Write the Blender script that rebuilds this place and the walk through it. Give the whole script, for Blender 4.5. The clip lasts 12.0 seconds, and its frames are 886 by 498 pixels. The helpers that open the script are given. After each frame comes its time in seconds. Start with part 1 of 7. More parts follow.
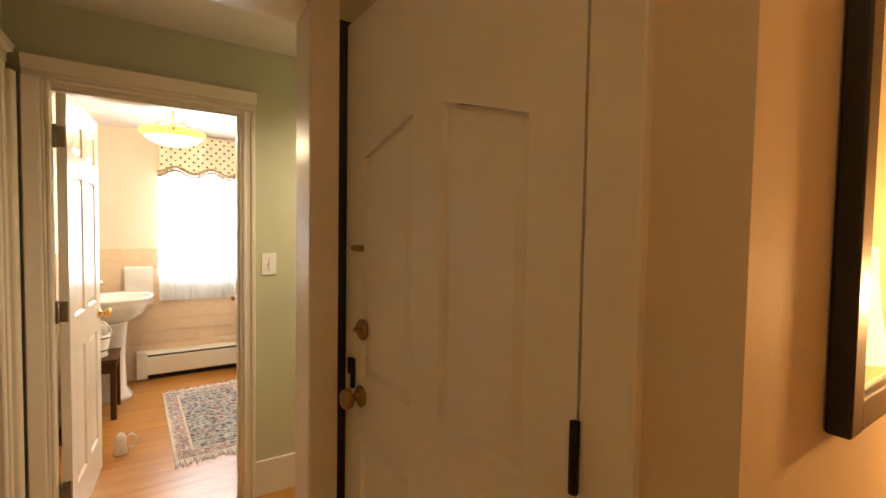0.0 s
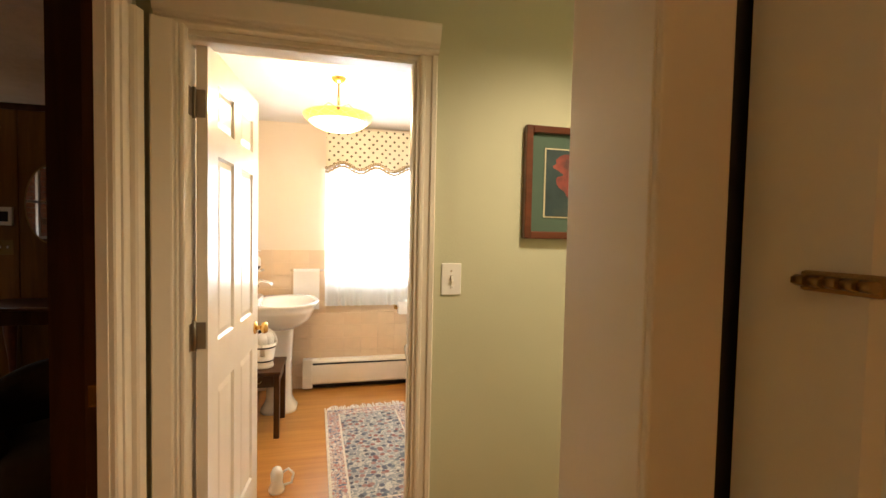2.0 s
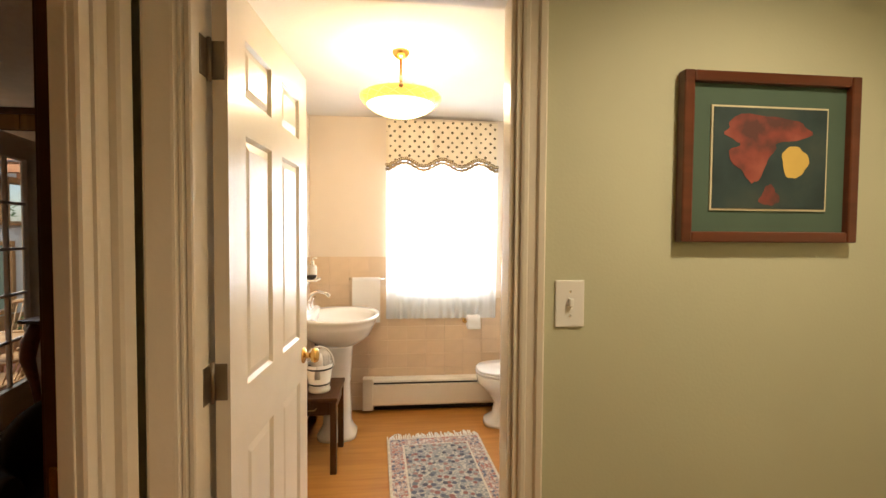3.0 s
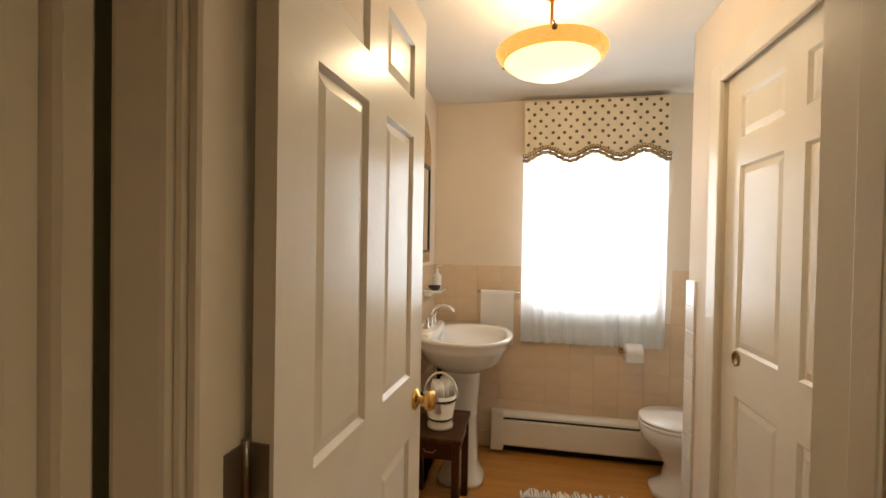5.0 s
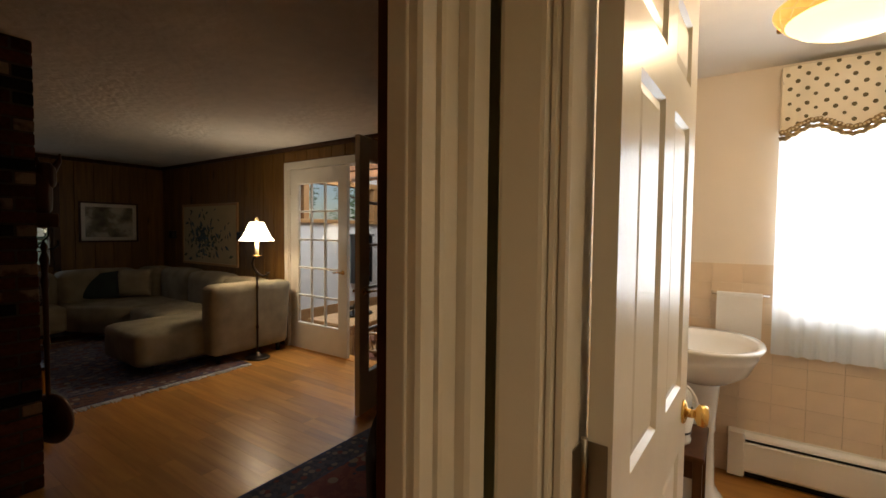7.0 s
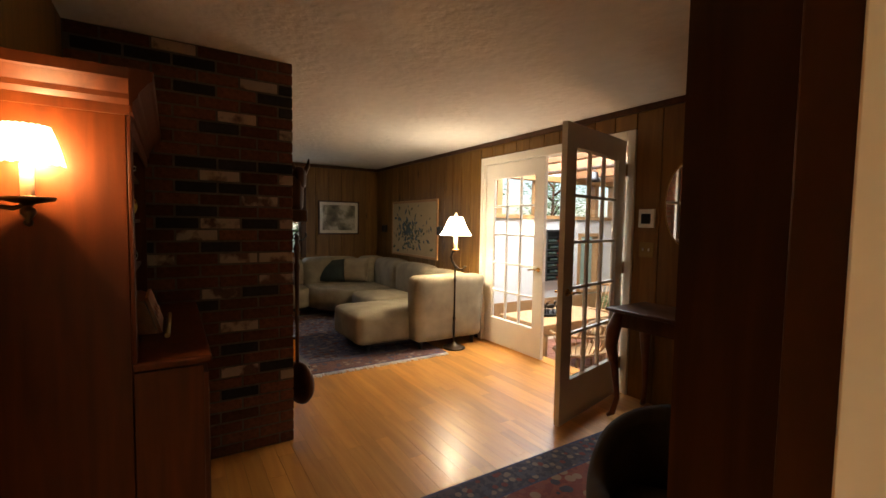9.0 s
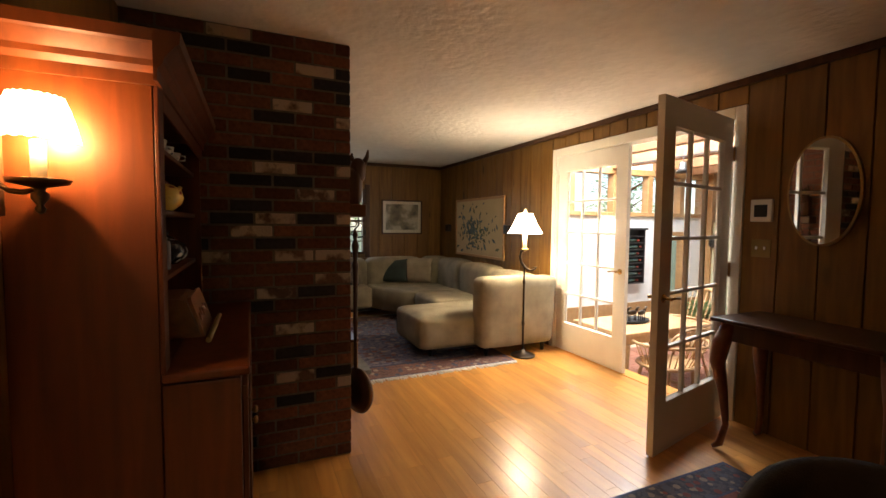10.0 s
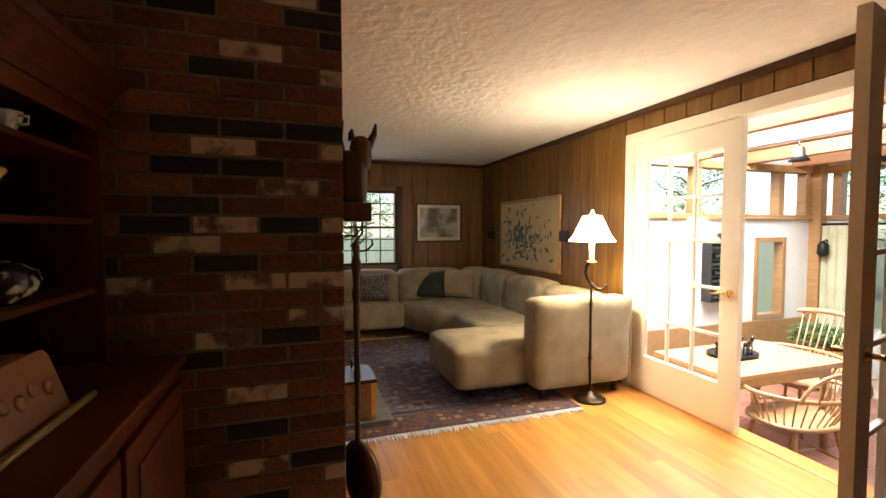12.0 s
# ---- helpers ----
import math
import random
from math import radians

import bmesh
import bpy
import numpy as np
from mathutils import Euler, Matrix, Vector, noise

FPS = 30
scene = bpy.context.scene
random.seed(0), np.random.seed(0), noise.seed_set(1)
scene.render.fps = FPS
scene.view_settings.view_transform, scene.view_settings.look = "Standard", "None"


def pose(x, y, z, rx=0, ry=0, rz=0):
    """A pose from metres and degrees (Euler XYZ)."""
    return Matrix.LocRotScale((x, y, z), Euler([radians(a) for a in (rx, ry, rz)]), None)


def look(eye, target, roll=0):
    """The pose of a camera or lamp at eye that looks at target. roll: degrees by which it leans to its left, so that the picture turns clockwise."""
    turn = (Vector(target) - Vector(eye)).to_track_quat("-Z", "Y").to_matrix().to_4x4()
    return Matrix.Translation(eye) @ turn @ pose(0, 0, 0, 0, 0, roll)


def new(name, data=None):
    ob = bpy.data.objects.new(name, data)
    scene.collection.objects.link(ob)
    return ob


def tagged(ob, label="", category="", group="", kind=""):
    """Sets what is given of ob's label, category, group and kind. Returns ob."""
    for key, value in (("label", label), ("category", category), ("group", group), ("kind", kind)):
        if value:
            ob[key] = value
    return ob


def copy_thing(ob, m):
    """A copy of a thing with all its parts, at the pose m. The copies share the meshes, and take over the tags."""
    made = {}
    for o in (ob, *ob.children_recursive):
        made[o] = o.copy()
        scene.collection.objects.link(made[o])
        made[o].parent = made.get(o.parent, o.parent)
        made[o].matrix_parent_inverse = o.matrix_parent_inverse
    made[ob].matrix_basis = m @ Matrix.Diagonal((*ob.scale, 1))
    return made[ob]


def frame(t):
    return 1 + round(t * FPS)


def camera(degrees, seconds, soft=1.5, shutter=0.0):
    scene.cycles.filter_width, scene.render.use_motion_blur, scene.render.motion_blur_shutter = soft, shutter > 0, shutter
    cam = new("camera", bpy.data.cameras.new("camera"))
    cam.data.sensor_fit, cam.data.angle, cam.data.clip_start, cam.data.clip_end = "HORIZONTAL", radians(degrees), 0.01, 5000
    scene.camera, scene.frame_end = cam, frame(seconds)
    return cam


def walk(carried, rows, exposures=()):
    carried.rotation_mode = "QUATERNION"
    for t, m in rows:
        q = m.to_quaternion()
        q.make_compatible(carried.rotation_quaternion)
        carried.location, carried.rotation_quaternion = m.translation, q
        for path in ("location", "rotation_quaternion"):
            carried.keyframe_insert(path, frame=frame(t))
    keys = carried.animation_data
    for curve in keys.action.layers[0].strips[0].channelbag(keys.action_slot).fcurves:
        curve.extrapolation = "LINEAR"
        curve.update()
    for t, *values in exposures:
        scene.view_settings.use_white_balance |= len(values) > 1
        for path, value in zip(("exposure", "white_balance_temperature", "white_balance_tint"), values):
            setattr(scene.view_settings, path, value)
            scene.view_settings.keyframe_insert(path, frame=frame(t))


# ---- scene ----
cam = camera(91.2, 12.0)
PATH = [
    (0, (0.096, 0.459, 1.431), (1.175, 2.142, 1.352), 0.9),
    (0.5, (0.129, 0.677, 1.409), (1.017, 2.467, 1.333), 1.1),
    (1, (0.167, 0.899, 1.419), (0.911, 2.754, 1.339), 1.1),
    (1.5, (0.172, 1.129, 1.41), (0.774, 3.035, 1.335), 0.7),
    (2, (0.161, 1.375, 1.416), (0.628, 3.318, 1.337), 1.2),
    (2.5, (0.159, 1.628, 1.416), (0.484, 3.6, 1.33), 1.0),
    (2.7, (0.15, 1.727, 1.416), (0.427, 3.706, 1.336), 0.7),
    (4.3, (0.126, 2.348, 1.378), (-0.03, 4.341, 1.35), 0.9),
    (4.5, (0.114, 2.381, 1.377), (-0.102, 4.369, 1.348), 1.0),
    (5, (0.073, 2.419, 1.379), (-0.304, 4.383, 1.35), 1.0),
    (5.5, (0.03, 2.405, 1.387), (-0.554, 4.317, 1.347), 0.6),
    (6, (-0.024, 2.375, 1.392), (-0.815, 4.212, 1.338), 0.0),
    (6.5, (-0.077, 2.346, 1.399), (-1.032, 4.101, 1.32), 0.4),
    (7, (-0.124, 2.318, 1.405), (-1.247, 3.971, 1.32), 0.6),
    (7.5, (-0.163, 2.3, 1.411), (-1.453, 3.826, 1.33), 1.1),
    (9.3, (-0.455, 2.403, 1.401), (-2.2, 3.371, 1.267), 1.0),
    (9.5, (-0.515, 2.434, 1.399), (-2.289, 3.345, 1.255), 1.1),
    (10, (-0.663, 2.486, 1.36), (-2.491, 3.291, 1.246), 0.5),
    (10.5, (-0.858, 2.568, 1.352), (-2.72, 3.292, 1.264), 0.3),
    (11, (-1.062, 2.655, 1.353), (-2.944, 3.328, 1.275), 0.1),
    (11.5, (-1.297, 2.745, 1.365), (-3.188, 3.391, 1.279), -0.0),
    (12, (-1.495, 2.853, 1.364), (-3.394, 3.475, 1.277), -0.0),
]
walk(cam, [(t, look(eye, target, roll)) for t, eye, target, roll in PATH],
     [(0, 0.35), (1.2, 0.4), (2.7, 0.1), (4.3, -0.65), (5.5, -1.15), (6.5, -1.2), (7.0, -0.85), (7.7, -0.15), (9.3, 1.15), (10.5, 1.5), (12, 1.75)])

# ---------------------------------------------------------------- light
world = bpy.data.worlds.new("sky")
scene.world = world
world.use_nodes = True
wn = world.node_tree.nodes
sky = wn.new("ShaderNodeTexSky")
sky.sky_type, sky.sun_disc, sky.sun_elevation, sky.sun_rotation = "NISHITA", False, radians(50), radians(200)
wn["Background"].inputs["Strength"].default_value = 0.15
world.node_tree.links.new(sky.outputs[0], wn["Background"].inputs["Color"])
sun = new("sun", bpy.data.lights.new("sun", "SUN"))
sun.data.energy, sun.data.angle, sun.data.color = 5.0, radians(0.6), (1.0, 0.93, 0.82)
sun.matrix_world = look((0, 0, 10), (-5.0, 4.0, 4.5))


def lamp_light(name, place, watts, colour=(1.0, 0.62, 0.28), radius=0.04):
    ob = new(name, bpy.data.lights.new(name, "POINT"))
    ob.data.energy, ob.data.color, ob.data.shadow_soft_size = watts, colour, radius
    ob.location = place
    return ob


def window_light(name, eye, target, width, height, watts, colour=(0.92, 0.96, 1.0)):
    ob = new(name, bpy.data.lights.new(name, "AREA"))
    ob.data.shape, ob.data.size, ob.data.size_y = "RECTANGLE", width, height
    ob.data.energy, ob.data.color = watts, colour
    ob.matrix_world = look(eye, target)
    return ob


lamp_light("floor_lamp_bulb", (-4.40, 5.05, 1.385), 15, (1.0, 0.82, 0.58), 0.05)
lamp_light("sconce_bulb", (-1.972, 2.035, 1.565), 7.5, (1.0, 0.58, 0.26), 0.018)
lamp_light("bath_lamp_bulb", (0.15, 4.1, 2.12), 24, (1.0, 0.76, 0.48))
lamp_light("entry_lamp_bulb", (1.75, 0.46, 1.28), 24, (1.0, 0.52, 0.18))
# Invented bulb above the view that brightens the entry.
lamp_light("entry_fill_bulb", (-0.02, 0.25, 2.20), 0.75, (1.0, 0.64, 0.34), 0.08)
# No fixture in view; spot added to light the green wall.
downlight = new("hall_fill_spot", bpy.data.lights.new("hall_fill_spot", "SPOT"))
downlight.data.energy, downlight.data.color, downlight.data.spot_size, downlight.data.spot_blend, downlight.data.shadow_soft_size = 54, (1.0, 0.80, 0.55), radians(142), 1.0, 0.06
downlight.matrix_world = look((0.98, 2.22, 2.30), (0.98, 2.40, 0))
window_light("bath_window_light", (0.49, 5.385, 1.50), (0.49, 4.0, 1.50), 0.74, 1.04, 38)
window_light("sunroom_skylight", (-4.40, 6.75, 2.72), (-4.40, 6.75, 0), 1.7, 1.7, 160)
window_light("family_window_light", (-7.79, 3.65, 1.4), (-6.5, 3.65, 1.4), 1.0, 1.0, 1.8)

# ---------------------------------------------------------------- materials


def mat(name, colour, rough=0.5, metal=0.0, vary=0.12, scale=6.0, bump=0.0, bump_scale=40.0, stretch=(1, 1, 1), emit=0.0, emit_colour=None, island=0.0, alpha=1.0, trans=0.0, coat=0.0):
    m = bpy.data.materials.new(name)
    m.use_nodes = True
    n, l = m.node_tree.nodes, m.node_tree.links
    b = n["Principled BSDF"]
    b.inputs["Roughness"].default_value, b.inputs["Metallic"].default_value = rough, metal
    b.inputs["Alpha"].default_value = alpha
    b.inputs["Transmission Weight"].default_value = trans
    b.inputs["Coat Weight"].default_value = coat
    co = n.new("ShaderNodeTexCoord")
    mp = n.new("ShaderNodeMapping")
    mp.inputs["Scale"].default_value = stretch
    l.new(co.outputs["Object"], mp.inputs[0])
    t1 = n.new("ShaderNodeTexNoise")
    t1.inputs["Scale"].default_value, t1.inputs["Detail"].default_value = scale, 6
    l.new(mp.outputs[0], t1.inputs["Vector"])
    ramp = n.new("ShaderNodeMapRange")
    ramp.inputs["From Min"].default_value, ramp.inputs["From Max"].default_value = 0.3, 0.7
    ramp.inputs["To Min"].default_value, ramp.inputs["To Max"].default_value = 1 - vary, 1 + vary
    l.new(t1.outputs["Fac"], ramp.inputs["Value"])
    mul = n.new("ShaderNodeVectorMath")
    mul.operation = "SCALE"
    mul.inputs[0].default_value = colour
    l.new(ramp.outputs[0], mul.inputs["Scale"])
    out = mul.outputs[0]
    if island:
        info = n.new("ShaderNodeObjectInfo")
        r2 = n.new("ShaderNodeMapRange")
        r2.inputs["To Min"].default_value, r2.inputs["To Max"].default_value = 1 - island, 1 + island
        l.new(info.outputs["Random"], r2.inputs["Value"])
        m2 = n.new("ShaderNodeVectorMath")
        m2.operation = "SCALE"
        l.new(out, m2.inputs[0])
        l.new(r2.outputs[0], m2.inputs["Scale"])
        out = m2.outputs[0]
    l.new(out, b.inputs["Base Color"])
    if bump:
        t2 = n.new("ShaderNodeTexNoise")
        t2.inputs["Scale"].default_value, t2.inputs["Detail"].default_value = bump_scale, 4
        l.new(mp.outputs[0], t2.inputs["Vector"])
        bp = n.new("ShaderNodeBump")
        bp.inputs["Strength"].default_value, bp.inputs["Distance"].default_value = bump, 0.01
        l.new(t2.outputs["Fac"], bp.inputs["Height"])
        l.new(bp.outputs[0], b.inputs["Normal"])
    if emit:
        b.inputs["Emission Color"].default_value = (*(emit_colour or colour), 1)
        b.inputs["Emission Strength"].default_value = emit
    return m


def wood(name, light, dark, rough=0.35, along="z", scale=1.0, coat=0.0, knots=False, island=0.12):
    """Grain along one axis, drawn out by a stretched noise and fine streaks; each piece a little lighter or darker."""
    m = bpy.data.materials.new(name)
    m.use_nodes = True
    n, l = m.node_tree.nodes, m.node_tree.links
    b = n["Principled BSDF"]
    b.inputs["Roughness"].default_value, b.inputs["Coat Weight"].default_value = rough, coat
    b.inputs["Coat Roughness"].default_value = 0.15
    co = n.new("ShaderNodeTexCoord")
    info = n.new("ShaderNodeObjectInfo")
    add = n.new("ShaderNodeVectorMath")
    add.operation = "MULTIPLY_ADD"
    l.new(info.outputs["Random"], add.inputs[0])
    add.inputs[1].default_value = (37, 53, 71)
    l.new(co.outputs["Object"], add.inputs[2])
    mp = n.new("ShaderNodeMapping")
    s = {"x": (1.2, 14, 14), "y": (14, 1.2, 14), "z": (14, 14, 1.2)}[along]
    mp.inputs["Scale"].default_value = [v * scale for v in s]
    l.new(add.outputs[0], mp.inputs[0])
    t1 = n.new("ShaderNodeTexNoise")
    t1.inputs["Scale"].default_value, t1.inputs["Detail"].default_value, t1.inputs["Distortion"].default_value = 1.5, 8, 0.6
    l.new(mp.outputs[0], t1.inputs["Vector"])
    ramp = n.new("ShaderNodeValToRGB")
    ramp.color_ramp.elements[0].position, ramp.color_ramp.elements[0].color = 0.3, (*dark, 1)
    ramp.color_ramp.elements[1].position, ramp.color_ramp.elements[1].color = 0.7, (*light, 1)
    l.new(t1.outputs["Fac"], ramp.inputs[0])
    r2 = n.new("ShaderNodeMapRange")
    r2.inputs["To Min"].default_value, r2.inputs["To Max"].default_value = 1 - island, 1 + island
    l.new(info.outputs["Random"], r2.inputs["Value"])
    m2 = n.new("ShaderNodeVectorMath")
    m2.operation = "SCALE"
    l.new(ramp.outputs[0], m2.inputs[0])
    l.new(r2.outputs[0], m2.inputs["Scale"])
    out = m2.outputs[0]
    if knots:
        v = n.new("ShaderNodeTexVoronoi")
        v.inputs["Scale"].default_value = 1.0
        mk = n.new("ShaderNodeMapping")
        mk.inputs["Scale"].default_value = {"x": (1.6, 4.5, 4.5), "y": (4.5, 1.6, 4.5), "z": (4.5, 4.5, 1.6)}[along]
        l.new(add.outputs[0], mk.inputs[0])
        l.new(mk.outputs[0], v.inputs["Vector"])
        kr = n.new("ShaderNodeMapRange")
        kr.inputs["From Min"].default_value, kr.inputs["From Max"].default_value = 0.05, 0.16
        kr.inputs["To Min"].default_value, kr.inputs["To Max"].default_value = 0.35, 1.0
        l.new(v.outputs["Distance"], kr.inputs["Value"])
        m3 = n.new("ShaderNodeVectorMath")
        m3.operation = "SCALE"
        l.new(out, m3.inputs[0])
        l.new(kr.outputs[0], m3.inputs["Scale"])
        out = m3.outputs[0]
    l.new(out, b.inputs["Base Color"])
    bp = n.new("ShaderNodeBump")
    bp.inputs["Strength"].default_value, bp.inputs["Distance"].default_value = 0.12, 0.003
    l.new(t1.outputs["Fac"], bp.inputs["Height"])
    l.new(bp.outputs[0], b.inputs["Normal"])
    return m


def satin(m, level):
    m.node_tree.nodes["Principled BSDF"].inputs["Specular IOR Level"].default_value = level
    return m


WHITE = mat("white_paint", (0.80, 0.74, 0.63), 0.32, vary=0.03, bump=0.05, bump_scale=60)
DOORWHITE = mat("door_paint", (0.80, 0.75, 0.66), 0.28, vary=0.03, bump=0.04, bump_scale=50)
GREEN = mat("green_wall_paint", (0.55, 0.55, 0.385), 0.7, vary=0.04, scale=2, bump=0.06, bump_scale=120)
CREAM = mat("cream_wall_paint", (0.72, 0.60, 0.42), 0.7, vary=0.04, scale=2, bump=0.06, bump_scale=120)
BATHWALL = mat("bath_wall_paint", (0.80, 0.70, 0.58), 0.7, vary=0.04, scale=2, bump=0.05, bump_scale=120)
CEIL = mat("ceiling_paint", (0.78, 0.76, 0.72), 0.85, vary=0.03, scale=3, bump=0.1, bump_scale=60)
POPCORN = mat("textured_ceiling", (0.74, 0.70, 0.64), 0.9, vary=0.05, scale=9, bump=1.0, bump_scale=17)
TILE = mat("peach_tile", (0.75, 0.585, 0.41), 0.18, vary=0.04, scale=8, island=0.03)
TILEWHITE = mat("white_tile", (0.82, 0.78, 0.70), 0.15, vary=0.03)
GROUT = mat("grout", (0.62, 0.47, 0.33), 0.9)
PINE = satin(wood("pine_panel", (0.235, 0.118, 0.024), (0.145, 0.068, 0.013), 0.4, "z", knots=True), 0.3)
DARKWOOD = satin(wood("dark_stained_wood", (0.085, 0.036, 0.014), (0.045, 0.018, 0.008), 0.35, "z"), 0.2)
CHERRY = satin(wood("cherry_wood", (0.102, 0.024, 0.004), (0.060, 0.013, 0.003), 0.45, "z", coat=0.05, island=0.04), 0.22)
OAKX = wood("oak_floor", (0.58, 0.27, 0.058), (0.43, 0.175, 0.032), 0.33, "x", coat=0.15, island=0.16)
OAKY = wood("oak_floor_hall", (0.58, 0.27, 0.058), (0.43, 0.175, 0.032), 0.33, "y", coat=0.15, island=0.12)
LIGHTWOOD = wood("light_ash", (0.52, 0.32, 0.15), (0.40, 0.23, 0.10), 0.35, "x")
BEAM = wood("sunroom_beam", (0.27, 0.12, 0.045), (0.18, 0.075, 0.03), 0.5, "x")
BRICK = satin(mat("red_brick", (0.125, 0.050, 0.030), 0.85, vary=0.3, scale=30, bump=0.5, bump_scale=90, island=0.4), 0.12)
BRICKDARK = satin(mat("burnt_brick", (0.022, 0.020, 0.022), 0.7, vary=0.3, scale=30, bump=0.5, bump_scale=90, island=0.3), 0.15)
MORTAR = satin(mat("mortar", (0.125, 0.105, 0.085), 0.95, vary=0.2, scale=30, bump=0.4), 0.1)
STEEL = mat("aged_steel", (0.30, 0.26, 0.21), 0.38, 1.0, vary=0.15)


def mottled(name, under, over, scale, cut):
    """One paint worn off over another, a different patch on each piece."""
    m = mat(name, under, 0.85, vary=0.3, scale=30, bump=0.5, bump_scale=90, island=0.3)
    n, l = m.node_tree.nodes, m.node_tree.links
    b = n["Principled BSDF"]
    old = b.inputs["Base Color"].links[0].from_socket
    co, info, add, t, r, mx = n.new("ShaderNodeTexCoord"), n.new("ShaderNodeObjectInfo"), n.new("ShaderNodeVectorMath"), n.new("ShaderNodeTexNoise"), n.new("ShaderNodeMapRange"), n.new("ShaderNodeMix")
    add.operation, add.inputs[1].default_value = "MULTIPLY_ADD", (31, 47, 59)
    l.new(info.outputs["Random"], add.inputs[0]), l.new(co.outputs["Object"], add.inputs[2])
    t.inputs["Scale"].default_value, t.inputs["Detail"].default_value = scale, 5
    l.new(add.outputs[0], t.inputs["Vector"])
    r.inputs["From Min"].default_value, r.inputs["From Max"].default_value = cut - 0.05, cut + 0.05
    l.new(t.outputs["Fac"], r.inputs["Value"])
    mx.data_type = "RGBA"
    l.new(r.outputs[0], mx.inputs["Factor"]), l.new(old, mx.inputs[6])
    mx.inputs[7].default_value = (*over, 1)
    l.new(mx.outputs[2], b.inputs["Base Color"])
    return m


BRICKWHITE = mottled("whitewashed_brick", (0.11, 0.055, 0.038), (0.36, 0.28, 0.21), 9, 0.46)
BRASS = mat("brass", (0.70, 0.46, 0.16), 0.25, 1.0, vary=0.1)
OLDBRASS = mat("dull_brass", (0.36, 0.24, 0.10), 0.35, 1.0, vary=0.15)
CHROME = mat("chrome", (0.75, 0.72, 0.68), 0.15, 1.0, vary=0.03)
IRON = mat("black_iron", (0.02, 0.018, 0.016), 0.5, 0.6, vary=0.2)
BLACK = mat("black_paint", (0.012, 0.010, 0.010), 0.4, vary=0.2)
PORCELAIN = mat("porcelain", (0.86, 0.84, 0.80), 0.08, vary=0.01, coat=0.5)
SOFA = mat("sage_velvet", (0.285, 0.245, 0.165), 0.85, vary=0.24, scale=5, bump=0.2, bump_scale=250)
SHADE = mat("lamp_shade", (0.90, 0.80, 0.62), 0.8, vary=0.03, emit=12.0, emit_colour=(1.0, 0.82, 0.58))
MIRROR = mat("mirror_glass", (0.85, 0.87, 0.86), 0.02, 1.0, vary=0.0)
TERRACOTTA = mat("terracotta_tile", (0.30, 0.13, 0.085), 0.45, vary=0.2, scale=8, island=0.15)
WHITECLOTH = mat("white_towel", (0.85, 0.83, 0.80), 0.95, vary=0.03, bump=0.6, bump_scale=260)


def glass(name="window_glass", tint=(1, 1, 1)):
    m = bpy.data.materials.new(name)
    m.use_nodes = True
    n, l = m.node_tree.nodes, m.node_tree.links
    n.remove(n["Principled BSDF"])
    tr, gl, mx, lw = n.new("ShaderNodeBsdfTransparent"), n.new("ShaderNodeBsdfGlossy"), n.new("ShaderNodeMixShader"), n.new("ShaderNodeLayerWeight")
    pw, ad = n.new("ShaderNodeMath"), n.new("ShaderNodeMath")
    pw.operation, pw.inputs[1].default_value = "POWER", 4.0
    ad.operation, ad.inputs[1].default_value, ad.inputs[2].default_value = "MULTIPLY_ADD", 0.5, 0.03
    tr.inputs[0].default_value = (*tint, 1)
    gl.inputs["Roughness"].default_value = 0.02
    lw.inputs["Blend"].default_value = 0.5
    l.new(lw.outputs["Facing"], pw.inputs[0])
    l.new(pw.outputs[0], ad.inputs[0])
    l.new(ad.outputs[0], mx.inputs[0])
    l.new(tr.outputs[0], mx.inputs[1])
    l.new(gl.outputs[0], mx.inputs[2])
    l.new(mx.outputs[0], n["Material Output"].inputs["Surface"])
    return m


def sheer(name, colour, through_share):
    m = bpy.data.materials.new(name)
    m.use_nodes = True
    n, l = m.node_tree.nodes, m.node_tree.links
    n.remove(n["Principled BSDF"])
    d, t, p, a, b = n.new("ShaderNodeBsdfDiffuse"), n.new("ShaderNodeBsdfTranslucent"), n.new("ShaderNodeBsdfTransparent"), n.new("ShaderNodeMixShader"), n.new("ShaderNodeMixShader")
    d.inputs[0].default_value = t.inputs[0].default_value = (*colour, 1)
    a.inputs[0].default_value, b.inputs[0].default_value = 0.6, through_share
    l.new(d.outputs[0], a.inputs[1]), l.new(t.outputs[0], a.inputs[2])
    l.new(a.outputs[0], b.inputs[1]), l.new(p.outputs[0], b.inputs[2])
    l.new(b.outputs[0], n["Material Output"].inputs["Surface"])
    return m


GLASS = glass()
LEAF = sheer("leaf", (0.20, 0.29, 0.13), 0.0)
SHEER = sheer("sheer_curtain", (0.90, 0.93, 0.95), 0.10)

# ---------------------------------------------------------------- building helpers


def bx(bm, x0, x1, y0, y1, z0, z1, bevel=0.0, m=None):
    made = bmesh.ops.create_cube(bm, size=1.0)["verts"]
    for v in made:
        v.co = Vector((x0 + (v.co.x + 0.5) * (x1 - x0), y0 + (v.co.y + 0.5) * (y1 - y0), z0 + (v.co.z + 0.5) * (z1 - z0)))
    if bevel:
        edges = list({e for v in made for e in v.link_edges})
        made = list({v for f in bmesh.ops.bevel(bm, geom=edges, offset=bevel, segments=2, affect="EDGES", profile=0.5)["faces"] for v in f.verts} | {v for v in made if v.is_valid})
    if m is not None:
        bmesh.ops.transform(bm, matrix=m, verts=[v for v in made if v.is_valid])
    return bm


def box(x0, x1, y0, y1, z0, z1, bevel=0.0):
    return bx(bmesh.new(), x0, x1, y0, y1, z0, z1, bevel)


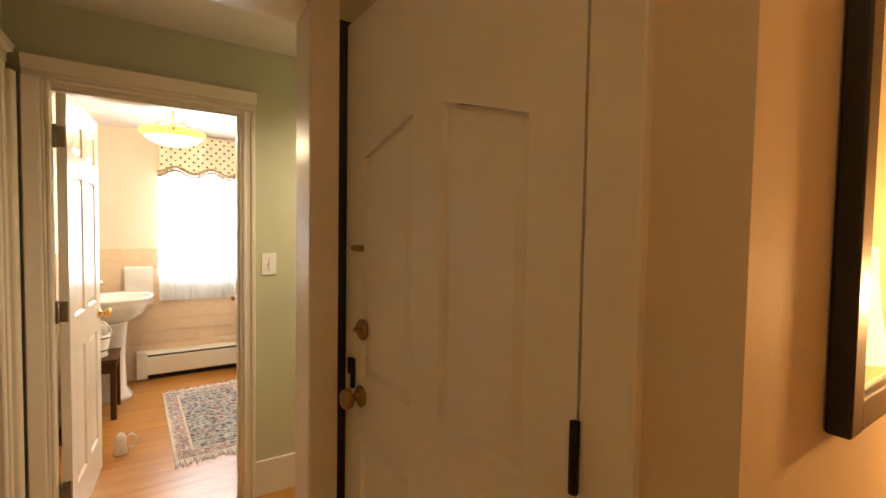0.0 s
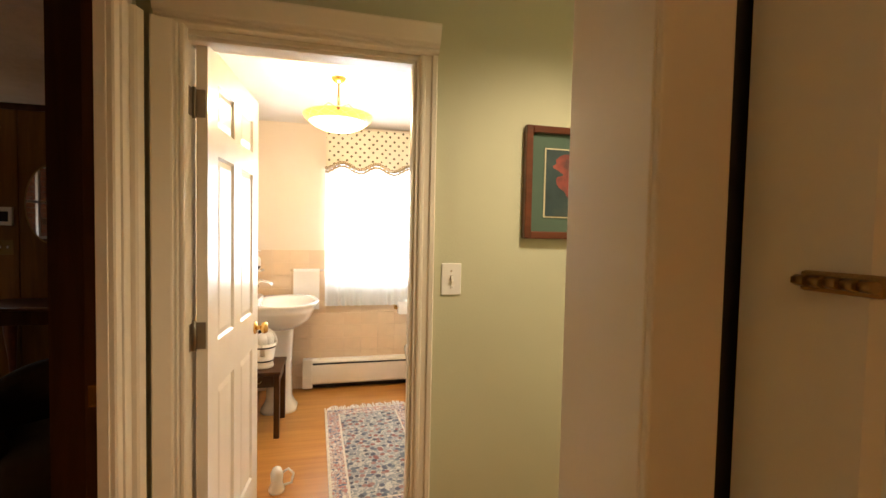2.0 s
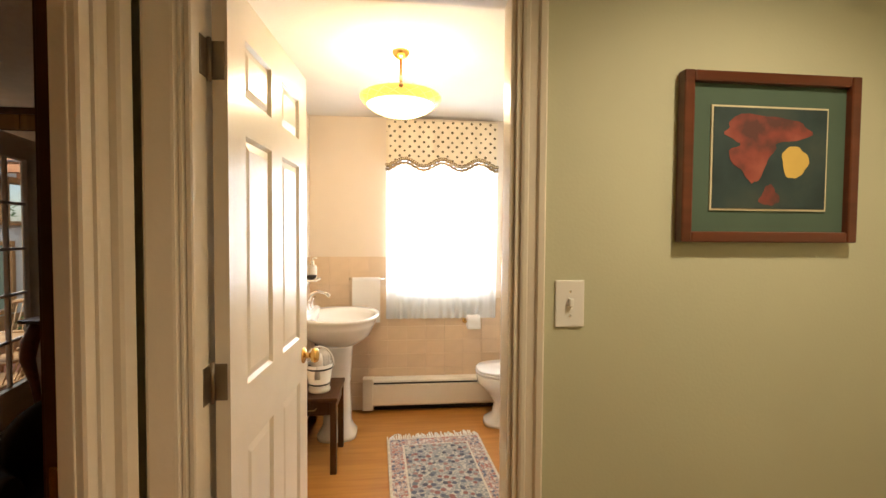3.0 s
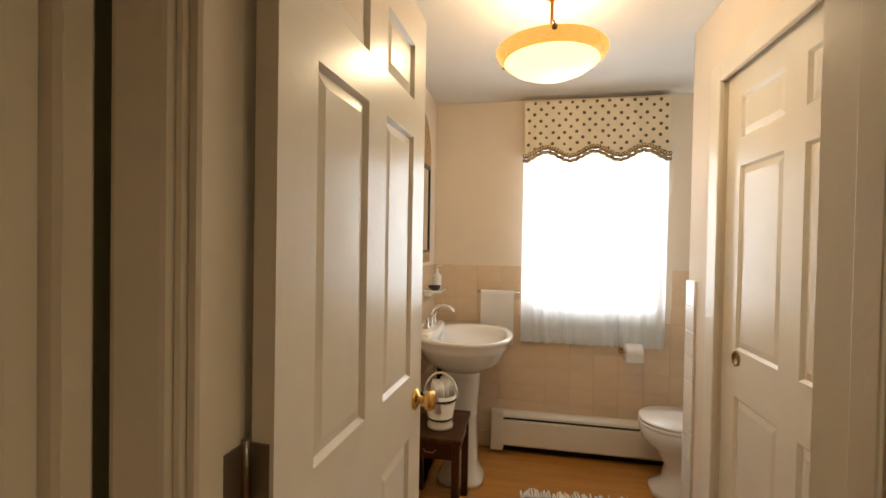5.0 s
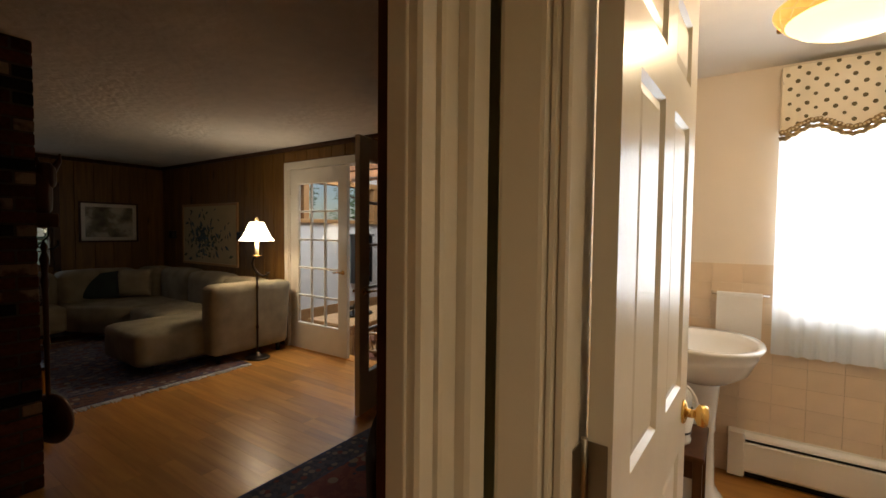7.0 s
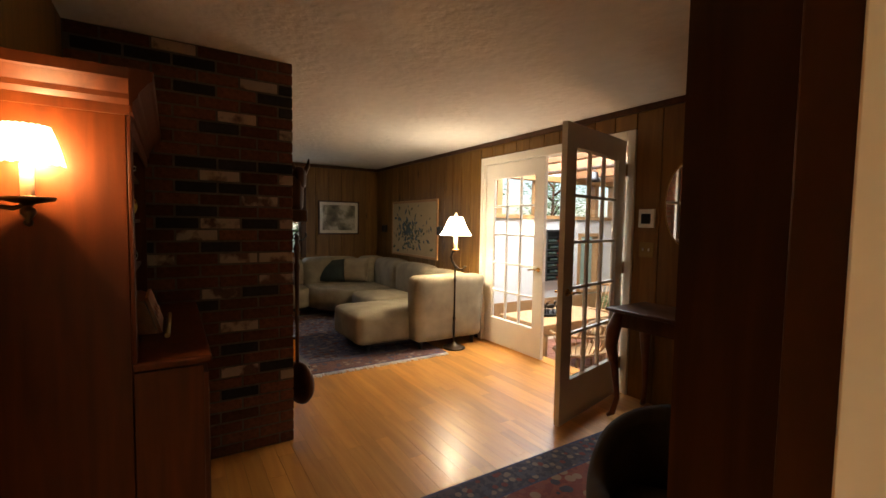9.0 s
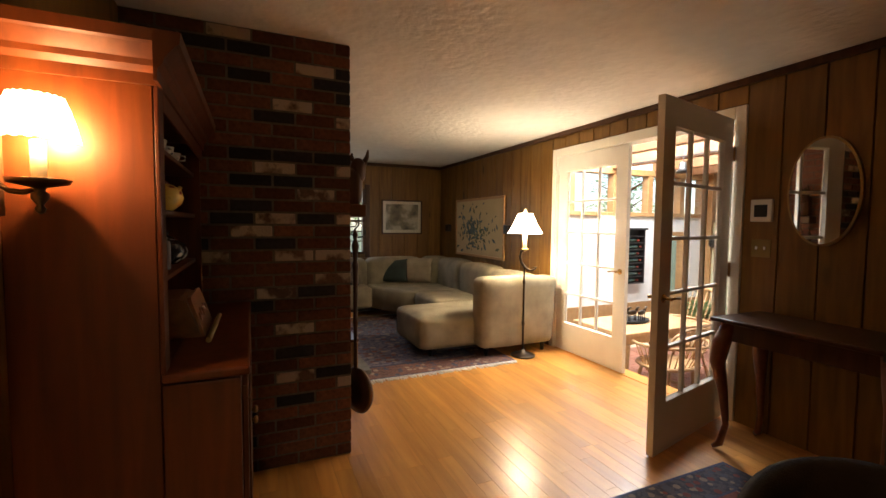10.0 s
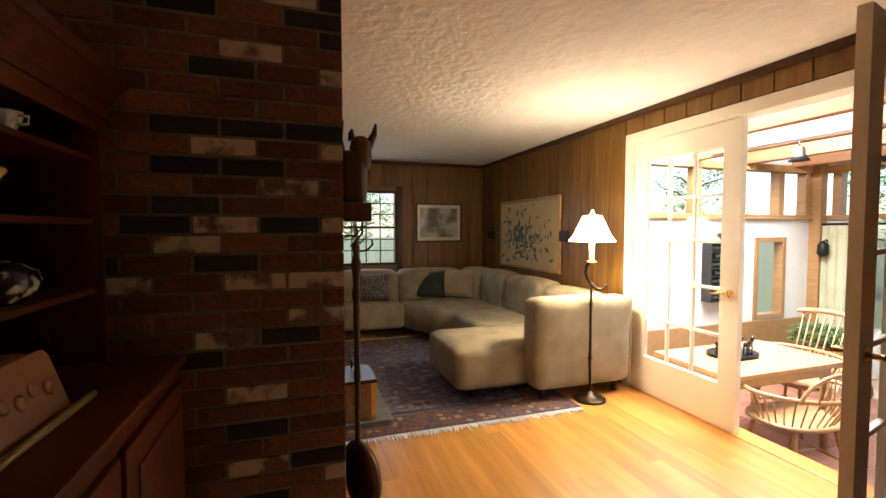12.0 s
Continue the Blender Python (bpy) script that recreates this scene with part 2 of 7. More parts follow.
def lathe(bm, profile, segments=24, m=None, capped=True):
    """Turns (radius, height) pairs about the z axis."""
    rings = []
    for r, z in profile:
        rings.append([bm.verts.new((r * math.cos(2 * math.pi * i / segments), r * math.sin(2 * math.pi * i / segments), z)) for i in range(segments)])
    for a, b in zip(rings, rings[1:]):
        for i in range(segments):
            f = bm.faces.new((a[i], a[(i + 1) % segments], b[(i + 1) % segments], b[i]))
            f.smooth = True
    for ring, flip in ((rings[0], True), (rings[-1], False)):
        if capped and profile[0 if flip else -1][0] > 1e-4:
            bm.faces.new(list(reversed(ring)) if flip else ring)
    if m is not None:
        bmesh.ops.transform(bm, matrix=m, verts=[v for ring in rings for v in ring])
    return bm


def tube(bm, path, radius, segments=10):
    """A round bar along a path of points; radius: one number or one for each point."""
    pts = [Vector(p) for p in path]
    radii = radius if isinstance(radius, (list, tuple)) else [radius] * len(pts)
    rings, side = [], None
    for i, p in enumerate(pts):
        d = (pts[min(i + 1, len(pts) - 1)] - pts[max(i - 1, 0)]).normalized()
        ref = side if side is not None else (Vector((0, 0, 1)) if abs(d.z) < 0.9 else Vector((1, 0, 0)))
        side = (ref - d * ref.dot(d)).normalized()
        up = d.cross(side)
        rings.append([bm.verts.new(p + (side * math.cos(2 * math.pi * k / segments) + up * math.sin(2 * math.pi * k / segments)) * radii[i]) for k in range(segments)])
    for a, b in zip(rings, rings[1:]):
        for k in range(segments):
            bm.faces.new((a[k], a[(k + 1) % segments], b[(k + 1) % segments], b[k])).smooth = True
    bm.faces.new(list(reversed(rings[0])))
    bm.faces.new(rings[-1])
    return bm


def extrude_outline(bm, outline, depth, axis="y", at=0.0, m=None):
    """A flat outline of (a, b) pairs given thickness. axis y: a is x, b is z; axis x: a is y, b is z; axis z: a is x, b is y."""
    place = {"y": lambda a, b, c: (a, c, b), "x": lambda a, b, c: (c, a, b), "z": lambda a, b, c: (a, b, c)}[axis]
    one = [bm.verts.new(place(a, b, at)) for a, b in outline]
    two = [bm.verts.new(place(a, b, at + depth)) for a, b in outline]
    bm.faces.new(one), bm.faces.new(list(reversed(two)))
    for i in range(len(one)):
        j = (i + 1) % len(one)
        bm.faces.new((one[j], one[i], two[i], two[j]))
    if m is not None:
        bmesh.ops.transform(bm, matrix=m, verts=one + two)
    return bm


def part(name, bm, material, parent=None, label=""):
    """Links a bmesh as one mesh object under a thing or a part."""
    bmesh.ops.recalc_face_normals(bm, faces=bm.faces)
    data = bpy.data.meshes.new(name)
    bm.to_mesh(data)
    bm.free()
    data.materials.append(material)
    ob = new(name, data)
    if parent is not None:
        ob.parent = parent
    if label:
        tagged(ob, label)
    return ob


def thing(name, m, label, category, group="", kind=""):
    ob = new(name)
    ob.matrix_basis = m
    ob.empty_display_size = 0.1
    return tagged(ob, label, category, group, kind)


def structure(name, bm, material, label, category="wall"):
    return tagged(part(name, bm, material), label, category, kind="structure")



# ---------------------------------------------------------------- structure
H, HB = 2.36, 2.33          # ceiling heights: house, bathroom
NORTH, SOUTH, WEST = 5.57, 1.93, -7.75  # family room walls
SUN = -0.45                 # sunroom floor lies lower


def wall_boxes(rects, material, name, label):
    bm = bmesh.new()
    for r in rects:
        bx(bm, *r)
    return structure(name, bm, material, label)


W_HN = wall_boxes([(-0.445, -0.332, 2.90, 3.02, 0, H), (0.438, 1.75, 2.90, 3.02, 0, H), (-0.332, 0.438, 2.90, 3.02, 2.03, H)], GREEN, "wall_hall_north", "pale green painted hall wall with a doorway")
wall_boxes([(1.62, 1.75, 1.885, 2.90, 0, H)], WHITE, "wall_hall_east", "white painted end wall of the hall")
wall_boxes([(0.47, 1.62, 1.75, 1.885, 0, H), (-0.40, 0.47, 1.75, 1.885, 2.10, H)], GREEN, "wall_hall_south", "painted wall with a cased opening")
wall_boxes([(-0.47, -0.445, 2.735, 2.90, 0, H), (-0.47, -0.445, -2.2, 1.93, 0, H), (-0.47, -0.445, 1.93, 2.735, 2.03, H)], GREEN, "wall_hall_west", "painted wall with the family room doorway")
wall_boxes([(0.64, 0.76, 0.68, 0.86, 0, H), (0.64, 0.76, 0.86, 1.75, 2.06, H)], CREAM, "wall_entry_east", "cream painted wall beside the entry door")
wall_boxes([(0.76, 2.3, 0.68, 0.80, 0, H)], CREAM, "wall_entry_north", "cream painted wall with a mirror")
wall_boxes([(2.2, 2.3, -2.2, 0.68, 0, H)], CREAM, "wall_entry_far", "cream painted far wall of the entry")
wall_boxes([(-0.55, 2.3, -2.3, -2.2, 0, H)], CREAM, "wall_entry_south", "cream painted wall of the entry")
# Unseen black backing, added so the entry door's gaps look dark.
wall_boxes([(0.9, 1.0, 0.80, 1.75, 0, 2.4)], BLACK, "wall_entry_backing", "unseen black backing added behind the entry door")
structure("floor_hall", box(-0.47, 2.3, -2.3, 3.02, -0.1, 0), OAKY, "honey oak strip floor of hall and entry", "floor")
structure("ceiling_hall", box(-0.47, 2.3, -2.3, 3.02, H, H + 0.1), CEIL, "white plaster ceiling of hall and entry", "ceiling")
# bathroom
W_BW = wall_boxes([(-0.69, -0.55, 3.162, 5.36, 0, H), (-0.55, -0.44, 3.162, 3.18, 0, H)], BATHWALL, "wall_bath_west", "peach painted bathroom wall behind the sink")
W_BN = wall_boxes([(-0.69, 0.10, 5.36, 5.50, 0, H), (0.88, 1.75, 5.36, 5.50, 0, H), (0.10, 0.88, 5.36, 5.50, 0, 0.99), (0.10, 0.88, 5.36, 5.50, 2.05, H)], BATHWALL, "wall_bath_north", "peach painted bathroom wall with a window")
wall_boxes([(1.62, 1.75, 3.02, 5.36, 0, H)], BATHWALL, "wall_bath_east", "peach painted bathroom wall")
W_CL = wall_boxes([(0.80, 0.92, 3.02, 3.40, 0, HB), (0.80, 0.92, 4.25, 4.56, 0, HB), (0.80, 0.92, 3.40, 4.25, 2.03, HB), (0.92, 1.62, 4.46, 4.56, 0, HB)], BATHWALL, "wall_closet", "peach painted closet wall in the bathroom")
structure("floor_bath", bx(box(-0.49, 1.75, 3.02, 5.5, -0.1, 0), -0.69, -0.49, 3.162, 5.5, -0.1, 0), OAKX, "honey oak bathroom floor", "floor")
structure("ceiling_bath", bx(box(-0.49, 1.75, 3.02, 5.5, HB, HB + 0.1), -0.69, -0.49, 3.162, 5.5, HB, HB + 0.1), CEIL, "white bathroom ceiling", "ceiling")
# family room
W_FS = wall_boxes([(-8.0, -0.47, 1.79, SOUTH, 0, H)], PINE, "wall_family_south", "dark pine plank wall behind the cabinet")
W_FN = wall_boxes([(-8.0, -4.56, NORTH, NORTH + 0.13, 0, H), (-2.62, -0.69, NORTH, NORTH + 0.13, 0, H), (-4.56, -2.62, NORTH, NORTH + 0.13, 2.12, H)], PINE, "wall_family_north", "knotty pine plank wall with french doors")
W_FE = wall_boxes([(-0.779, -0.69, 3.12, NORTH, 0, H)], PINE, "wall_family_east", "dark pine plank wall of the family room")
# Dark wood in place of pine here stands in for the corner's shade.
wall_boxes([(-0.794, -0.47, 3.105, 3.16, 0, H)], DARKWOOD, "wall_family_return", "plank return beside the doorway, toned dark for its shade")
wall_boxes([(-0.49, -0.47, 2.735, 3.105, 0, H), (-0.49, -0.47, 1.93, 2.735, 2.03, H)], DARKWOOD, "wall_family_doorway", "dark stained wood around the family room doorway")
W_FW = wall_boxes([(WEST - 0.13, WEST, 1.79, 3.10, 0, H), (WEST - 0.13, WEST, 4.19, NORTH + 0.13, 0, H), (WEST - 0.13, WEST, 3.10, 4.19, 0, 0.86), (WEST - 0.13, WEST, 3.10, 4.19, 1.93, H)], PINE, "wall_family_west", "knotty pine plank wall with a window")
W_FF = structure("floor_family", box(WEST - 0.13, -0.47, 1.79, NORTH + 0.13, -0.5, -0.012), OAKX, "honey oak plank floor of the family room", "floor")
structure("ceiling_family", box(WEST - 0.13, -0.47, 1.79, NORTH + 0.13, H, H + 0.1), POPCORN, "swirled plaster ceiling of the family room", "ceiling")
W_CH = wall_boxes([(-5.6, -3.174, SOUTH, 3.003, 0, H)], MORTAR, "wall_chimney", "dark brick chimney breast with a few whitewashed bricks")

# ---------------------------------------------------------------- trim


def casing_profile(width):
    """(distance from the opening, height off the wall); the widest has a thick back band."""
    w = width
    if w < 0.07:
        return [(0, 0), (0, 0.012), (0.006, 0.015), (0.014, 0.015), (0.018, 0.011), (w - 0.022, 0.014), (w - 0.018, 0.022), (w - 0.005, 0.024), (w, 0.019), (w, 0)]
    if w < 0.10:
        return [(0, 0), (0, 0.034), (0.003, 0.039), (0.011, 0.041), (0.013, 0.036), (0.016, 0.047), (0.021, 0.050), (0.0225, 0.045), (0.027, 0.057), (0.032, 0.060), (w - 0.006, 0.077), (w - 0.001, 0.077), (w, 0.073), (w, 0)]
    return [(0, 0), (0, 0.020), (0.004, 0.025), (0.027, 0.027), (0.029, 0.020), (0.032, 0.031), (0.038, 0.033), (0.040, 0.029), (0.066, 0.033), (0.068, 0.028), (0.071, 0.044), (0.076, 0.050), (0.079, 0.048), (w - 0.005, 0.056), (w - 0.001, 0.054), (w, 0.049), (w, 0)]


def casing(name, m, length, width, parent=None, label="white painted moulded door casing"):
    """A moulded board: runs up its own z, its width along its own x, its face towards its own -y."""
    ob = part(name, extrude_outline(bmesh.new(), [(a, -b) for a, b in casing_profile(width)], length, "z"), WHITE, parent)
    ob.matrix_basis = m
    if parent is None:
        tagged(ob, label, "trim", kind="structure")
    return ob


# bathroom doorway, hall side: width runs away from the opening
def door_trim(name, x0, x1, y, top, width, label, left_width):
    t = thing(name, pose(0, 0, 0), label, "trim", kind="structure")
    left = casing("side_casing", pose(x0, y, 0) @ Matrix.Diagonal((-1, 1, 1, 1)), top, left_width, t)
    right = casing("side_casing", pose(x1, y, 0), top, width, t)
    head = casing("head_casing", pose(x0 - left_width, y, top) @ Matrix.Rotation(radians(90), 4, "Y") @ Matrix.Rotation(radians(0), 4, "Z") @ Matrix.Diagonal((-1, 1, 1, 1)), x1 - x0 + width + left_width, 0.085, t)
    return t


BT = door_trim("trim_bath_door", -0.302, 0.433, 2.90, 2.03, 0.058, "white painted casing round the bathroom doorway", 0.080)
part("jamb", box(-0.332, -0.307, 2.885, 2.948, 0, 2.03, 0.002), WHITE, BT)
part("jamb", box(-0.334, -0.318, 2.948, 3.025, 0, 2.03, 0.002), WHITE, BT)
part("jamb", box(0.420, 0.438, 2.895, 3.025, 0, 2.03, 0.002), WHITE, BT)
part("jamb_head", box(-0.315, 0.420, 2.895, 3.025, 2.012, 2.03, 0.002), WHITE, BT)
part("door_stop", box(0.408, 0.420, 2.905, 2.945, 0, 2.012, 0.002), WHITE, BT)
part("door_stop", box(-0.315, 0.408, 2.905, 2.945, 2.0, 2.012, 0.002), WHITE, BT)
for y in (3.02,):
    part("inner_casing", box(0.428, 0.49, y, y + 0.016, 0, 2.11, 0.003), WHITE, BT)
    part("inner_casing", box(-0.40, -0.32, y, y + 0.016, 0, 2.11, 0.003), WHITE, BT)

# family room doorway, hall side (wall faces +x)
FT = thing("trim_family_door", pose(0, 0, 0), "white painted casing round the family room doorway", "trim", kind="structure")
casing("side_casing", Matrix.Translation((-0.445, 2.706, 0)) @ Matrix.Rotation(radians(90), 4, "Z"), 2.03, 0.107, FT)
casing("side_casing", Matrix.Translation((-0.445, 1.93, 0)) @ Matrix.Rotation(radians(90), 4, "Z") @ Matrix.Diagonal((-1, 1, 1, 1)), 2.03, 0.06, FT)
casing("head_casing", Matrix.Translation((-0.445, 1.87, 2.03)) @ Matrix.Rotation(radians(90), 4, "Z") @ Matrix.Rotation(radians(90), 4, "Y") @ Matrix.Diagonal((-1, 1, 1, 1)), 0.939, 0.10, FT)
part("jamb", box(-0.466, -0.437, 2.702, 2.738, 0, 2.03, 0.002), WHITE, FT)
part("jamb", box(-0.470, -0.430, 1.925, 1.945, 0, 2.03, 0.002), WHITE, FT)
part("dark_jamb", box(-0.505, -0.470, 2.728, 2.746, 0, 2.03, 0.002), DARKWOOD, FT, "dark stained inner jamb")
part("dark_jamb", box(-0.500, -0.470, 1.927, 1.947, 0, 2.03, 0.002), DARKWOOD, FT, "dark stained inner jamb")
part("strike_plate", box(-0.497, -0.474, 2.724, 2.729, 0.92, 0.98, 0.002), BRASS, FT, "brass strike plate")

# cased opening between entry and hall
OT = thing("trim_cased_opening", pose(0, 0, 0), "white painted casing of the opening to the hall", "trim", kind="structure")
part("jamb", box(0.450, 0.470, 1.735, 1.890, 0, 2.10, 0.003), WHITE, OT)
part("side_casing", box(0.452, 0.536, 1.728, 1.750, 0, 2.17, 0.003), WHITE, OT)
part("side_casing", box(0.458, 0.545, 1.884, 1.902, 0, 2.17, 0.003), WHITE, OT)
part("head_casing", box(-0.395, 0.452, 1.728, 1.750, 2.085, 2.17, 0.003), WHITE, OT)
part("head_casing", box(-0.395, 0.458, 1.884, 1.902, 2.085, 2.17, 0.003), WHITE, OT)
part("jamb_head", box(-0.40, 0.450, 1.735, 1.890, 2.08, 2.10, 0.003), WHITE, OT)
# entry door frame
ET = thing("trim_entry_door", pose(0, 0, 0), "cream painted frame of the entry door", "trim", kind="structure")
part("jamb", box(0.61, 0.66, 1.742, 1.756, 0, 2.06, 0.003), WHITE, ET)
# Black strip painted in for the dark gap between casing and door.
part("gap_filler", box(0.537, 0.61, 1.743, 1.749, 0, 2.06), BLACK, ET, "black strip put in for the dark gap")
part("jamb", box(0.622, 0.70, 0.800, 0.892, 0, 2.06, 0.004), WHITE, ET)
part("door_stop", box(0.664, 0.70, 0.880, 0.945, 0, 2.045, 0.002), WHITE, ET)
part("head_jamb", box(0.61, 0.70, 0.862, 1.728, 2.045, 2.065, 0.003), WHITE, ET)
structure("baseboard_hall", box(0.492, 1.62, 2.884, 2.90, 0, 0.19, 0.004), WHITE, "white painted hall baseboard", "baseboard")
structure("trim_hall_corner", box(1.575, 1.62, 2.872, 2.90, 0, H, 0.004), WHITE, "white painted corner trim in the hall", "trim")

# french door casing
GT = thing("trim_french_door", pose(0, 0, 0), "white painted casing of the french doors", "trim", kind="structure")
part("side_casing", box(-4.62, -4.555, NORTH - 0.022, NORTH - 0.001, 0, 2.185, 0.004), WHITE, GT)
part("side_casing", box(-2.635, -2.56, NORTH - 0.022, NORTH - 0.001, 0, 2.185, 0.004), WHITE, GT)
part("head_casing", box(-4.555, -2.635, NORTH - 0.022, NORTH - 0.001, 2.10, 2.185, 0.004), WHITE, GT)
part("jamb", box(-4.56, -4.54, NORTH - 0.005, NORTH + 0.135, 0, 2.12, 0.002), WHITE, GT)
part("jamb", box(-2.64, -2.62, NORTH - 0.005, NORTH + 0.135, 0, 2.12, 0.002), WHITE, GT)
part("head_jamb", box(-4.54, -2.64, NORTH - 0.005, NORTH + 0.135, 2.10, 2.12, 0.002), WHITE, GT)
part("threshold", box(-4.54, -2.64, NORTH - 0.01, NORTH + 0.14, -0.02, 0.006, 0.003), OAKX, GT)
# dark crown strips of the family room
structure("trim_crown_north", box(WEST, -0.82, NORTH - 0.045, NORTH - 0.016, H - 0.05, H - 0.001, 0.006), DARKWOOD, "dark wood crown strip under the ceiling", "trim")
structure("trim_crown_west", box(WEST + 0.016, WEST + 0.045, 1.95, NORTH - 0.05, H - 0.05, H - 0.001, 0.006), DARKWOOD, "dark wood crown strip under the ceiling", "trim")
structure("baseboard_family", box(WEST + 0.02, -4.63, NORTH - 0.03, NORTH - 0.016, 0, 0.10, 0.004), DARKWOOD, "dark wood baseboard of the family room", "baseboard")

# ---------------------------------------------------------------- doors


def panel_mesh(y0, y1, z0, z1, lean=0.0):
    """A raised field with sloping borders, on both faces of a leaf 35 mm thick. lean lifts the top's far corner."""
    bm = bmesh.new()
    for side in (1, -1):
        out = [(y0, z0), (y1, z0), (y1, z1 + lean), (y0, z1)]
        inn = [(y0 + 0.032, z0 + 0.032), (y1 - 0.032, z0 + 0.032), (y1 - 0.032, z1 + lean - 0.032), (y0 + 0.032, z1 - 0.032)]
        a = [bm.verts.new((side * 0.005, y, z)) for y, z in out]
        b = [bm.verts.new((side * 0.0135, y, z)) for y, z in inn]
        bm.faces.new(b)
        for i in range(4):
            bm.faces.new((a[i], a[(i + 1) % 4], b[(i + 1) % 4], b[i]))
    return bm


def leaf_frame(width, height, holes, t=0.0175):
    """Stiles and rails round the holes, with a small bead sloping into each."""
    ys = sorted({0.0, width} | {h[0] for h in holes} | {h[1] for h in holes})
    zs = sorted({0.0, height} | {h[2] for h in holes} | {h[3] for h in holes})
    bm = bmesh.new()
    for y0, y1 in zip(ys, ys[1:]):
        for z0, z1 in zip(zs, zs[1:]):
            c = ((y0 + y1) / 2, (z0 + z1) / 2)
            if not any(h[0] < c[0] < h[1] and h[2] < c[1] < h[3] for h in holes):
                bx(bm, -t, t, y0, y1, z0, z1)
    bmesh.ops.remove_doubles(bm, verts=bm.verts, dist=1e-4)
    pairs = {}
    for f in bm.faces:
        key = tuple(round(v, 4) for v in f.calc_center_median())
        pairs.setdefault(key, []).append(f)
    bmesh.ops.delete(bm, geom=[f for fs in pairs.values() if len(fs) > 1 for f in fs], context="FACES")
    for y0, y1, z0, z1 in holes:
        for s in (1, -1):
            o = [(s * t, y0, z0), (s * t, y1, z0), (s * t, y1, z1), (s * t, y0, z1)]
            n = [(s * 0.004, y0 + 0.012, z0 + 0.012), (s * 0.004, y1 - 0.012, z0 + 0.012), (s * 0.004, y1 - 0.012, z1 - 0.012), (s * 0.004, y0 + 0.012, z1 - 0.012)]
            a, b = [bm.verts.new(v) for v in o], [bm.verts.new(v) for v in n]
            for i in range(4):
                bm.faces.new((a[i], a[(i + 1) % 4], b[(i + 1) % 4], b[i]))
    return bm


def six_panel(parent, width, height, material):
    s, m, r = 0.105, 0.10, 0.10
    y = [s, width / 2 - m / 2, width / 2 + m / 2, width - s]
    rows = [(0.21, 0.84), (1.01, 1.67), (1.77, 1.92)]
    k = height / 2.03
    holes = [(y[a], y[a + 1], z0 * k, z1 * k) for z0, z1 in rows for a in (0, 2)]
    part("leaf_frame", leaf_frame(width, height, holes), material, parent)
    for h in holes:
        part("panel", panel_mesh(*h), material, parent)


def knob(parent, m, material, radius=0.027):
    bm = lathe(bmesh.new(), [(0.030, 0), (0.031, 0.004), (0.026, 0.008), (0.012, 0.012), (0.011, 0.028), (radius, 0.036), (radius + 0.002, 0.048), (radius - 0.003, 0.058), (0, 0.061)], 20, m)
    return part("knob", bm, material, parent, "round metal knob")


# bathroom door, open inwards
bath_door = thing("door_bath", pose(-0.280, 2.959, 0.008, 0, 0, -2.8), "white painted six-panel bathroom door standing open", "door", kind="structure")
six_panel(bath_door, 0.712, 2.015, DOORWHITE)
knob(bath_door, Matrix.Translation((0.0175, 0.655, 0.925)) @ Matrix.Rotation(radians(90), 4, "Y"), BRASS)
knob(bath_door, Matrix.Translation((-0.0175, 0.655, 0.925)) @ Matrix.Rotation(radians(-90), 4, "Y"), BRASS)
for z in (0.235, 1.045, 1.81):
    bm = bx(bmesh.new(), -0.020, 0.012, -0.0035, -0.001, z - 0.045, z + 0.045, 0.001)
    bx(bm, -0.0265, -0.0230, -0.046, -0.008, z - 0.045, z + 0.045, 0.001)
    tube(bm, [(-0.021, -0.008, z - 0.05), (-0.021, -0.008, z + 0.05)], 0.006, 8)
    part("hinge", bm, STEEL, bath_door, "satin steel hinge")

# closet door
closet = thing("closet_door", pose(0.835, 3.40, 0.01), "white painted six-panel sliding closet door", "door", kind="structure")
six_panel(closet, 0.85, 2.02, DOORWHITE)
part("finger_pull", lathe(bmesh.new(), [(0.0, 0.001), (0.018, 0.001), (0.022, 0.004), (0.028, 0.004), (0.028, 0)], 20, Matrix.Translation((-0.0178, 0.735, 0.975)) @ Matrix.Rotation(radians(-90), 4, "Y")), OLDBRASS, closet, "round brass finger pull")
CT = thing("trim_closet", pose(0, 0, 0), "white painted casing round the closet door", "trim", kind="structure")
part("side_casing", box(0.784, 0.802, 4.245, 4.33, 0, 2.09, 0.004), WHITE, CT)
part("side_casing", box(0.784, 0.802, 3.32, 3.405, 0, 2.09, 0.004), WHITE, CT)
part("head_casing", box(0.784, 0.802, 3.405, 4.245, 2.01, 2.09, 0.004), WHITE, CT)
part("track", box(0.81, 0.86, 3.40, 4.25, 2.032, 2.045), IRON, CT)

# entry door: closed in the east wall, hinged near the mirror wall
entry_door = thing("door_entry", pose(0.640, 0.897, 0.008, 0, 0, 4.0), "cream painted entry door with tall arched panels", "door", kind="structure")
holes = [(0.11, 0.36, 0.20, 0.82), (0.475, 0.735, 0.20, 0.82), (0.11, 0.36, 1.0, 1.70), (0.475, 0.735, 1.0, 1.70)]
bm = leaf_frame(0.843, 2.035, holes)
extrude_outline(bm, [(0.105, 1.625), (0.365, 1.705), (0.105, 1.705)], 0.0346, "x", -0.0173)
extrude_outline(bm, [(0.470, 1.705), (0.740, 1.625), (0.740, 1.705)], 0.0346, "x", -0.0173)
part("leaf_frame", bm, DOORWHITE, entry_door)
for h in holes[:2]:
    part("panel", panel_mesh(*h), DOORWHITE, entry_door)
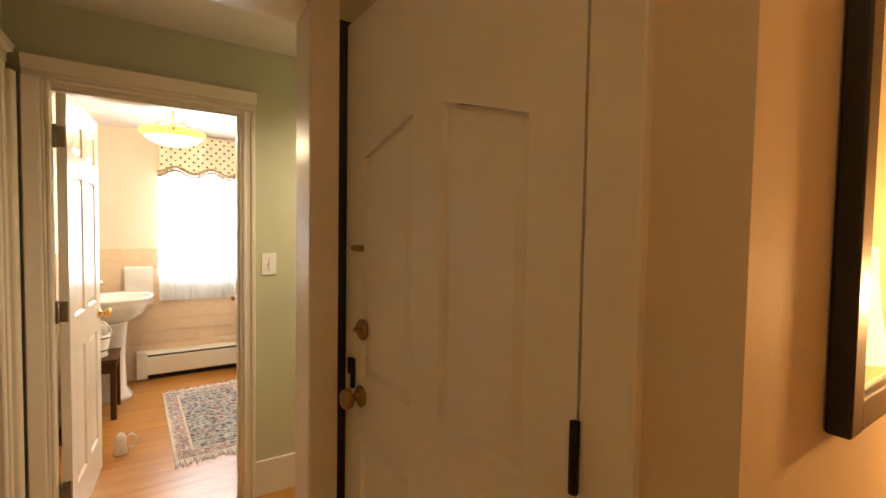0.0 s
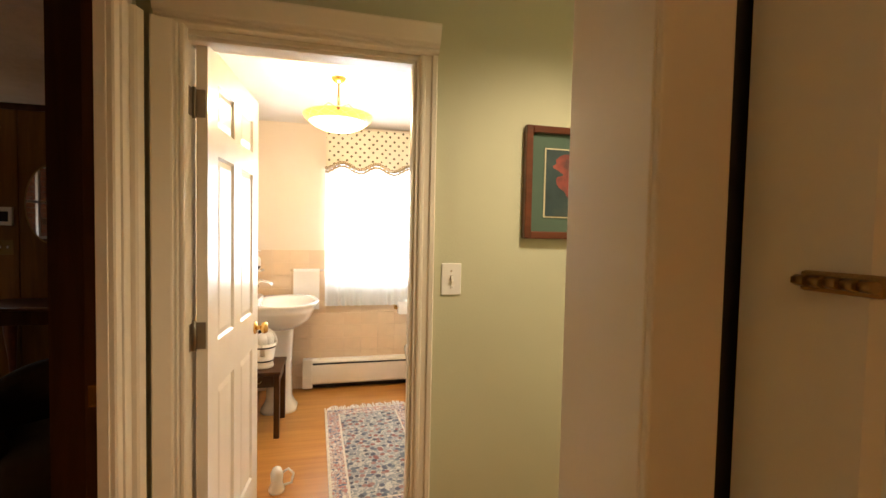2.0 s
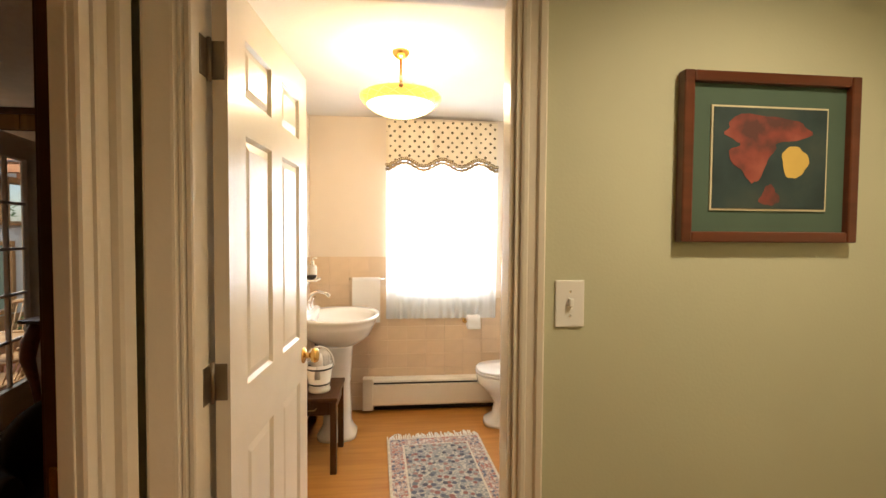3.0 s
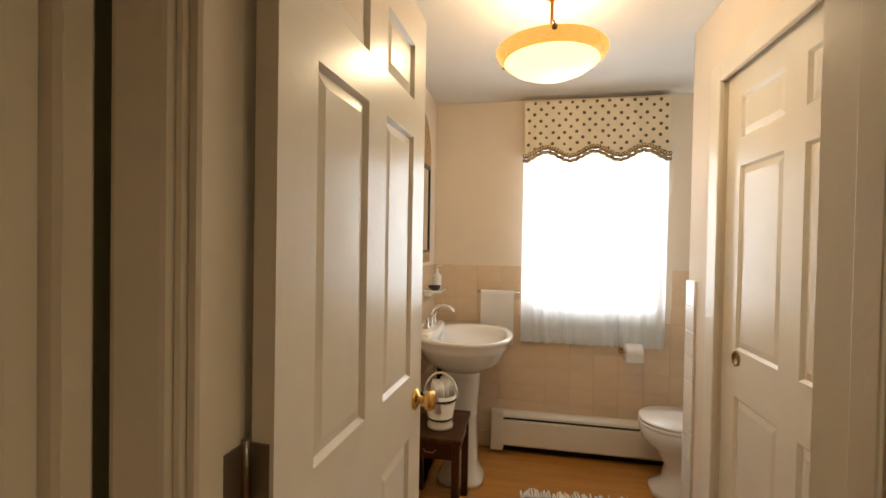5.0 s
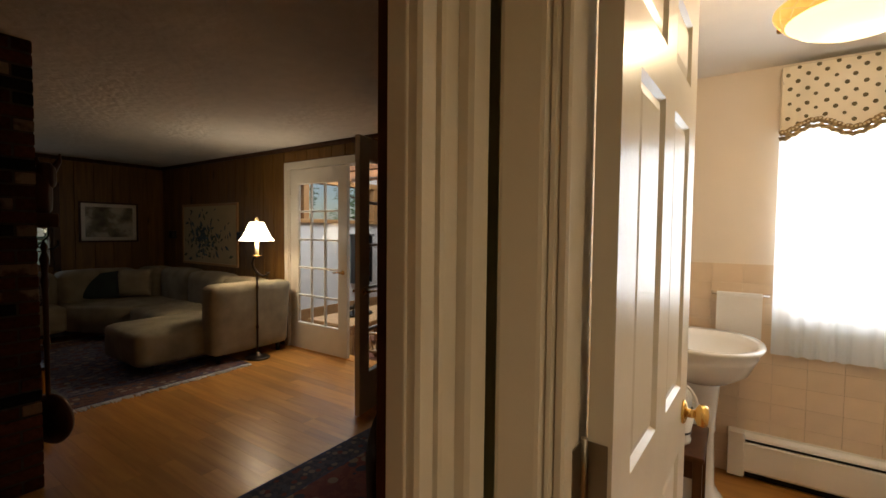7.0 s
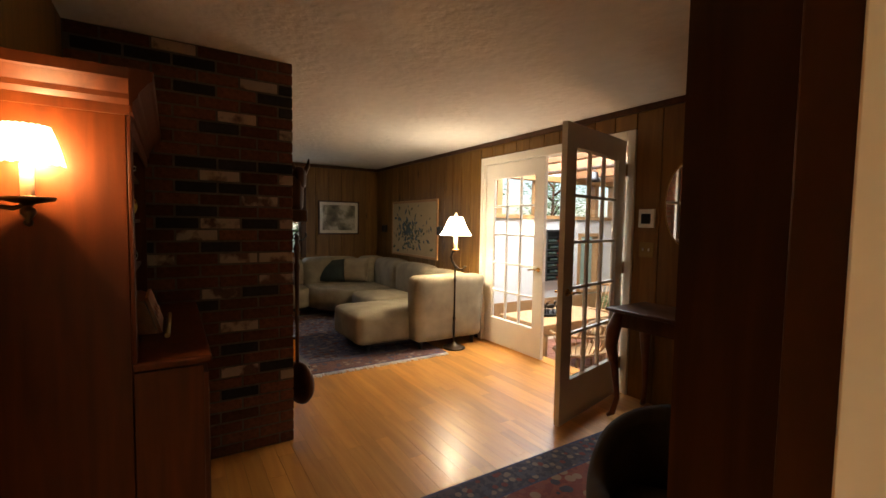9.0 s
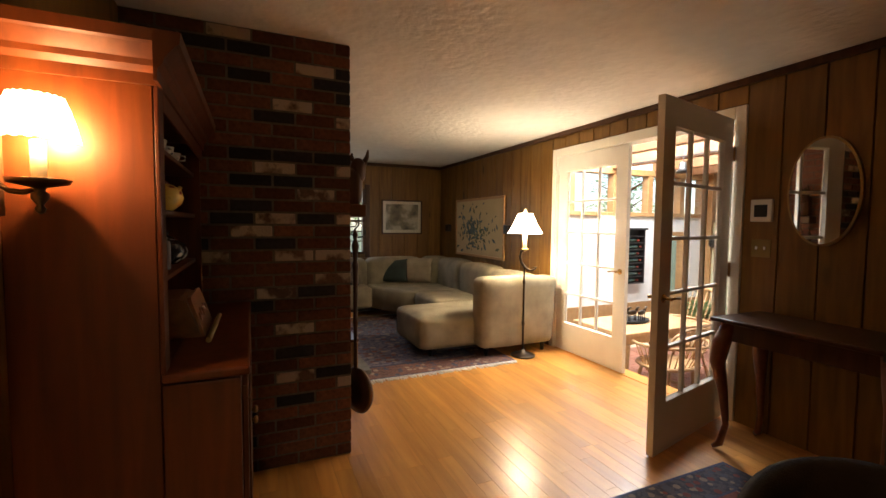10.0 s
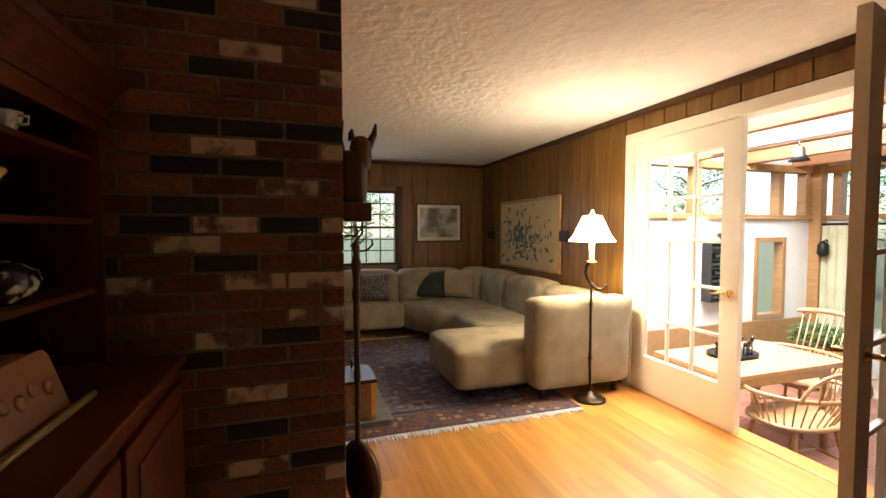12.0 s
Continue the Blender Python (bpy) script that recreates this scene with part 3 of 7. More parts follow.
part("panel", panel_mesh(0.11, 0.36, 1.0, 1.63, 0.07), DOORWHITE, entry_door)
part("panel", panel_mesh(0.475, 0.735, 1.0, 1.70, -0.07), DOORWHITE, entry_door)
FACE = Matrix.Rotation(radians(-90), 4, "Y")
knob(entry_door, Matrix.Translation((-0.0175, 0.732, 0.945)) @ FACE, OLDBRASS)
part("deadbolt", bx(lathe(bmesh.new(), [(0.030, 0), (0.030, 0.006), (0.024, 0.012), (0, 0.013)], 24, Matrix.Translation((-0.0175, 0.725, 1.14)) @ FACE), -0.045, -0.028, 0.703, 0.737, 1.135, 1.146, 0.003), OLDBRASS, entry_door, "brass deadbolt with thumb turn")
bm = bx(bmesh.new(), -0.026, -0.0175, 0.722, 0.782, 1.363, 1.381, 0.003)
for k in range(5):
    tube(bm, [(-0.030, 0.725 + 0.012 * k, 1.372), (-0.026, 0.737 + 0.012 * k, 1.372)], 0.005, 6)
part("latch_lever", bx(bx(bmesh.new(), -0.030, -0.0175, 0.772, 0.786, 0.955, 1.045, 0.003), -0.040, -0.028, 0.775, 0.783, 1.0, 1.05, 0.003), IRON, entry_door, "dark latch lever over the knob")
part("door_chain", bm, OLDBRASS, entry_door, "brass chain slide")
for z in (0.25, 1.085, 1.86):
    bm = tube(bmesh.new(), [(-0.026, -0.004, z - 0.055), (-0.026, -0.004, z + 0.055)], 0.008, 8)
    part("hinge", bm, IRON, entry_door, "dark bronze hinge")


def french_leaf(name, m, label):
    ob = thing(name, m, label, "door", kind="structure")
    W, T = 0.955, 2.085
    cols, rows = 3, 5
    y0, y1, z0, z1 = 0.135, W - 0.135, 0.30, T - 0.16
    part("leaf_frame", leaf_frame(W, T, [(y0, y1, z0, z1)], 0.02), DOORWHITE, ob)
    for i in range(1, cols):
        y = y0 + (y1 - y0) * i / cols
        part("muntin", box(-0.014, 0.014, y - 0.011, y + 0.011, z0, z1, 0.004), DOORWHITE, ob)
    for j in range(1, rows):
        z = z0 + (z1 - z0) * j / rows
        part("muntin", box(-0.0135, 0.0135, y0, y1, z - 0.011, z + 0.011, 0.004), DOORWHITE, ob)
    for i in range(cols):
        for j in range(rows):
            pane = part("pane", box(-0.002, 0.002, y0 + (y1 - y0) * i / cols + 0.004, y0 + (y1 - y0) * (i + 1) / cols - 0.004, z0 + (z1 - z0) * j / rows + 0.004, z0 + (z1 - z0) * (j + 1) / rows - 0.004), GLASS, ob)
            pane.visible_shadow = False
    for s in (1, -1):
        bm = lathe(bmesh.new(), [(0.026, 0), (0.026, 0.006), (0.010, 0.010), (0.010, 0.045), (0.012, 0.05), (0, 0.052)], 16, Matrix.Translation((s * 0.02, W - 0.06, 0.93)) @ Matrix.Rotation(radians(90 * s), 4, "Y"))
        tube(bm, [(s * 0.062, W - 0.06, 0.93), (s * 0.066, W - 0.10, 0.932), (s * 0.064, W - 0.165, 0.922)], 0.008, 8)
        part("lever", bm, BRASS, ob, "brass lever handle")
    for z in (0.25, 1.05, 1.85):
        bm = tube(bmesh.new(), [(-0.026, -0.006, z - 0.05), (-0.026, -0.006, z + 0.05)], 0.008, 8)
        bx(bm, -0.020, 0.020, -0.004, -0.001, z - 0.05, z + 0.05)
        part("hinge", bm, OLDBRASS, ob, "brass hinge")
    return ob


french_leaf("french_door", pose(-4.535, NORTH + 0.025, 0.008, 0, 0, -90), "white french door with fifteen panes, closed")
french_leaf("french_door", pose(-2.650, NORTH - 0.04, 0.012, 0, 0, 180 + 13), "white french door with fifteen panes, open into the room")

# ---------------------------------------------------------------- hall and entry things


def framed(name, width, height, border, depth, frame_mat, label, category="picture", mat_board=None, mat_width=0.0, picture=None, glazed=False):
    """A picture in its own x (width) and z (height), face towards -y, back at y = 0."""
    ob = thing(name, pose(0, 0, 0), label, category)
    for a in (0, 1):
        x = -width / 2 if a == 0 else width / 2 - border
        part("frame_side", box(x, x + border, -depth, 0, -height / 2, height / 2, 0.004), frame_mat, ob)
        z = -height / 2 if a == 0 else height / 2 - border
        part("frame_rail", box(-width / 2 + border, width / 2 - border, -depth + 0.001, 0, z, z + border, 0.004), frame_mat, ob)
    if mat_board:
        part("mat_board", box(-width / 2 + border, width / 2 - border, -depth * 0.45, -0.002, -height / 2 + border, height / 2 - border), mat_board, ob)
    g = border + mat_width
    part("picture", box(-width / 2 + g, width / 2 - g, -depth * 0.45 - 0.004, -0.003, -height / 2 + g, height / 2 - g), picture, ob)
    if glazed:
        part("glass", box(-width / 2 + border, width / 2 - border, -depth * 0.8, -depth * 0.8 + 0.002, -height / 2 + border, height / 2 - border), GLASS, ob).visible_shadow = False
    return ob


def blotches(name, stops, scale, rough=0.6, detail=3.0, stretch=(1, 1, 1), seed=0.0):
    """Patches of paint: noise through a colour ramp."""
    m = bpy.data.materials.new(name)
    m.use_nodes = True
    n, l = m.node_tree.nodes, m.node_tree.links
    b = n["Principled BSDF"]
    b.inputs["Roughness"].default_value = rough
    co, mp, t, r = n.new("ShaderNodeTexCoord"), n.new("ShaderNodeMapping"), n.new("ShaderNodeTexNoise"), n.new("ShaderNodeValToRGB")
    mp.inputs["Scale"].default_value, mp.inputs["Location"].default_value = stretch, (seed, seed * 2, seed * 3)
    t.inputs["Scale"].default_value, t.inputs["Detail"].default_value = scale, detail
    l.new(co.outputs["Object"], mp.inputs[0]), l.new(mp.outputs[0], t.inputs["Vector"]), l.new(t.outputs["Fac"], r.inputs[0])
    while len(r.color_ramp.elements) < len(stops):
        r.color_ramp.elements.new(0.5)
    for e, (p, c) in zip(r.color_ramp.elements, stops):
        e.position, e.color = p, (*c, 1)
    l.new(r.outputs[0], b.inputs["Base Color"])
    return m


FRAMEWOOD = wood("frame_wood", (0.16, 0.045, 0.018), (0.09, 0.025, 0.010), 0.3, "x")
MATGREEN = mat("green_mat_board", (0.075, 0.12, 0.085), 0.85, vary=0.05)
MATLINE = mat("cream_mat_bevel", (0.62, 0.55, 0.36), 0.8)
ART = blotches("abstract_print", [(0.30, (0.012, 0.028, 0.032)), (0.50, (0.025, 0.050, 0.050)), (0.66, (0.045, 0.065, 0.055))], 9, seed=3.1, detail=6)
YELLOW = mat("ochre_paint", (0.62, 0.42, 0.10), 0.7, vary=0.15)
pic = framed("framed_print", 0.478, 0.420, 0.027, 0.03, FRAMEWOOD, "framed abstract print in red, teal and ochre on the green wall", "picture", MATGREEN, 0.053, MATLINE)
pic.matrix_basis = pose(1.068, 2.898, 1.608)
part("print", box(-0.154, 0.154, -0.0195, -0.016, -0.125, 0.125), ART, pic, "dark teal abstract print")


def blot(cx, cz, a, b, wobble, seed, y, squash=0.0):
    """A painted patch with an uneven rim; squash draws it to a point below."""
    r = random.Random(seed)
    ph = [r.uniform(0, 6.28) for _ in range(3)]
    out = []
    for k in range(36):
        t = 2 * math.pi * k / 36
        f = 1 + wobble * (math.sin(3 * t + ph[0]) + 0.6 * math.sin(5 * t + ph[1]) + 0.4 * math.sin(9 * t + ph[2]))
        z = b * math.sin(t) * f
        out.append((cx + a * math.cos(t) * f * (1 + squash * z / b), cz + z))
    return extrude_outline(bmesh.new(), out, 0.0004, "y", y)


REDART = blotches("red_print_ink", [(0.36, (0.10, 0.035, 0.03)), (0.5, (0.23, 0.05, 0.035)), (0.7, (0.33, 0.085, 0.055))], 14, seed=2.2, detail=5)
part("painted_shape", blot(-0.015, 0.070, 0.115, 0.038, 0.10, 3, -0.0202), REDART, pic, "broad red patch")
part("painted_shape", blot(-0.050, -0.005, 0.050, 0.055, 0.12, 6, -0.0205, 0.55), REDART, pic, "red patch narrowing downwards")
part("painted_shape", blot(0.000, -0.092, 0.024, 0.026, 0.12, 9, -0.0202, -0.3), REDART, pic, "small red patch")
part("painted_shape", blot(0.066, -0.008, 0.036, 0.040, 0.07, 4, -0.0208, 0.12), YELLOW, pic, "ochre rounded shape")

sw = thing("light_switch", pose(0.560, 2.900, 1.245), "white toggle light switch on the green wall", "switch")
part("plate", box(-0.037, 0.037, -0.006, 0, -0.058, 0.058, 0.003), PORCELAIN, sw)
part("toggle", box(-0.005, 0.005, -0.018, -0.005, -0.006, 0.014, 0.002), PORCELAIN, sw)
for z in (-0.03, 0.03):
    part("screw", lathe(bmesh.new(), [(0.003, 0), (0.003, 0.0015), (0, 0.002)], 10, Matrix.Translation((0, -0.006, z)) @ Matrix.Rotation(radians(90), 4, "X")), CHROME, sw)

# Unseen trim ring, added to go with the hall spot.
hl = thing("recessed_light", pose(0.98, 2.22, H), "unseen white light ring added to the hall ceiling", "lamp")
part("trim_ring", lathe(bmesh.new(), [(0.075, 0), (0.095, 0), (0.095, -0.006), (0.078, -0.010), (0.072, -0.004)], 28), WHITE, hl)
# Globe made up to carry the invented entry bulb.
el2 = thing("entry_ceiling_light", pose(-0.02, 0.25, H), "unseen lit opal globe added to the entry ceiling", "lamp")
part("base", lathe(bmesh.new(), [(0.09, 0), (0.09, -0.02), (0.07, -0.03), (0, -0.031)], 24), BRASS, el2)
part("globe", lathe(bmesh.new(), [(0.08, -0.03), (0.12, -0.08), (0.12, -0.16), (0.06, -0.21), (0, -0.215)], 24), mat("opal_glass", (0.9, 0.85, 0.75), 0.4, emit=1.5, emit_colour=(1.0, 0.7, 0.4)), el2).visible_shadow = False
wall_mirror = framed("wall_mirror", 0.66, 1.0, 0.05, 0.03, BLACK, "large wall mirror in a black frame on the cream wall", "mirror", None, 0.0, MIRROR)
wall_mirror.matrix_basis = pose(1.222, 0.678, 1.65)

tb = thing("console_table", pose(1.72, 0.50, 0), "narrow wooden console table under the mirror", "table")
part("tabletop", box(-0.28, 0.42, -0.16, 0.16, 0.76, 0.79, 0.006), FRAMEWOOD, tb)
for x in (-0.25, 0.39):
    for y in (-0.13, 0.13):
        part("leg", lathe(bmesh.new(), [(0.016, 0), (0.022, 0.3), (0.018, 0.45), (0.025, 0.7), (0.022, 0.76)], 12, Matrix.Translation((x, y, 0))), FRAMEWOOD, tb)
el = thing("buffet_lamp", pose(1.75, 0.46, 0.79), "slim brass table lamp with a lit cream shade", "lamp")
part("base", lathe(bmesh.new(), [(0.06, 0), (0.06, 0.015), (0.02, 0.03), (0.012, 0.1), (0.018, 0.16), (0.010, 0.22), (0.010, 0.36)], 20), BRASS, el)
SHADE2 = mat("cream_shade", (0.85, 0.62, 0.32), 0.8, vary=0.03, emit=1.6, emit_colour=(1.0, 0.66, 0.30))
part("shade", lathe(bmesh.new(), [(0.085, 0.30), (0.075, 0.33), (0.058, 0.42), (0.048, 0.54), (0.046, 0.62)], 24, capped=False), SHADE2, el, "lit cream shade").visible_shadow = False

# ---------------------------------------------------------------- bathroom things
cl = thing("ceiling_lamp", pose(0.15, 4.10, HB - 0.045), "amber glass bowl lamp hung from the bathroom ceiling, lit", "lamp")
AMBER = mat("amber_glass", (0.80, 0.45, 0.12), 0.3, vary=0.25, scale=18, emit=1.5, emit_colour=(1.0, 0.50, 0.10))
FROST = mat("frosted_glass", (0.90, 0.70, 0.36), 0.35, vary=0.06, emit=3.4, emit_colour=(1.0, 0.78, 0.38))
part("canopy", lathe(bmesh.new(), [(0.045, 0.045), (0.045, 0.036), (0.032, 0.020), (0.014, 0.008), (0, 0.006)], 24), BRASS, cl)
part("stem", lathe(bmesh.new(), [(0.007, 0.01), (0.007, -0.12), (0.014, -0.125), (0.014, -0.14), (0.007, -0.145), (0.007, -0.2)], 12), BRASS, cl)
part("rim_band", lathe(bmesh.new(), [(0.196, -0.176), (0.205, -0.182), (0.203, -0.190), (0.175, -0.225), (0.170, -0.222), (0.195, -0.186)], 40), AMBER, cl, "amber glass band with a lattice").visible_shadow = False
part("bowl", lathe(bmesh.new(), [(0.172, -0.224), (0.145, -0.246), (0.10, -0.266), (0.05, -0.276), (0, -0.279)], 40), FROST, cl, "lit frosted glass bowl").visible_shadow = False
bm = bmesh.new()
for k in range(16):
    a, b = 2 * math.pi * k / 16, 2 * math.pi * (k + 1) / 16
    for p, q in ((a, b), (b, a)):
        tube(bm, [(0.204 * math.cos(p), 0.204 * math.sin(p), -0.189), (0.192 * math.cos((p + q) / 2), 0.191 * math.sin((p + q) / 2), -0.206), (0.176 * math.cos(q), 0.176 * math.sin(q), -0.222)], 0.0022, 5)
part("lattice", bm, mat("amber_relief", (0.95, 0.62, 0.22), 0.4, emit=1.0, emit_colour=(1.0, 0.62, 0.18)), cl).visible_shadow = False
for k in range(3):
    a = 2 * math.pi * k / 3 - math.pi / 2
    bm = tube(bmesh.new(), [(0.01 * math.cos(a), 0.01 * math.sin(a), -0.13), (0.07 * math.cos(a), 0.07 * math.sin(a), -0.10), (0.2 * math.cos(a), 0.2 * math.sin(a), -0.172)], 0.003, 6)
    bmesh.ops.create_icosphere(bm, subdivisions=2, radius=0.011, matrix=Matrix.Translation((0.206 * math.cos(a), 0.206 * math.sin(a), -0.190)))
    part("arm", bm, OLDBRASS, cl, "brass arm with a ball finial")

# window with sash, curtain and valance
wd = thing("window_bath", pose(0, 0, 0), "white double-hung bathroom window behind a sheer curtain", "window", kind="structure")
for x in (0.10, 0.85):
    part("stile", box(x, x + 0.03, 5.40, 5.46, 0.99, 2.05), WHITE, wd)
for z in (0.99, 1.50, 2.02):
    part("rail", box(0.13, 0.85, 5.40, 5.46, z, z + 0.03), WHITE, wd)
for z0, z1 in ((1.02, 1.50), (1.53, 2.02)):
    part("pane", box(0.13, 0.85, 5.428, 5.432, z0, z1), GLASS, wd).visible_shadow = False


def hanging(bm, x0, x1, z0, z1, y, folds, depth, seed=0, wave=0.0, nx=120, nz=10, gather=0.0):
    """Cloth in folds, hanging in x; the lower edge may wave."""
    rnd = random.Random(seed)
    ph = [rnd.uniform(0, 6.28) for _ in range(4)]
    rows = []
    for j in range(nz + 1):
        v = j / nz
        row = []
        for i in range(nx + 1):
            u = i / nx
            low = z0 + wave * math.cos(2 * math.pi * 3 * u)
            d = depth * (0.45 + 0.55 * v) * (math.sin(folds * 2 * math.pi * u + ph[0]) + 0.5 * math.sin(folds * 3.7 * u * 2 + ph[1] + v) + 0.3 * math.sin(folds * 9.1 * u + ph[2]))
            row.append(bm.verts.new((x0 + (x1 - x0) * u + gather * (u - 0.5) * v, y + d, z1 + (low - z1) * v)))
        rows.append(row)
    for a, b in zip(rows, rows[1:]):
        for i in range(nx):
            bm.faces.new((a[i], a[i + 1], b[i + 1], b[i])).smooth = True
    return bm


cu = thing("sheer_curtain", pose(0, 0, 0), "white sheer curtain over the bathroom window", "curtain")
part("panel", hanging(bmesh.new(), 0.045, 0.93, 0.74, 2.02, 5.315, 13, 0.012, 3), SHEER, cu)
part("hem", hanging(bmesh.new(), 0.047, 0.928, 0.74, 0.93, 5.322, 13, 0.010, 3, nz=3), SHEER, cu)
part("rod", tube(bmesh.new(), [(0.05, 5.315, 2.03), (0.92, 5.315, 2.03)], 0.008), BRASS, cu)


def dotted(name, ground, spot):
    m = mat(name, ground, 0.9, vary=0.05, bump=0.3, bump_scale=300)
    n, l = m.node_tree.nodes, m.node_tree.links
    b = n["Principled BSDF"]
    old = b.inputs["Base Color"].links[0].from_socket
    co, mp, v, r, mx = n.new("ShaderNodeTexCoord"), n.new("ShaderNodeMapping"), n.new("ShaderNodeTexVoronoi"), n.new("ShaderNodeMath"), n.new("ShaderNodeMix")
    mp.inputs["Scale"].default_value, mp.inputs["Rotation"].default_value = (19, 0.01, 19), (0, radians(45), 0)
    v.inputs["Scale"].default_value, v.inputs["Randomness"].default_value = 1.0, 0.18
    r.operation, r.inputs[1].default_value = "LESS_THAN", 0.20
    mx.data_type = "RGBA"
    mx.inputs["B"].default_value = (*spot, 1)
    l.new(co.outputs["Object"], mp.inputs[0]), l.new(mp.outputs[0], v.inputs["Vector"]), l.new(v.outputs["Distance"], r.inputs[0])
    l.new(r.outputs[0], mx.inputs["Factor"])
    l.new(old, mx.inputs[6]), l.new(mx.outputs[2], b.inputs["Base Color"])
    for s in mx.inputs:
        if s.name == "B" and s.type == "RGBA":
            s.default_value = (*spot, 1)
    return m


va = thing("valance", pose(0, 0, 0), "cream valance printed with small leaves and a fringed hem", "curtain")
part("cloth", hanging(bmesh.new(), 0.045, 0.915, 1.955, 2.285, 5.255, 6, 0.006, 8, wave=-0.028), dotted("sprigged_cloth", (0.84, 0.74, 0.56), (0.14, 0.115, 0.055)), va)
part("return_side", box(0.045, 0.049, 5.255, 5.36, 1.96, 2.28), mat("valance_side", (0.84, 0.74, 0.56), 0.9), va)
part("board", box(0.045, 0.915, 5.262, 5.36, 2.282, 2.292), mat("valance_board", (0.70, 0.6, 0.45), 0.9), va)
FRINGE = mat("braid_fringe", (0.33, 0.23, 0.11), 0.9, vary=0.5, scale=60, bump=0.6, bump_scale=200)
bm = bmesh.new()
for k in range(2):
    pts = [(0.04 + 0.88 * i / 70, 5.247, 1.965 - 0.030 * k - 0.028 * math.cos(2 * math.pi * 3 * i / 70) + 0.004 * math.sin(i * 2.1)) for i in range(71)]
    tube(bm, pts, 0.015 - 0.003 * k, 7)
part("fringe", bm, FRINGE, va, "brown braided fringe")
bm = bmesh.new()
for i in range(58):
    u = i / 57
    bmesh.ops.create_icosphere(bm, subdivisions=1, radius=0.006, matrix=Matrix.Translation((0.05 + 0.86 * u, 5.232, 1.968 - 0.028 * math.cos(2 * math.pi * 3 * u))))
part("bead_fringe", bm, mat("cream_bead", (0.70, 0.58, 0.36), 0.6), va)

# baseboard heater
hh = thing("baseboard_heater", pose(0, 0, 0), "white enamelled baseboard heater under the window", "heater")
part("cover", extrude_outline(bmesh.new(), [(5.36, 0.27), (5.315, 0.27), (5.29, 0.255), (5.285, 0.24), (5.36, 0.24)], 1.72, "x", -0.13), WHITE, hh)
part("front_panel", extrude_outline(bmesh.new(), [(5.288, 0.222), (5.284, 0.215), (5.284, 0.065), (5.292, 0.052), (5.30, 0.052), (5.30, 0.222)], 1.60, "x", -0.06), WHITE, hh)
part("end_cap", box(-0.135, -0.055, 5.28, 5.358, 0.02, 0.272, 0.004), WHITE, hh)
# Black back plate gives the shade in the slot and under the panel.
part("back_plate", box(-0.05, 1.58, 5.335, 5.358, 0.004, 0.238), IRON, hh)
part("fins", box(-0.05, 1.55, 5.305, 5.334, 0.10, 0.225), IRON, hh)

# pedestal sink
def oval(cx, cy, a, b, n=32, power=2.3):
    out = []
    for i in range(n):
        t = 2 * math.pi * i / n
        c, s = math.cos(t), math.sin(t)
        out.append((cx + a * math.copysign(abs(c) ** (2 / power), c), cy + b * math.copysign(abs(s) ** (2 / power), s)))
    return out


def loft(bm, rings, cap_first=True, cap_last=True):
    """Skins rings of (points, z)."""
    made = [[bm.verts.new((x, y, z)) for x, y in pts] for pts, z in rings]
    for a, b in zip(made, made[1:]):
        for i in range(len(a)):
            bm.faces.new((a[i], a[(i + 1) % len(a)], b[(i + 1) % len(b)], b[i])).smooth = True
    if cap_first:
        bm.faces.new(list(reversed(made[0])))
    if cap_last:
        bm.faces.new(made[-1])
    return bm


sk = thing("pedestal_sink", pose(-0.30, 4.94, 0), "white porcelain pedestal sink with a chrome tap", "sink")
part("basin", loft(bmesh.new(), [(oval(0.03, 0, 0.10, 0.11), 0.64), (oval(0.03, 0, 0.16, 0.19), 0.67), (oval(0.025, 0, 0.225, 0.255), 0.72), (oval(0.02, 0, 0.255, 0.285), 0.78), (oval(0.02, 0, 0.265, 0.295), 0.80), (oval(0.02, 0, 0.262, 0.292), 0.81), (oval(0.02, 0, 0.285, 0.31), 0.835), (oval(0.02, 0, 0.290, 0.315), 0.848), (oval(0.02, 0, 0.284, 0.309), 0.857), (oval(0.05, 0, 0.225, 0.265, power=2), 0.850), (oval(0.06, 0, 0.20, 0.24, power=2), 0.825), (oval(0.06, 0, 0.15, 0.17, power=2), 0.765), (oval(0.06, 0, 0.05, 0.05, power=2), 0.735)]), PORCELAIN, sk)
part("deck", loft(bmesh.new(), [(oval(-0.185, 0, 0.065, 0.22, power=4), 0.80), (oval(-0.185, 0, 0.065, 0.22, power=4), 0.872), (oval(-0.185, 0, 0.058, 0.212, power=4), 0.88)]), PORCELAIN, sk)
part("pedestal", loft(bmesh.new(), [(oval(0.02, 0, 0.135, 0.13, power=3), 0.0), (oval(0.02, 0, 0.135, 0.13, power=3), 0.025), (oval(0.02, 0, 0.115, 0.11, power=3), 0.05), (oval(0.02, 0, 0.095, 0.09, power=3), 0.10), (oval(0.02, 0, 0.088, 0.083, power=3), 0.38), (oval(0.02, 0, 0.094, 0.09, power=3), 0.40), (oval(0.02, 0, 0.09, 0.086, power=3), 0.42), (oval(0.02, 0, 0.105, 0.10, power=3), 0.62), (oval(0.03, 0, 0.10, 0.11, power=3), 0.66)]), PORCELAIN, sk)
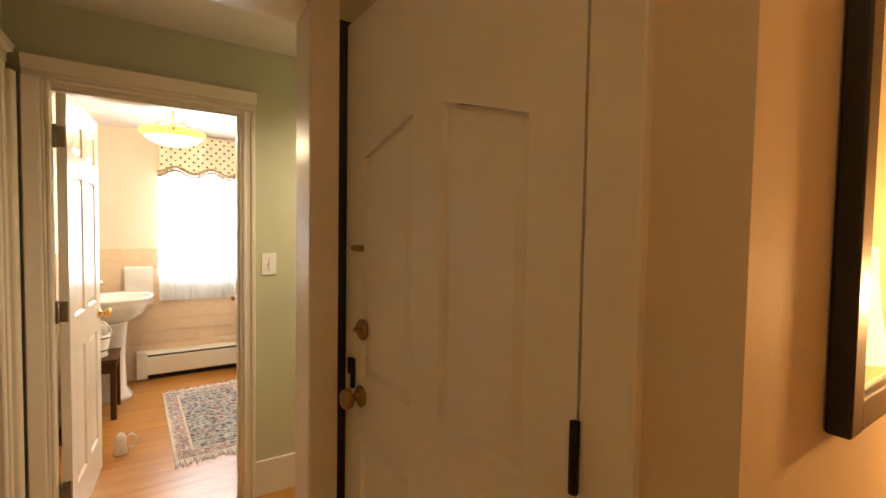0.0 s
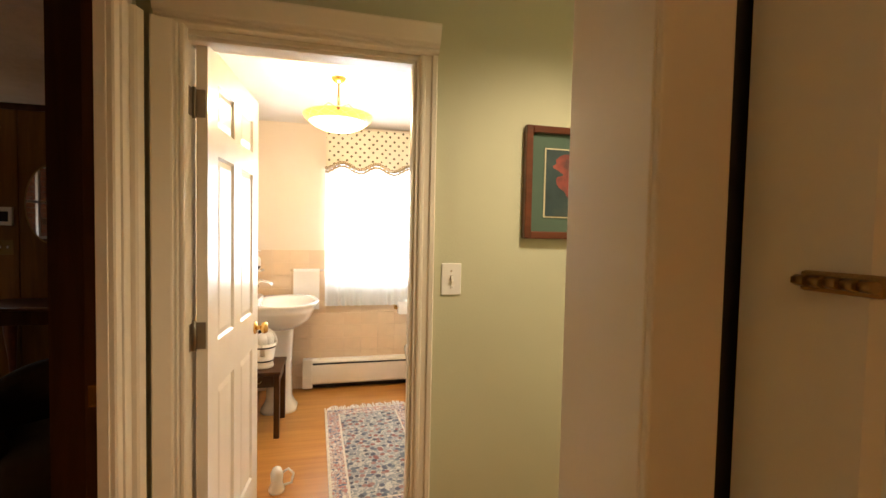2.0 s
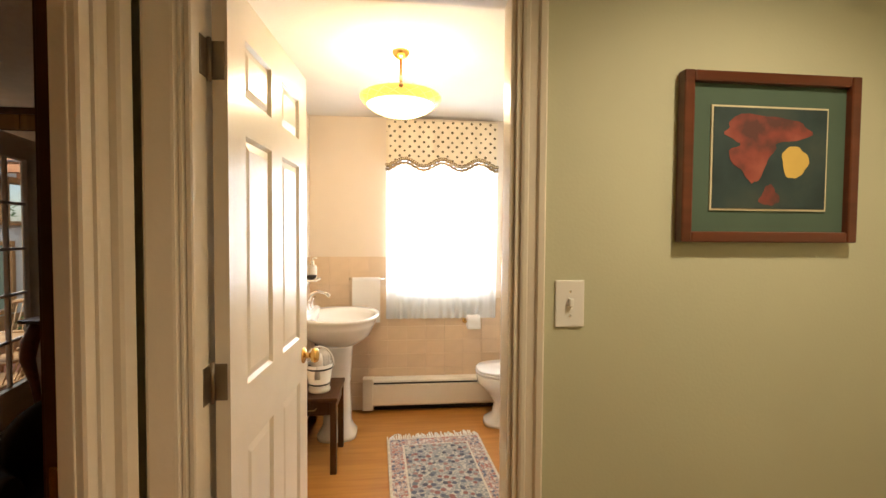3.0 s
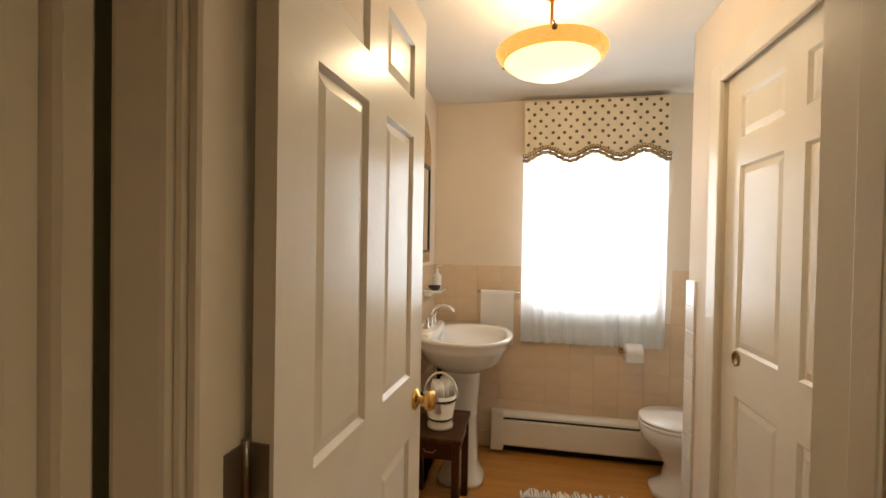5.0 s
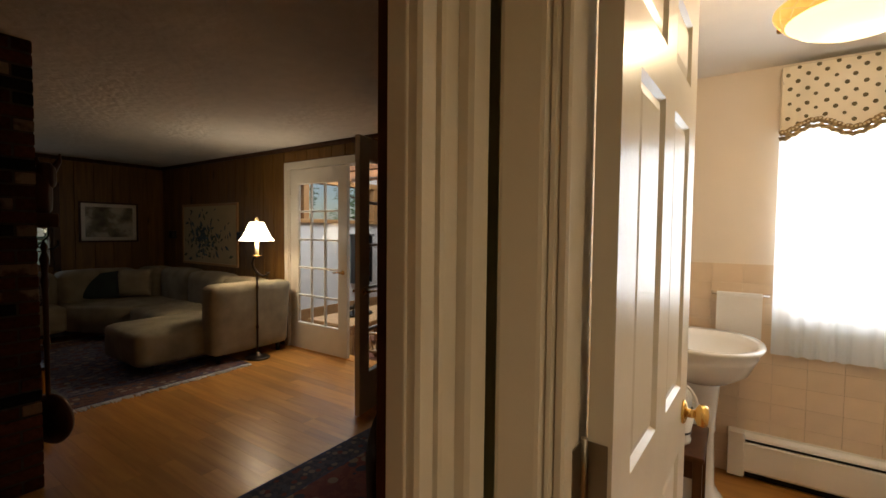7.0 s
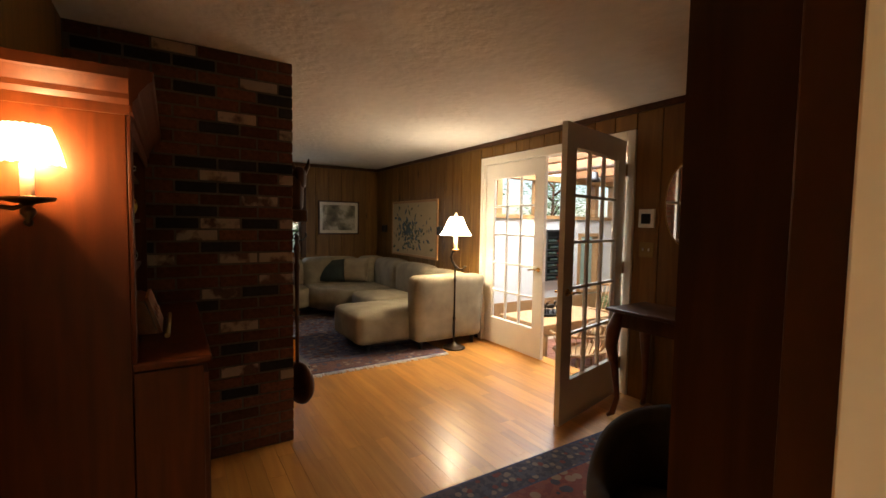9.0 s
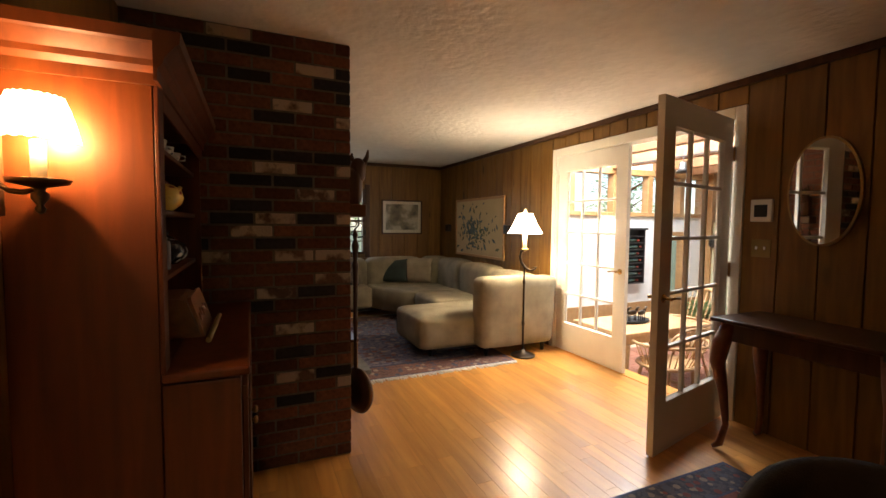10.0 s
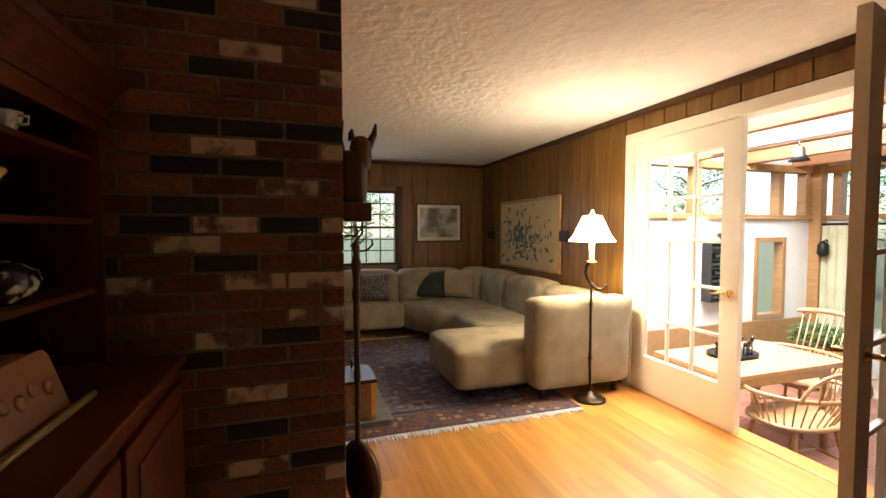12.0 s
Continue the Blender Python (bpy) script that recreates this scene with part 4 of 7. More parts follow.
tp = part("tap", tube(lathe(bmesh.new(), [(0.026, 0.88), (0.026, 0.89), (0.015, 0.90), (0.014, 0.935), (0.011, 0.94)], 16, Matrix.Translation((-0.18, 0, 0))), [(-0.18, 0, 0.93), (-0.165, 0, 0.985), (-0.12, 0, 1.012), (-0.06, 0, 1.0), (-0.035, 0, 0.975)], [0.013, 0.012, 0.011, 0.011, 0.012], 12), CHROME, sk, "brushed steel tap")
for s in (-1, 1):
    part("tap_handle", tube(lathe(bmesh.new(), [(0.025, 0.88), (0.024, 0.89), (0.014, 0.905), (0.016, 0.93), (0, 0.935)], 16, Matrix.Translation((-0.18, 0.1 * s, 0))), [(-0.18, 0.1 * s, 0.925), (-0.17, 0.13 * s, 0.945), (-0.165, 0.165 * s, 0.95)], 0.007, 8), CHROME, sk)
part("drain_pipe", tube(bmesh.new(), [(-0.12, 0.0, 0.66), (-0.12, 0, 0.50), (-0.24, 0, 0.46)], 0.018, 10), IRON, sk)

# toilet
to = thing("toilet", pose(0.98, 5.06, 0), "white porcelain toilet with its lid closed", "toilet")
part("base", loft(bmesh.new(), [(oval(0, -0.02, 0.20, 0.125, power=3), 0.0), (oval(0, -0.02, 0.195, 0.12, power=3), 0.03), (oval(0.02, -0.02, 0.15, 0.095, power=3), 0.07), (oval(0.02, -0.02, 0.14, 0.09), 0.16), (oval(0.0, -0.02, 0.18, 0.13), 0.25), (oval(-0.02, -0.02, 0.225, 0.172), 0.31), (oval(-0.02, -0.02, 0.235, 0.18), 0.365), (oval(-0.02, -0.02, 0.23, 0.175), 0.38)]), PORCELAIN, to)
part("seat", loft(bmesh.new(), [(oval(-0.02, -0.02, 0.238, 0.183), 0.384), (oval(-0.02, -0.02, 0.242, 0.187), 0.392), (oval(-0.02, -0.02, 0.238, 0.183), 0.402)]), PORCELAIN, to)
part("lid", loft(bmesh.new(), [(oval(-0.02, -0.02, 0.236, 0.181), 0.406), (oval(-0.02, -0.02, 0.240, 0.185), 0.414), (oval(-0.02, -0.02, 0.230, 0.176), 0.424), (oval(-0.02, -0.02, 0.10, 0.07), 0.428)]), PORCELAIN, to)
part("tank", loft(bmesh.new(), [(oval(0.34, -0.02, 0.10, 0.22, power=6), 0.38), (oval(0.34, -0.02, 0.105, 0.23, power=6), 0.74), (oval(0.34, -0.02, 0.115, 0.24, power=6), 0.745), (oval(0.34, -0.02, 0.115, 0.24, power=6), 0.78)]), PORCELAIN, to)

# paper holder, towel
ph = thing("toilet_paper", pose(0.74, 5.36, 0.715), "white toilet paper roll on a brass holder", "toilet paper")
part("holder", tube(bmesh.new(), [(-0.055, 0, 0), (-0.055, -0.07, 0), (0.055, -0.07, 0), (0.06, -0.07, 0)], 0.008, 8), BRASS, ph)
part("mount", lathe(bmesh.new(), [(0.025, 0), (0.025, 0.01), (0.012, 0.016)], 16, Matrix.Translation((-0.055, 0, 0)) @ Matrix.Rotation(radians(90), 4, "X")), BRASS, ph)
part("roll", bx(lathe(bmesh.new(), [(0.020, -0.05), (0.052, -0.05), (0.055, -0.046), (0.055, 0.046), (0.052, 0.05), (0.020, 0.05)], 24, Matrix.Translation((0, -0.07, 0)) @ Matrix.Rotation(radians(90), 4, "Y")), -0.05, 0.05, -0.126, -0.124, -0.05, 0.0), WHITECLOTH, ph)
tw = thing("hand_towel", pose(0, 0, 0), "white hand towel folded over a chrome bar", "towel")
part("bar", tube(bmesh.new(), [(-0.24, 5.36, 1.06), (-0.24, 5.29, 1.06), (0.03, 5.29, 1.06), (0.03, 5.36, 1.06)], 0.007, 8), CHROME, tw)
part("cloth", extrude_outline(bmesh.new(), [(5.277, 0.72), (5.273, 1.05), (5.280, 1.068), (5.29, 1.073), (5.300, 1.068), (5.307, 1.05), (5.303, 0.78), (5.299, 0.78), (5.298, 1.05), (5.29, 1.064), (5.283, 1.05), (5.287, 0.72)], 0.215, "x", -0.215), WHITECLOTH, tw)

# arched mirror over the sink
am = thing("arched_mirror", pose(-0.55, 4.86, 0), "arched mirror in a carved gilt frame over the sink", "mirror")
GILT = mat("aged_gilt", (0.42, 0.28, 0.12), 0.45, 0.5, vary=0.35, scale=40, bump=0.6, bump_scale=90)
out = [(-0.22, 1.26), (0.22, 1.26), (0.22, 1.90)] + [(0.22 * math.cos(a), 1.90 + 0.24 * math.sin(a)) for a in [math.pi * k / 14 for k in range(1, 14)]] + [(-0.22, 1.90)]
part("frame", extrude_outline(bmesh.new(), out, 0.025, "x", 0.002), GILT, am)
part("mirror_glass", box(0.026, 0.030, -0.165, 0.165, 1.33, 1.82), MIRROR, am)
part("inner_frame", bx(bx(bx(bx(bmesh.new(), 0.027, 0.036, -0.18, -0.163, 1.32, 1.84), 0.027, 0.036, 0.163, 0.18, 1.32, 1.84), 0.027, 0.036, -0.163, 0.163, 1.32, 1.333), 0.027, 0.036, -0.163, 0.163, 1.82, 1.84), BLACK, am)

# soap shelf and bottle
ss = thing("soap_shelf", pose(-0.55, 5.08, 1.07), "white ceramic soap shelf on the tiled wall", "shelf")
part("shelf", box(0, 0.12, -0.08, 0.08, 0, 0.015, 0.006), PORCELAIN, ss)
part("bracket", box(0, 0.05, -0.05, 0.05, -0.03, 0, 0.01), PORCELAIN, ss)
sb = thing("soap_bottle", pose(-0.48, 5.11, 1.086), "white soap pump bottle on the ceramic shelf", "bottle")
part("body", lathe(bmesh.new(), [(0.026, 0), (0.030, 0.01), (0.030, 0.08), (0.024, 0.095), (0.011, 0.10), (0.011, 0.112)], 18), WHITECLOTH, sb)
part("pump", tube(lathe(bmesh.new(), [(0.012, 0.112), (0.012, 0.125), (0.004, 0.127), (0.004, 0.145)], 12), [(0, 0, 0.145), (0.03, 0, 0.148)], 0.005, 6), PORCELAIN, sb)
bo = thing("soap_dish", pose(-0.475, 5.02, 1.086), "small dark bowl on the ceramic shelf", "bowl")
part("bowl", lathe(bmesh.new(), [(0.018, 0), (0.035, 0.015), (0.040, 0.03), (0.036, 0.03), (0.018, 0.008)], 18), BLACK, bo)

# stool with bucket
st = thing("wooden_stool", pose(-0.36, 4.60, 0), "dark mahogany stool beside the sink", "stool")
part("seat", box(-0.15, 0.15, -0.19, 0.19, 0.43, 0.455, 0.006), DARKWOOD, st)
for x in (-0.125, 0.125):
    for y in (-0.165, 0.165):
        part("leg", box(x - 0.018, x + 0.018, y - 0.018, y + 0.018, 0, 0.43, 0.004), DARKWOOD, st)
for y in (-0.165, 0.165):
    part("apron", box(-0.107, 0.107, y - 0.008, y + 0.008, 0.35, 0.43, 0.003), DARKWOOD, st)
for x in (-0.125, 0.125):
    part("apron", box(x - 0.008, x + 0.008, -0.147, 0.147, 0.35, 0.43, 0.003), DARKWOOD, st)
part("drawer_pull", tube(bmesh.new(), [(-0.03, -0.175, 0.395), (-0.02, -0.185, 0.385), (0.02, -0.185, 0.385), (0.03, -0.175, 0.395)], 0.003, 6), OLDBRASS, st)
bk = thing("white_bucket", pose(-0.335, 4.55, 0.456), "white painted bucket with dark bands and rolled cloths", "bucket")
part("pail", lathe(bmesh.new(), [(0.062, 0), (0.066, 0.004), (0.066, 0.02), (0.060, 0.03), (0.082, 0.17), (0.078, 0.17), (0.056, 0.02)], 28), PORCELAIN, bk)
for z, r in ((0.045, 0.0635), (0.14, 0.0785)):
    part("band", lathe(bmesh.new(), [(r, z), (r + 0.002, z + 0.001), (r + 0.003, z + 0.009), (r + 0.002, z + 0.010)], 28), BLACK, bk, "dark band")
part("handle", tube(bmesh.new(), [(0.085 * math.cos(a), 0, 0.155 + 0.115 * math.sin(a)) for a in [math.pi * k / 12 for k in range(13)]], 0.006, 8), PORCELAIN, bk)
for k, (x, y) in enumerate(((-0.03, 0.0), (0.03, 0.02), (0.0, -0.04), (0.02, 0.05))):
    part("rolled_cloth", lathe(bmesh.new(), [(0.0, 0.09), (0.028, 0.09), (0.031, 0.2), (0.022, 0.225 + 0.01 * k), (0.0, 0.215)], 12, Matrix.Translation((x, y, 0)) @ Matrix.Rotation(radians(8 * (k - 1.5)), 4, "X")), WHITECLOTH, bk)
ds = thing("door_stopper", pose(-0.15, 3.80, 0), "white ceramic door stop on the floor", "door stop")
part("body", lathe(bmesh.new(), [(0.04, 0), (0.043, 0.015), (0.030, 0.05), (0.034, 0.10), (0.02, 0.13), (0, 0.14)], 18), PORCELAIN, ds)
part("handle", tube(bmesh.new(), [(0.03, 0, 0.03), (0.075, 0, 0.04), (0.085, 0, 0.09), (0.06, 0, 0.12), (0.025, 0, 0.10)], 0.007, 8), PORCELAIN, ds)


def rug_material(name, field, motif, border, scale=14.0):
    """Woven rug: voronoi blossoms over a ground, with thread relief."""
    m = bpy.data.materials.new(name)
    m.use_nodes = True
    n, l = m.node_tree.nodes, m.node_tree.links
    b = n["Principled BSDF"]
    b.inputs["Roughness"].default_value = 0.95
    co, v, t, r1, r2, mx = n.new("ShaderNodeTexCoord"), n.new("ShaderNodeTexVoronoi"), n.new("ShaderNodeTexNoise"), n.new("ShaderNodeValToRGB"), n.new("ShaderNodeValToRGB"), n.new("ShaderNodeMix")
    v.inputs["Scale"].default_value, t.inputs["Scale"].default_value, t.inputs["Detail"].default_value = scale, scale * 1.7, 3
    l.new(co.outputs["Object"], v.inputs["Vector"]), l.new(co.outputs["Object"], t.inputs["Vector"])
    for r, cols in ((r1, motif), (r2, field)):
        r.color_ramp.interpolation = "CONSTANT"
        while len(r.color_ramp.elements) < len(cols):
            r.color_ramp.elements.new(0.5)
        for k, (e, c) in enumerate(zip(r.color_ramp.elements, cols)):
            e.position, e.color = k / len(cols), (*c, 1)
    sep = n.new("ShaderNodeSeparateColor")
    l.new(v.outputs["Color"], sep.inputs[0]), l.new(sep.outputs[0], r1.inputs[0])
    mr = n.new("ShaderNodeMapRange")
    mr.inputs["From Min"].default_value, mr.inputs["From Max"].default_value = 0.3, 0.7
    l.new(t.outputs["Fac"], mr.inputs["Value"]), l.new(mr.outputs[0], r2.inputs[0])
    cut = n.new("ShaderNodeMath")
    cut.operation, cut.inputs[1].default_value = "LESS_THAN", 0.42
    l.new(v.outputs["Distance"], cut.inputs[0])
    mx.data_type = "RGBA"
    l.new(cut.outputs[0], mx.inputs["Factor"]), l.new(r2.outputs[0], mx.inputs[6]), l.new(r1.outputs[0], mx.inputs[7])
    l.new(mx.outputs[2], b.inputs["Base Color"])
    bp, t3 = n.new("ShaderNodeBump"), n.new("ShaderNodeTexNoise")
    t3.inputs["Scale"].default_value = 350
    l.new(co.outputs["Object"], t3.inputs["Vector"]), l.new(t3.outputs["Fac"], bp.inputs["Height"])
    bp.inputs["Strength"].default_value, bp.inputs["Distance"].default_value = 0.5, 0.004
    l.new(bp.outputs[0], b.inputs["Normal"])
    return m


def rug(name, m, width, length, field, borders, inner, label, fringe=True, thick=0.010):
    """borders: (margin, material) from outside in. Fringe at both short ends (along y)."""
    ob = thing(name, m, label, "rug")
    part("field", box(-width / 2, width / 2, -length / 2, length / 2, 0.001, thick, 0.003), borders[0][1], ob)
    z = thick
    for k, (margin, material) in enumerate(borders[1:] + [(inner, field)]):
        part("border" if k < len(borders) - 1 else "centre", box(-width / 2 + margin, width / 2 - margin, -length / 2 + margin, length / 2 - margin, z - 0.003, z + 0.0012), material, ob)
        z += 0.0012
    if fringe:
        rnd = random.Random(len(name) + int(width * 100))
        for s in (-1, 1):
            bm = bmesh.new()
            k = int(width / 0.012)
            for i in range(k):
                x = -width / 2 + width * (i + 0.5) / k
                y = s * length / 2
                dx, dl = rnd.uniform(-0.02, 0.02), rnd.uniform(0.04, 0.085)
                tube(bm, [(x, y - s * 0.004, thick * 0.6), (x + dx * 0.4, y + s * dl * 0.5, 0.006), (x + dx, y + s * dl, 0.004)], [0.005, 0.0055, 0.004], 5)
            part("fringe", bm, WHITECLOTH, ob, "knotted white fringe")
    return ob


RUGA = rug_material("bath_rug_weave", [(0.45, 0.42, 0.36), (0.25, 0.26, 0.27), (0.50, 0.47, 0.41)], [(0.10, 0.11, 0.15), (0.25, 0.11, 0.10), (0.14, 0.16, 0.19), (0.30, 0.18, 0.16), (0.08, 0.085, 0.11)], None, 26)
RUGA2 = rug_material("bath_rug_border", [(0.34, 0.20, 0.18), (0.52, 0.42, 0.36), (0.18, 0.19, 0.24)], [(0.62, 0.55, 0.47), (0.13, 0.14, 0.19), (0.40, 0.18, 0.15)], None, 40)
CREAMBAND = mat("rug_cream_band", (0.62, 0.56, 0.46), 0.95, vary=0.2, scale=60, bump=0.4, bump_scale=300)
rug("persian_rug", pose(0.42, 4.17, 0, 0, 0, 3), 0.64, 1.32, RUGA, [(0, CREAMBAND), (0.018, RUGA2), (0.10, CREAMBAND)], 0.112, "small grey and rose patterned rug with white fringe")

# ---------------------------------------------------------------- family room things


def soft_box(bm, x0, x1, y0, y1, z0, z1, r=0.06, puff=0.015, n=16):
    """A cushion: a rounded block whose faces swell a little."""
    found, index = [], {}

    def at(i, j, k):
        if (i, j, k) not in index:
            index[i, j, k] = bm.verts.new((2 * i / n - 1, 2 * j / n - 1, 2 * k / n - 1))
            found.append(index[i, j, k])
        return index[i, j, k]

    for i in range(n):
        for j in range(n):
            for e in (0, n):
                bm.faces.new((at(i, j, e), at(i + 1, j, e), at(i + 1, j + 1, e), at(i, j + 1, e)))
                bm.faces.new((at(i, e, j), at(i + 1, e, j), at(i + 1, e, j + 1), at(i, e, j + 1)))
                bm.faces.new((at(e, i, j), at(e, i + 1, j), at(e, i + 1, j + 1), at(e, i, j + 1)))
    hx, hy, hz = (x1 - x0) / 2, (y1 - y0) / 2, (z1 - z0) / 2
    c = Vector(((x0 + x1) / 2, (y0 + y1) / 2, (z0 + z1) / 2))
    for v in found:
        u = v.co.copy()
        p = Vector((u.x * hx, u.y * hy, u.z * hz))
        q = Vector((max(-hx + r, min(hx - r, p.x)), max(-hy + r, min(hy - r, p.y)), max(-hz + r, min(hz - r, p.z))))
        d = p - q
        if d.length > 1e-6:
            p = q + d.normalized() * min(r, max(abs(d.x), abs(d.y), abs(d.z)))
        bulge = puff * (1 - min(1, abs(u.x)) ** 2) * (1 - min(1, abs(u.y)) ** 2) * (1 if abs(u.z) > 0.99 else 0)
        bulge_y = puff * (1 - min(1, abs(u.x)) ** 2) * (1 - min(1, abs(u.z)) ** 2) * (1 if abs(u.y) > 0.99 else 0)
        bulge_x = puff * (1 - min(1, abs(u.y)) ** 2) * (1 - min(1, abs(u.z)) ** 2) * (1 if abs(u.x) > 0.99 else 0)
        v.co = c + p + Vector((math.copysign(bulge_x, u.x), math.copysign(bulge_y, u.y), math.copysign(bulge, u.z)))
    for f in {f for v in found for f in v.link_faces}:
        f.smooth = True
    return bm


sofa = thing("sectional_sofa", pose(0, 0, 0), "large sage velvet sectional sofa round the room's corner", "sofa")
part("chaise_seat", soft_box(bmesh.new(), -5.38, -4.60, 3.98, 5.22, 0.10, 0.43, 0.055, 0.02), SOFA, sofa)
bm = soft_box(bmesh.new(), -4.66, -4.43, 4.58, 5.46, 0.10, 0.815, 0.05, 0.014)
for v in bm.verts:
    lean = (v.co.z - 0.10) / 0.715
    v.co.x += 0.022 * lean + 0.006 * noise.noise(v.co * 5)
    v.co.y += (0.035 * lean if v.co.y > 5.0 else -0.015 * lean) * lean
    v.co.z += 0.012 * noise.noise(Vector((v.co.x * 2, v.co.y * 4, 1.7))) * lean
part("end_back", bm, SOFA, sofa)
part("seat", soft_box(bmesh.new(), -6.20, -5.37, 4.50, 5.22, 0.12, 0.43, 0.05, 0.02), SOFA, sofa)
part("back", soft_box(bmesh.new(), -5.36, -4.67, 5.16, 5.48, 0.30, 0.80, 0.09, 0.02), SOFA, sofa)
part("back", soft_box(bmesh.new(), -6.20, -5.37, 5.16, 5.48, 0.30, 0.82, 0.09, 0.02), SOFA, sofa)
part("back", soft_box(bmesh.new(), -6.98, -6.21, 5.16, 5.48, 0.30, 0.83, 0.09, 0.02), SOFA, sofa)
corner = loft(bmesh.new(), [([(-6.21, 4.50), (-6.21, 5.30), (-7.45, 5.30), (-7.45, 4.10), (-6.88, 4.10), (-6.60, 4.22), (-6.35, 4.38)], 0.12), ([(-6.21, 4.50), (-6.21, 5.30), (-7.45, 5.30), (-7.45, 4.10), (-6.88, 4.10), (-6.60, 4.22), (-6.35, 4.38)], 0.40), ([(-6.24, 4.53), (-6.24, 5.30), (-7.45, 5.30), (-7.45, 4.13), (-6.90, 4.13), (-6.62, 4.25), (-6.37, 4.41)], 0.43)])
part("corner_seat", corner, SOFA, sofa)
part("corner_back", soft_box(bmesh.new(), -7.50, -6.99, 5.02, 5.48, 0.30, 0.82, 0.12, 0.02), SOFA, sofa)
for y0, y1 in ((4.11, 5.01), (3.30, 4.10), (2.55, 3.29)):
    part("back", soft_box(bmesh.new(), -7.52, -7.20, y0, y1, 0.30, 0.82, 0.09, 0.02), SOFA, sofa)
for y0, y1 in ((3.30, 4.09), (2.55, 3.29)):
    part("seat", soft_box(bmesh.new(), -7.45, -6.84, y0, y1, 0.12, 0.43, 0.05, 0.02), SOFA, sofa)
part("base", bx(bx(bx(bmesh.new(), -7.45, -6.95, 2.6, 5.3, 0.06, 0.13), -6.95, -4.7, 4.6, 5.4, 0.06, 0.13), -5.2, -4.7, 4.2, 4.6, 0.06, 0.13), BLACK, sofa)
for x, y in ((-4.72, 4.14), (-5.28, 4.14), (-4.52, 5.38), (-4.52, 4.68), (-6.9, 3.5), (-6.5, 4.5)):
    part("foot", lathe(bmesh.new(), [(0.02, 0.0), (0.028, 0.08), (0.03, 0.13)], 10, Matrix.Translation((x, y, 0.0))), BLACK, sofa)


def pillow(name, m, w, h, d, material, label):
    ob = thing(name, m, label, "pillow")
    bm = bmesh.new()
    n = 14
    grid = {}
    for s in (1, -1):
        for i in range(n + 1):
            for j in range(n + 1):
                u, v = 2 * i / n - 1, 2 * j / n - 1
                t = d * 0.5 * ((1 - u ** 4) * (1 - v ** 4)) ** 0.5
                k = 1 - 0.06 * (1 - abs(v)) * u * u - 0.0
                grid[s, i, j] = bm.verts.new((u * w / 2 * (1 - 0.05 * (1 - v * v)), s * t, h / 2 + v * h / 2 * (1 - 0.05 * (1 - u * u))))
        for i in range(n):
            for j in range(n):
                bm.faces.new((grid[s, i, j], grid[s, i + 1, j], grid[s, i + 1, j + 1], grid[s, i, j + 1])).smooth = True
    bmesh.ops.remove_doubles(bm, verts=bm.verts, dist=1e-4)
    part("cover", bm, material, ob)
    return ob


pillow("throw_pillow", pose(-7.08, 4.86, 0.44, -18, 0, 52), 0.46, 0.40, 0.16, mat("beige_velvet", (0.34, 0.28, 0.19), 0.9, vary=0.2, bump=0.3, bump_scale=200), "beige velvet throw pillow on the sofa corner")
pillow("throw_pillow", pose(-7.16, 4.52, 0.44, -18, 0, 75), 0.42, 0.38, 0.15, mat("dark_green_velvet", (0.03, 0.045, 0.038), 0.9, vary=0.3), "dark green throw pillow on the sofa corner")
pillow("throw_pillow", pose(-7.08, 3.72, 0.44, -25, 0, 82), 0.44, 0.38, 0.15, blotches("tartan_cloth", [(0.4, (0.02, 0.02, 0.025)), (0.5, (0.25, 0.22, 0.2)), (0.6, (0.03, 0.03, 0.04))], 30), "black and grey patterned pillow on the sofa")
gl = thing("knit_glove", pose(-4.78, 4.80, 0.44), "crumpled dark knitted cloth on the chaise", "cloth")
bm = bmesh.new()
bmesh.ops.create_icosphere(bm, subdivisions=3, radius=0.09)
for v in bm.verts:
    v.co = Vector((v.co.x * 0.8, v.co.y * 1.1, max(-0.01, v.co.z * 0.75))) * (1 + 0.28 * noise.noise(v.co * 17))
part("cloth", bm, blotches("grey_knit", [(0.4, (0.04, 0.035, 0.03)), (0.6, (0.25, 0.22, 0.17))], 40), gl)

# floor lamp
fl = thing("floor_lamp", pose(-4.40, 5.05, 0), "dark bronze floor lamp with a lit white bell shade", "floor lamp")
BRONZE = mat("dark_bronze", (0.06, 0.042, 0.028), 0.35, 0.9, vary=0.25)
part("base", lathe(bmesh.new(), [(0.125, 0), (0.128, 0.012), (0.11, 0.022), (0.09, 0.026), (0.075, 0.034), (0.03, 0.045), (0.018, 0.07)], 32), BRONZE, fl)
part("pole", lathe(bmesh.new(), [(0.010, 0.05), (0.010, 0.32), (0.016, 0.33), (0.016, 0.35), (0.010, 0.36), (0.0095, 0.75), (0.015, 0.76), (0.015, 0.78), (0.009, 0.80), (0.009, 0.92), (0.018, 0.925), (0.012, 0.945)], 14), BRONZE, fl)
part("curl", tube(bmesh.new(), [(0.06 - 0.0, 0.06, 0.93)] + [(0.0 + 0.10 * (1 - k / 10) * 0.9 - 0.0, 0.09 * (1 - k / 10), 0.93 - 0.035 * math.sin(math.pi * k / 10)) for k in range(0, 11)] + [(-0.03, -0.02, 0.98), (-0.04, -0.03, 1.03), (-0.03, -0.02, 1.09), (0, 0, 1.10)], [0.005] + [0.007 + 0.0008 * k for k in range(11)] + [0.015, 0.014, 0.013, 0.012], 10), BRONZE, fl, "curled bronze arm")
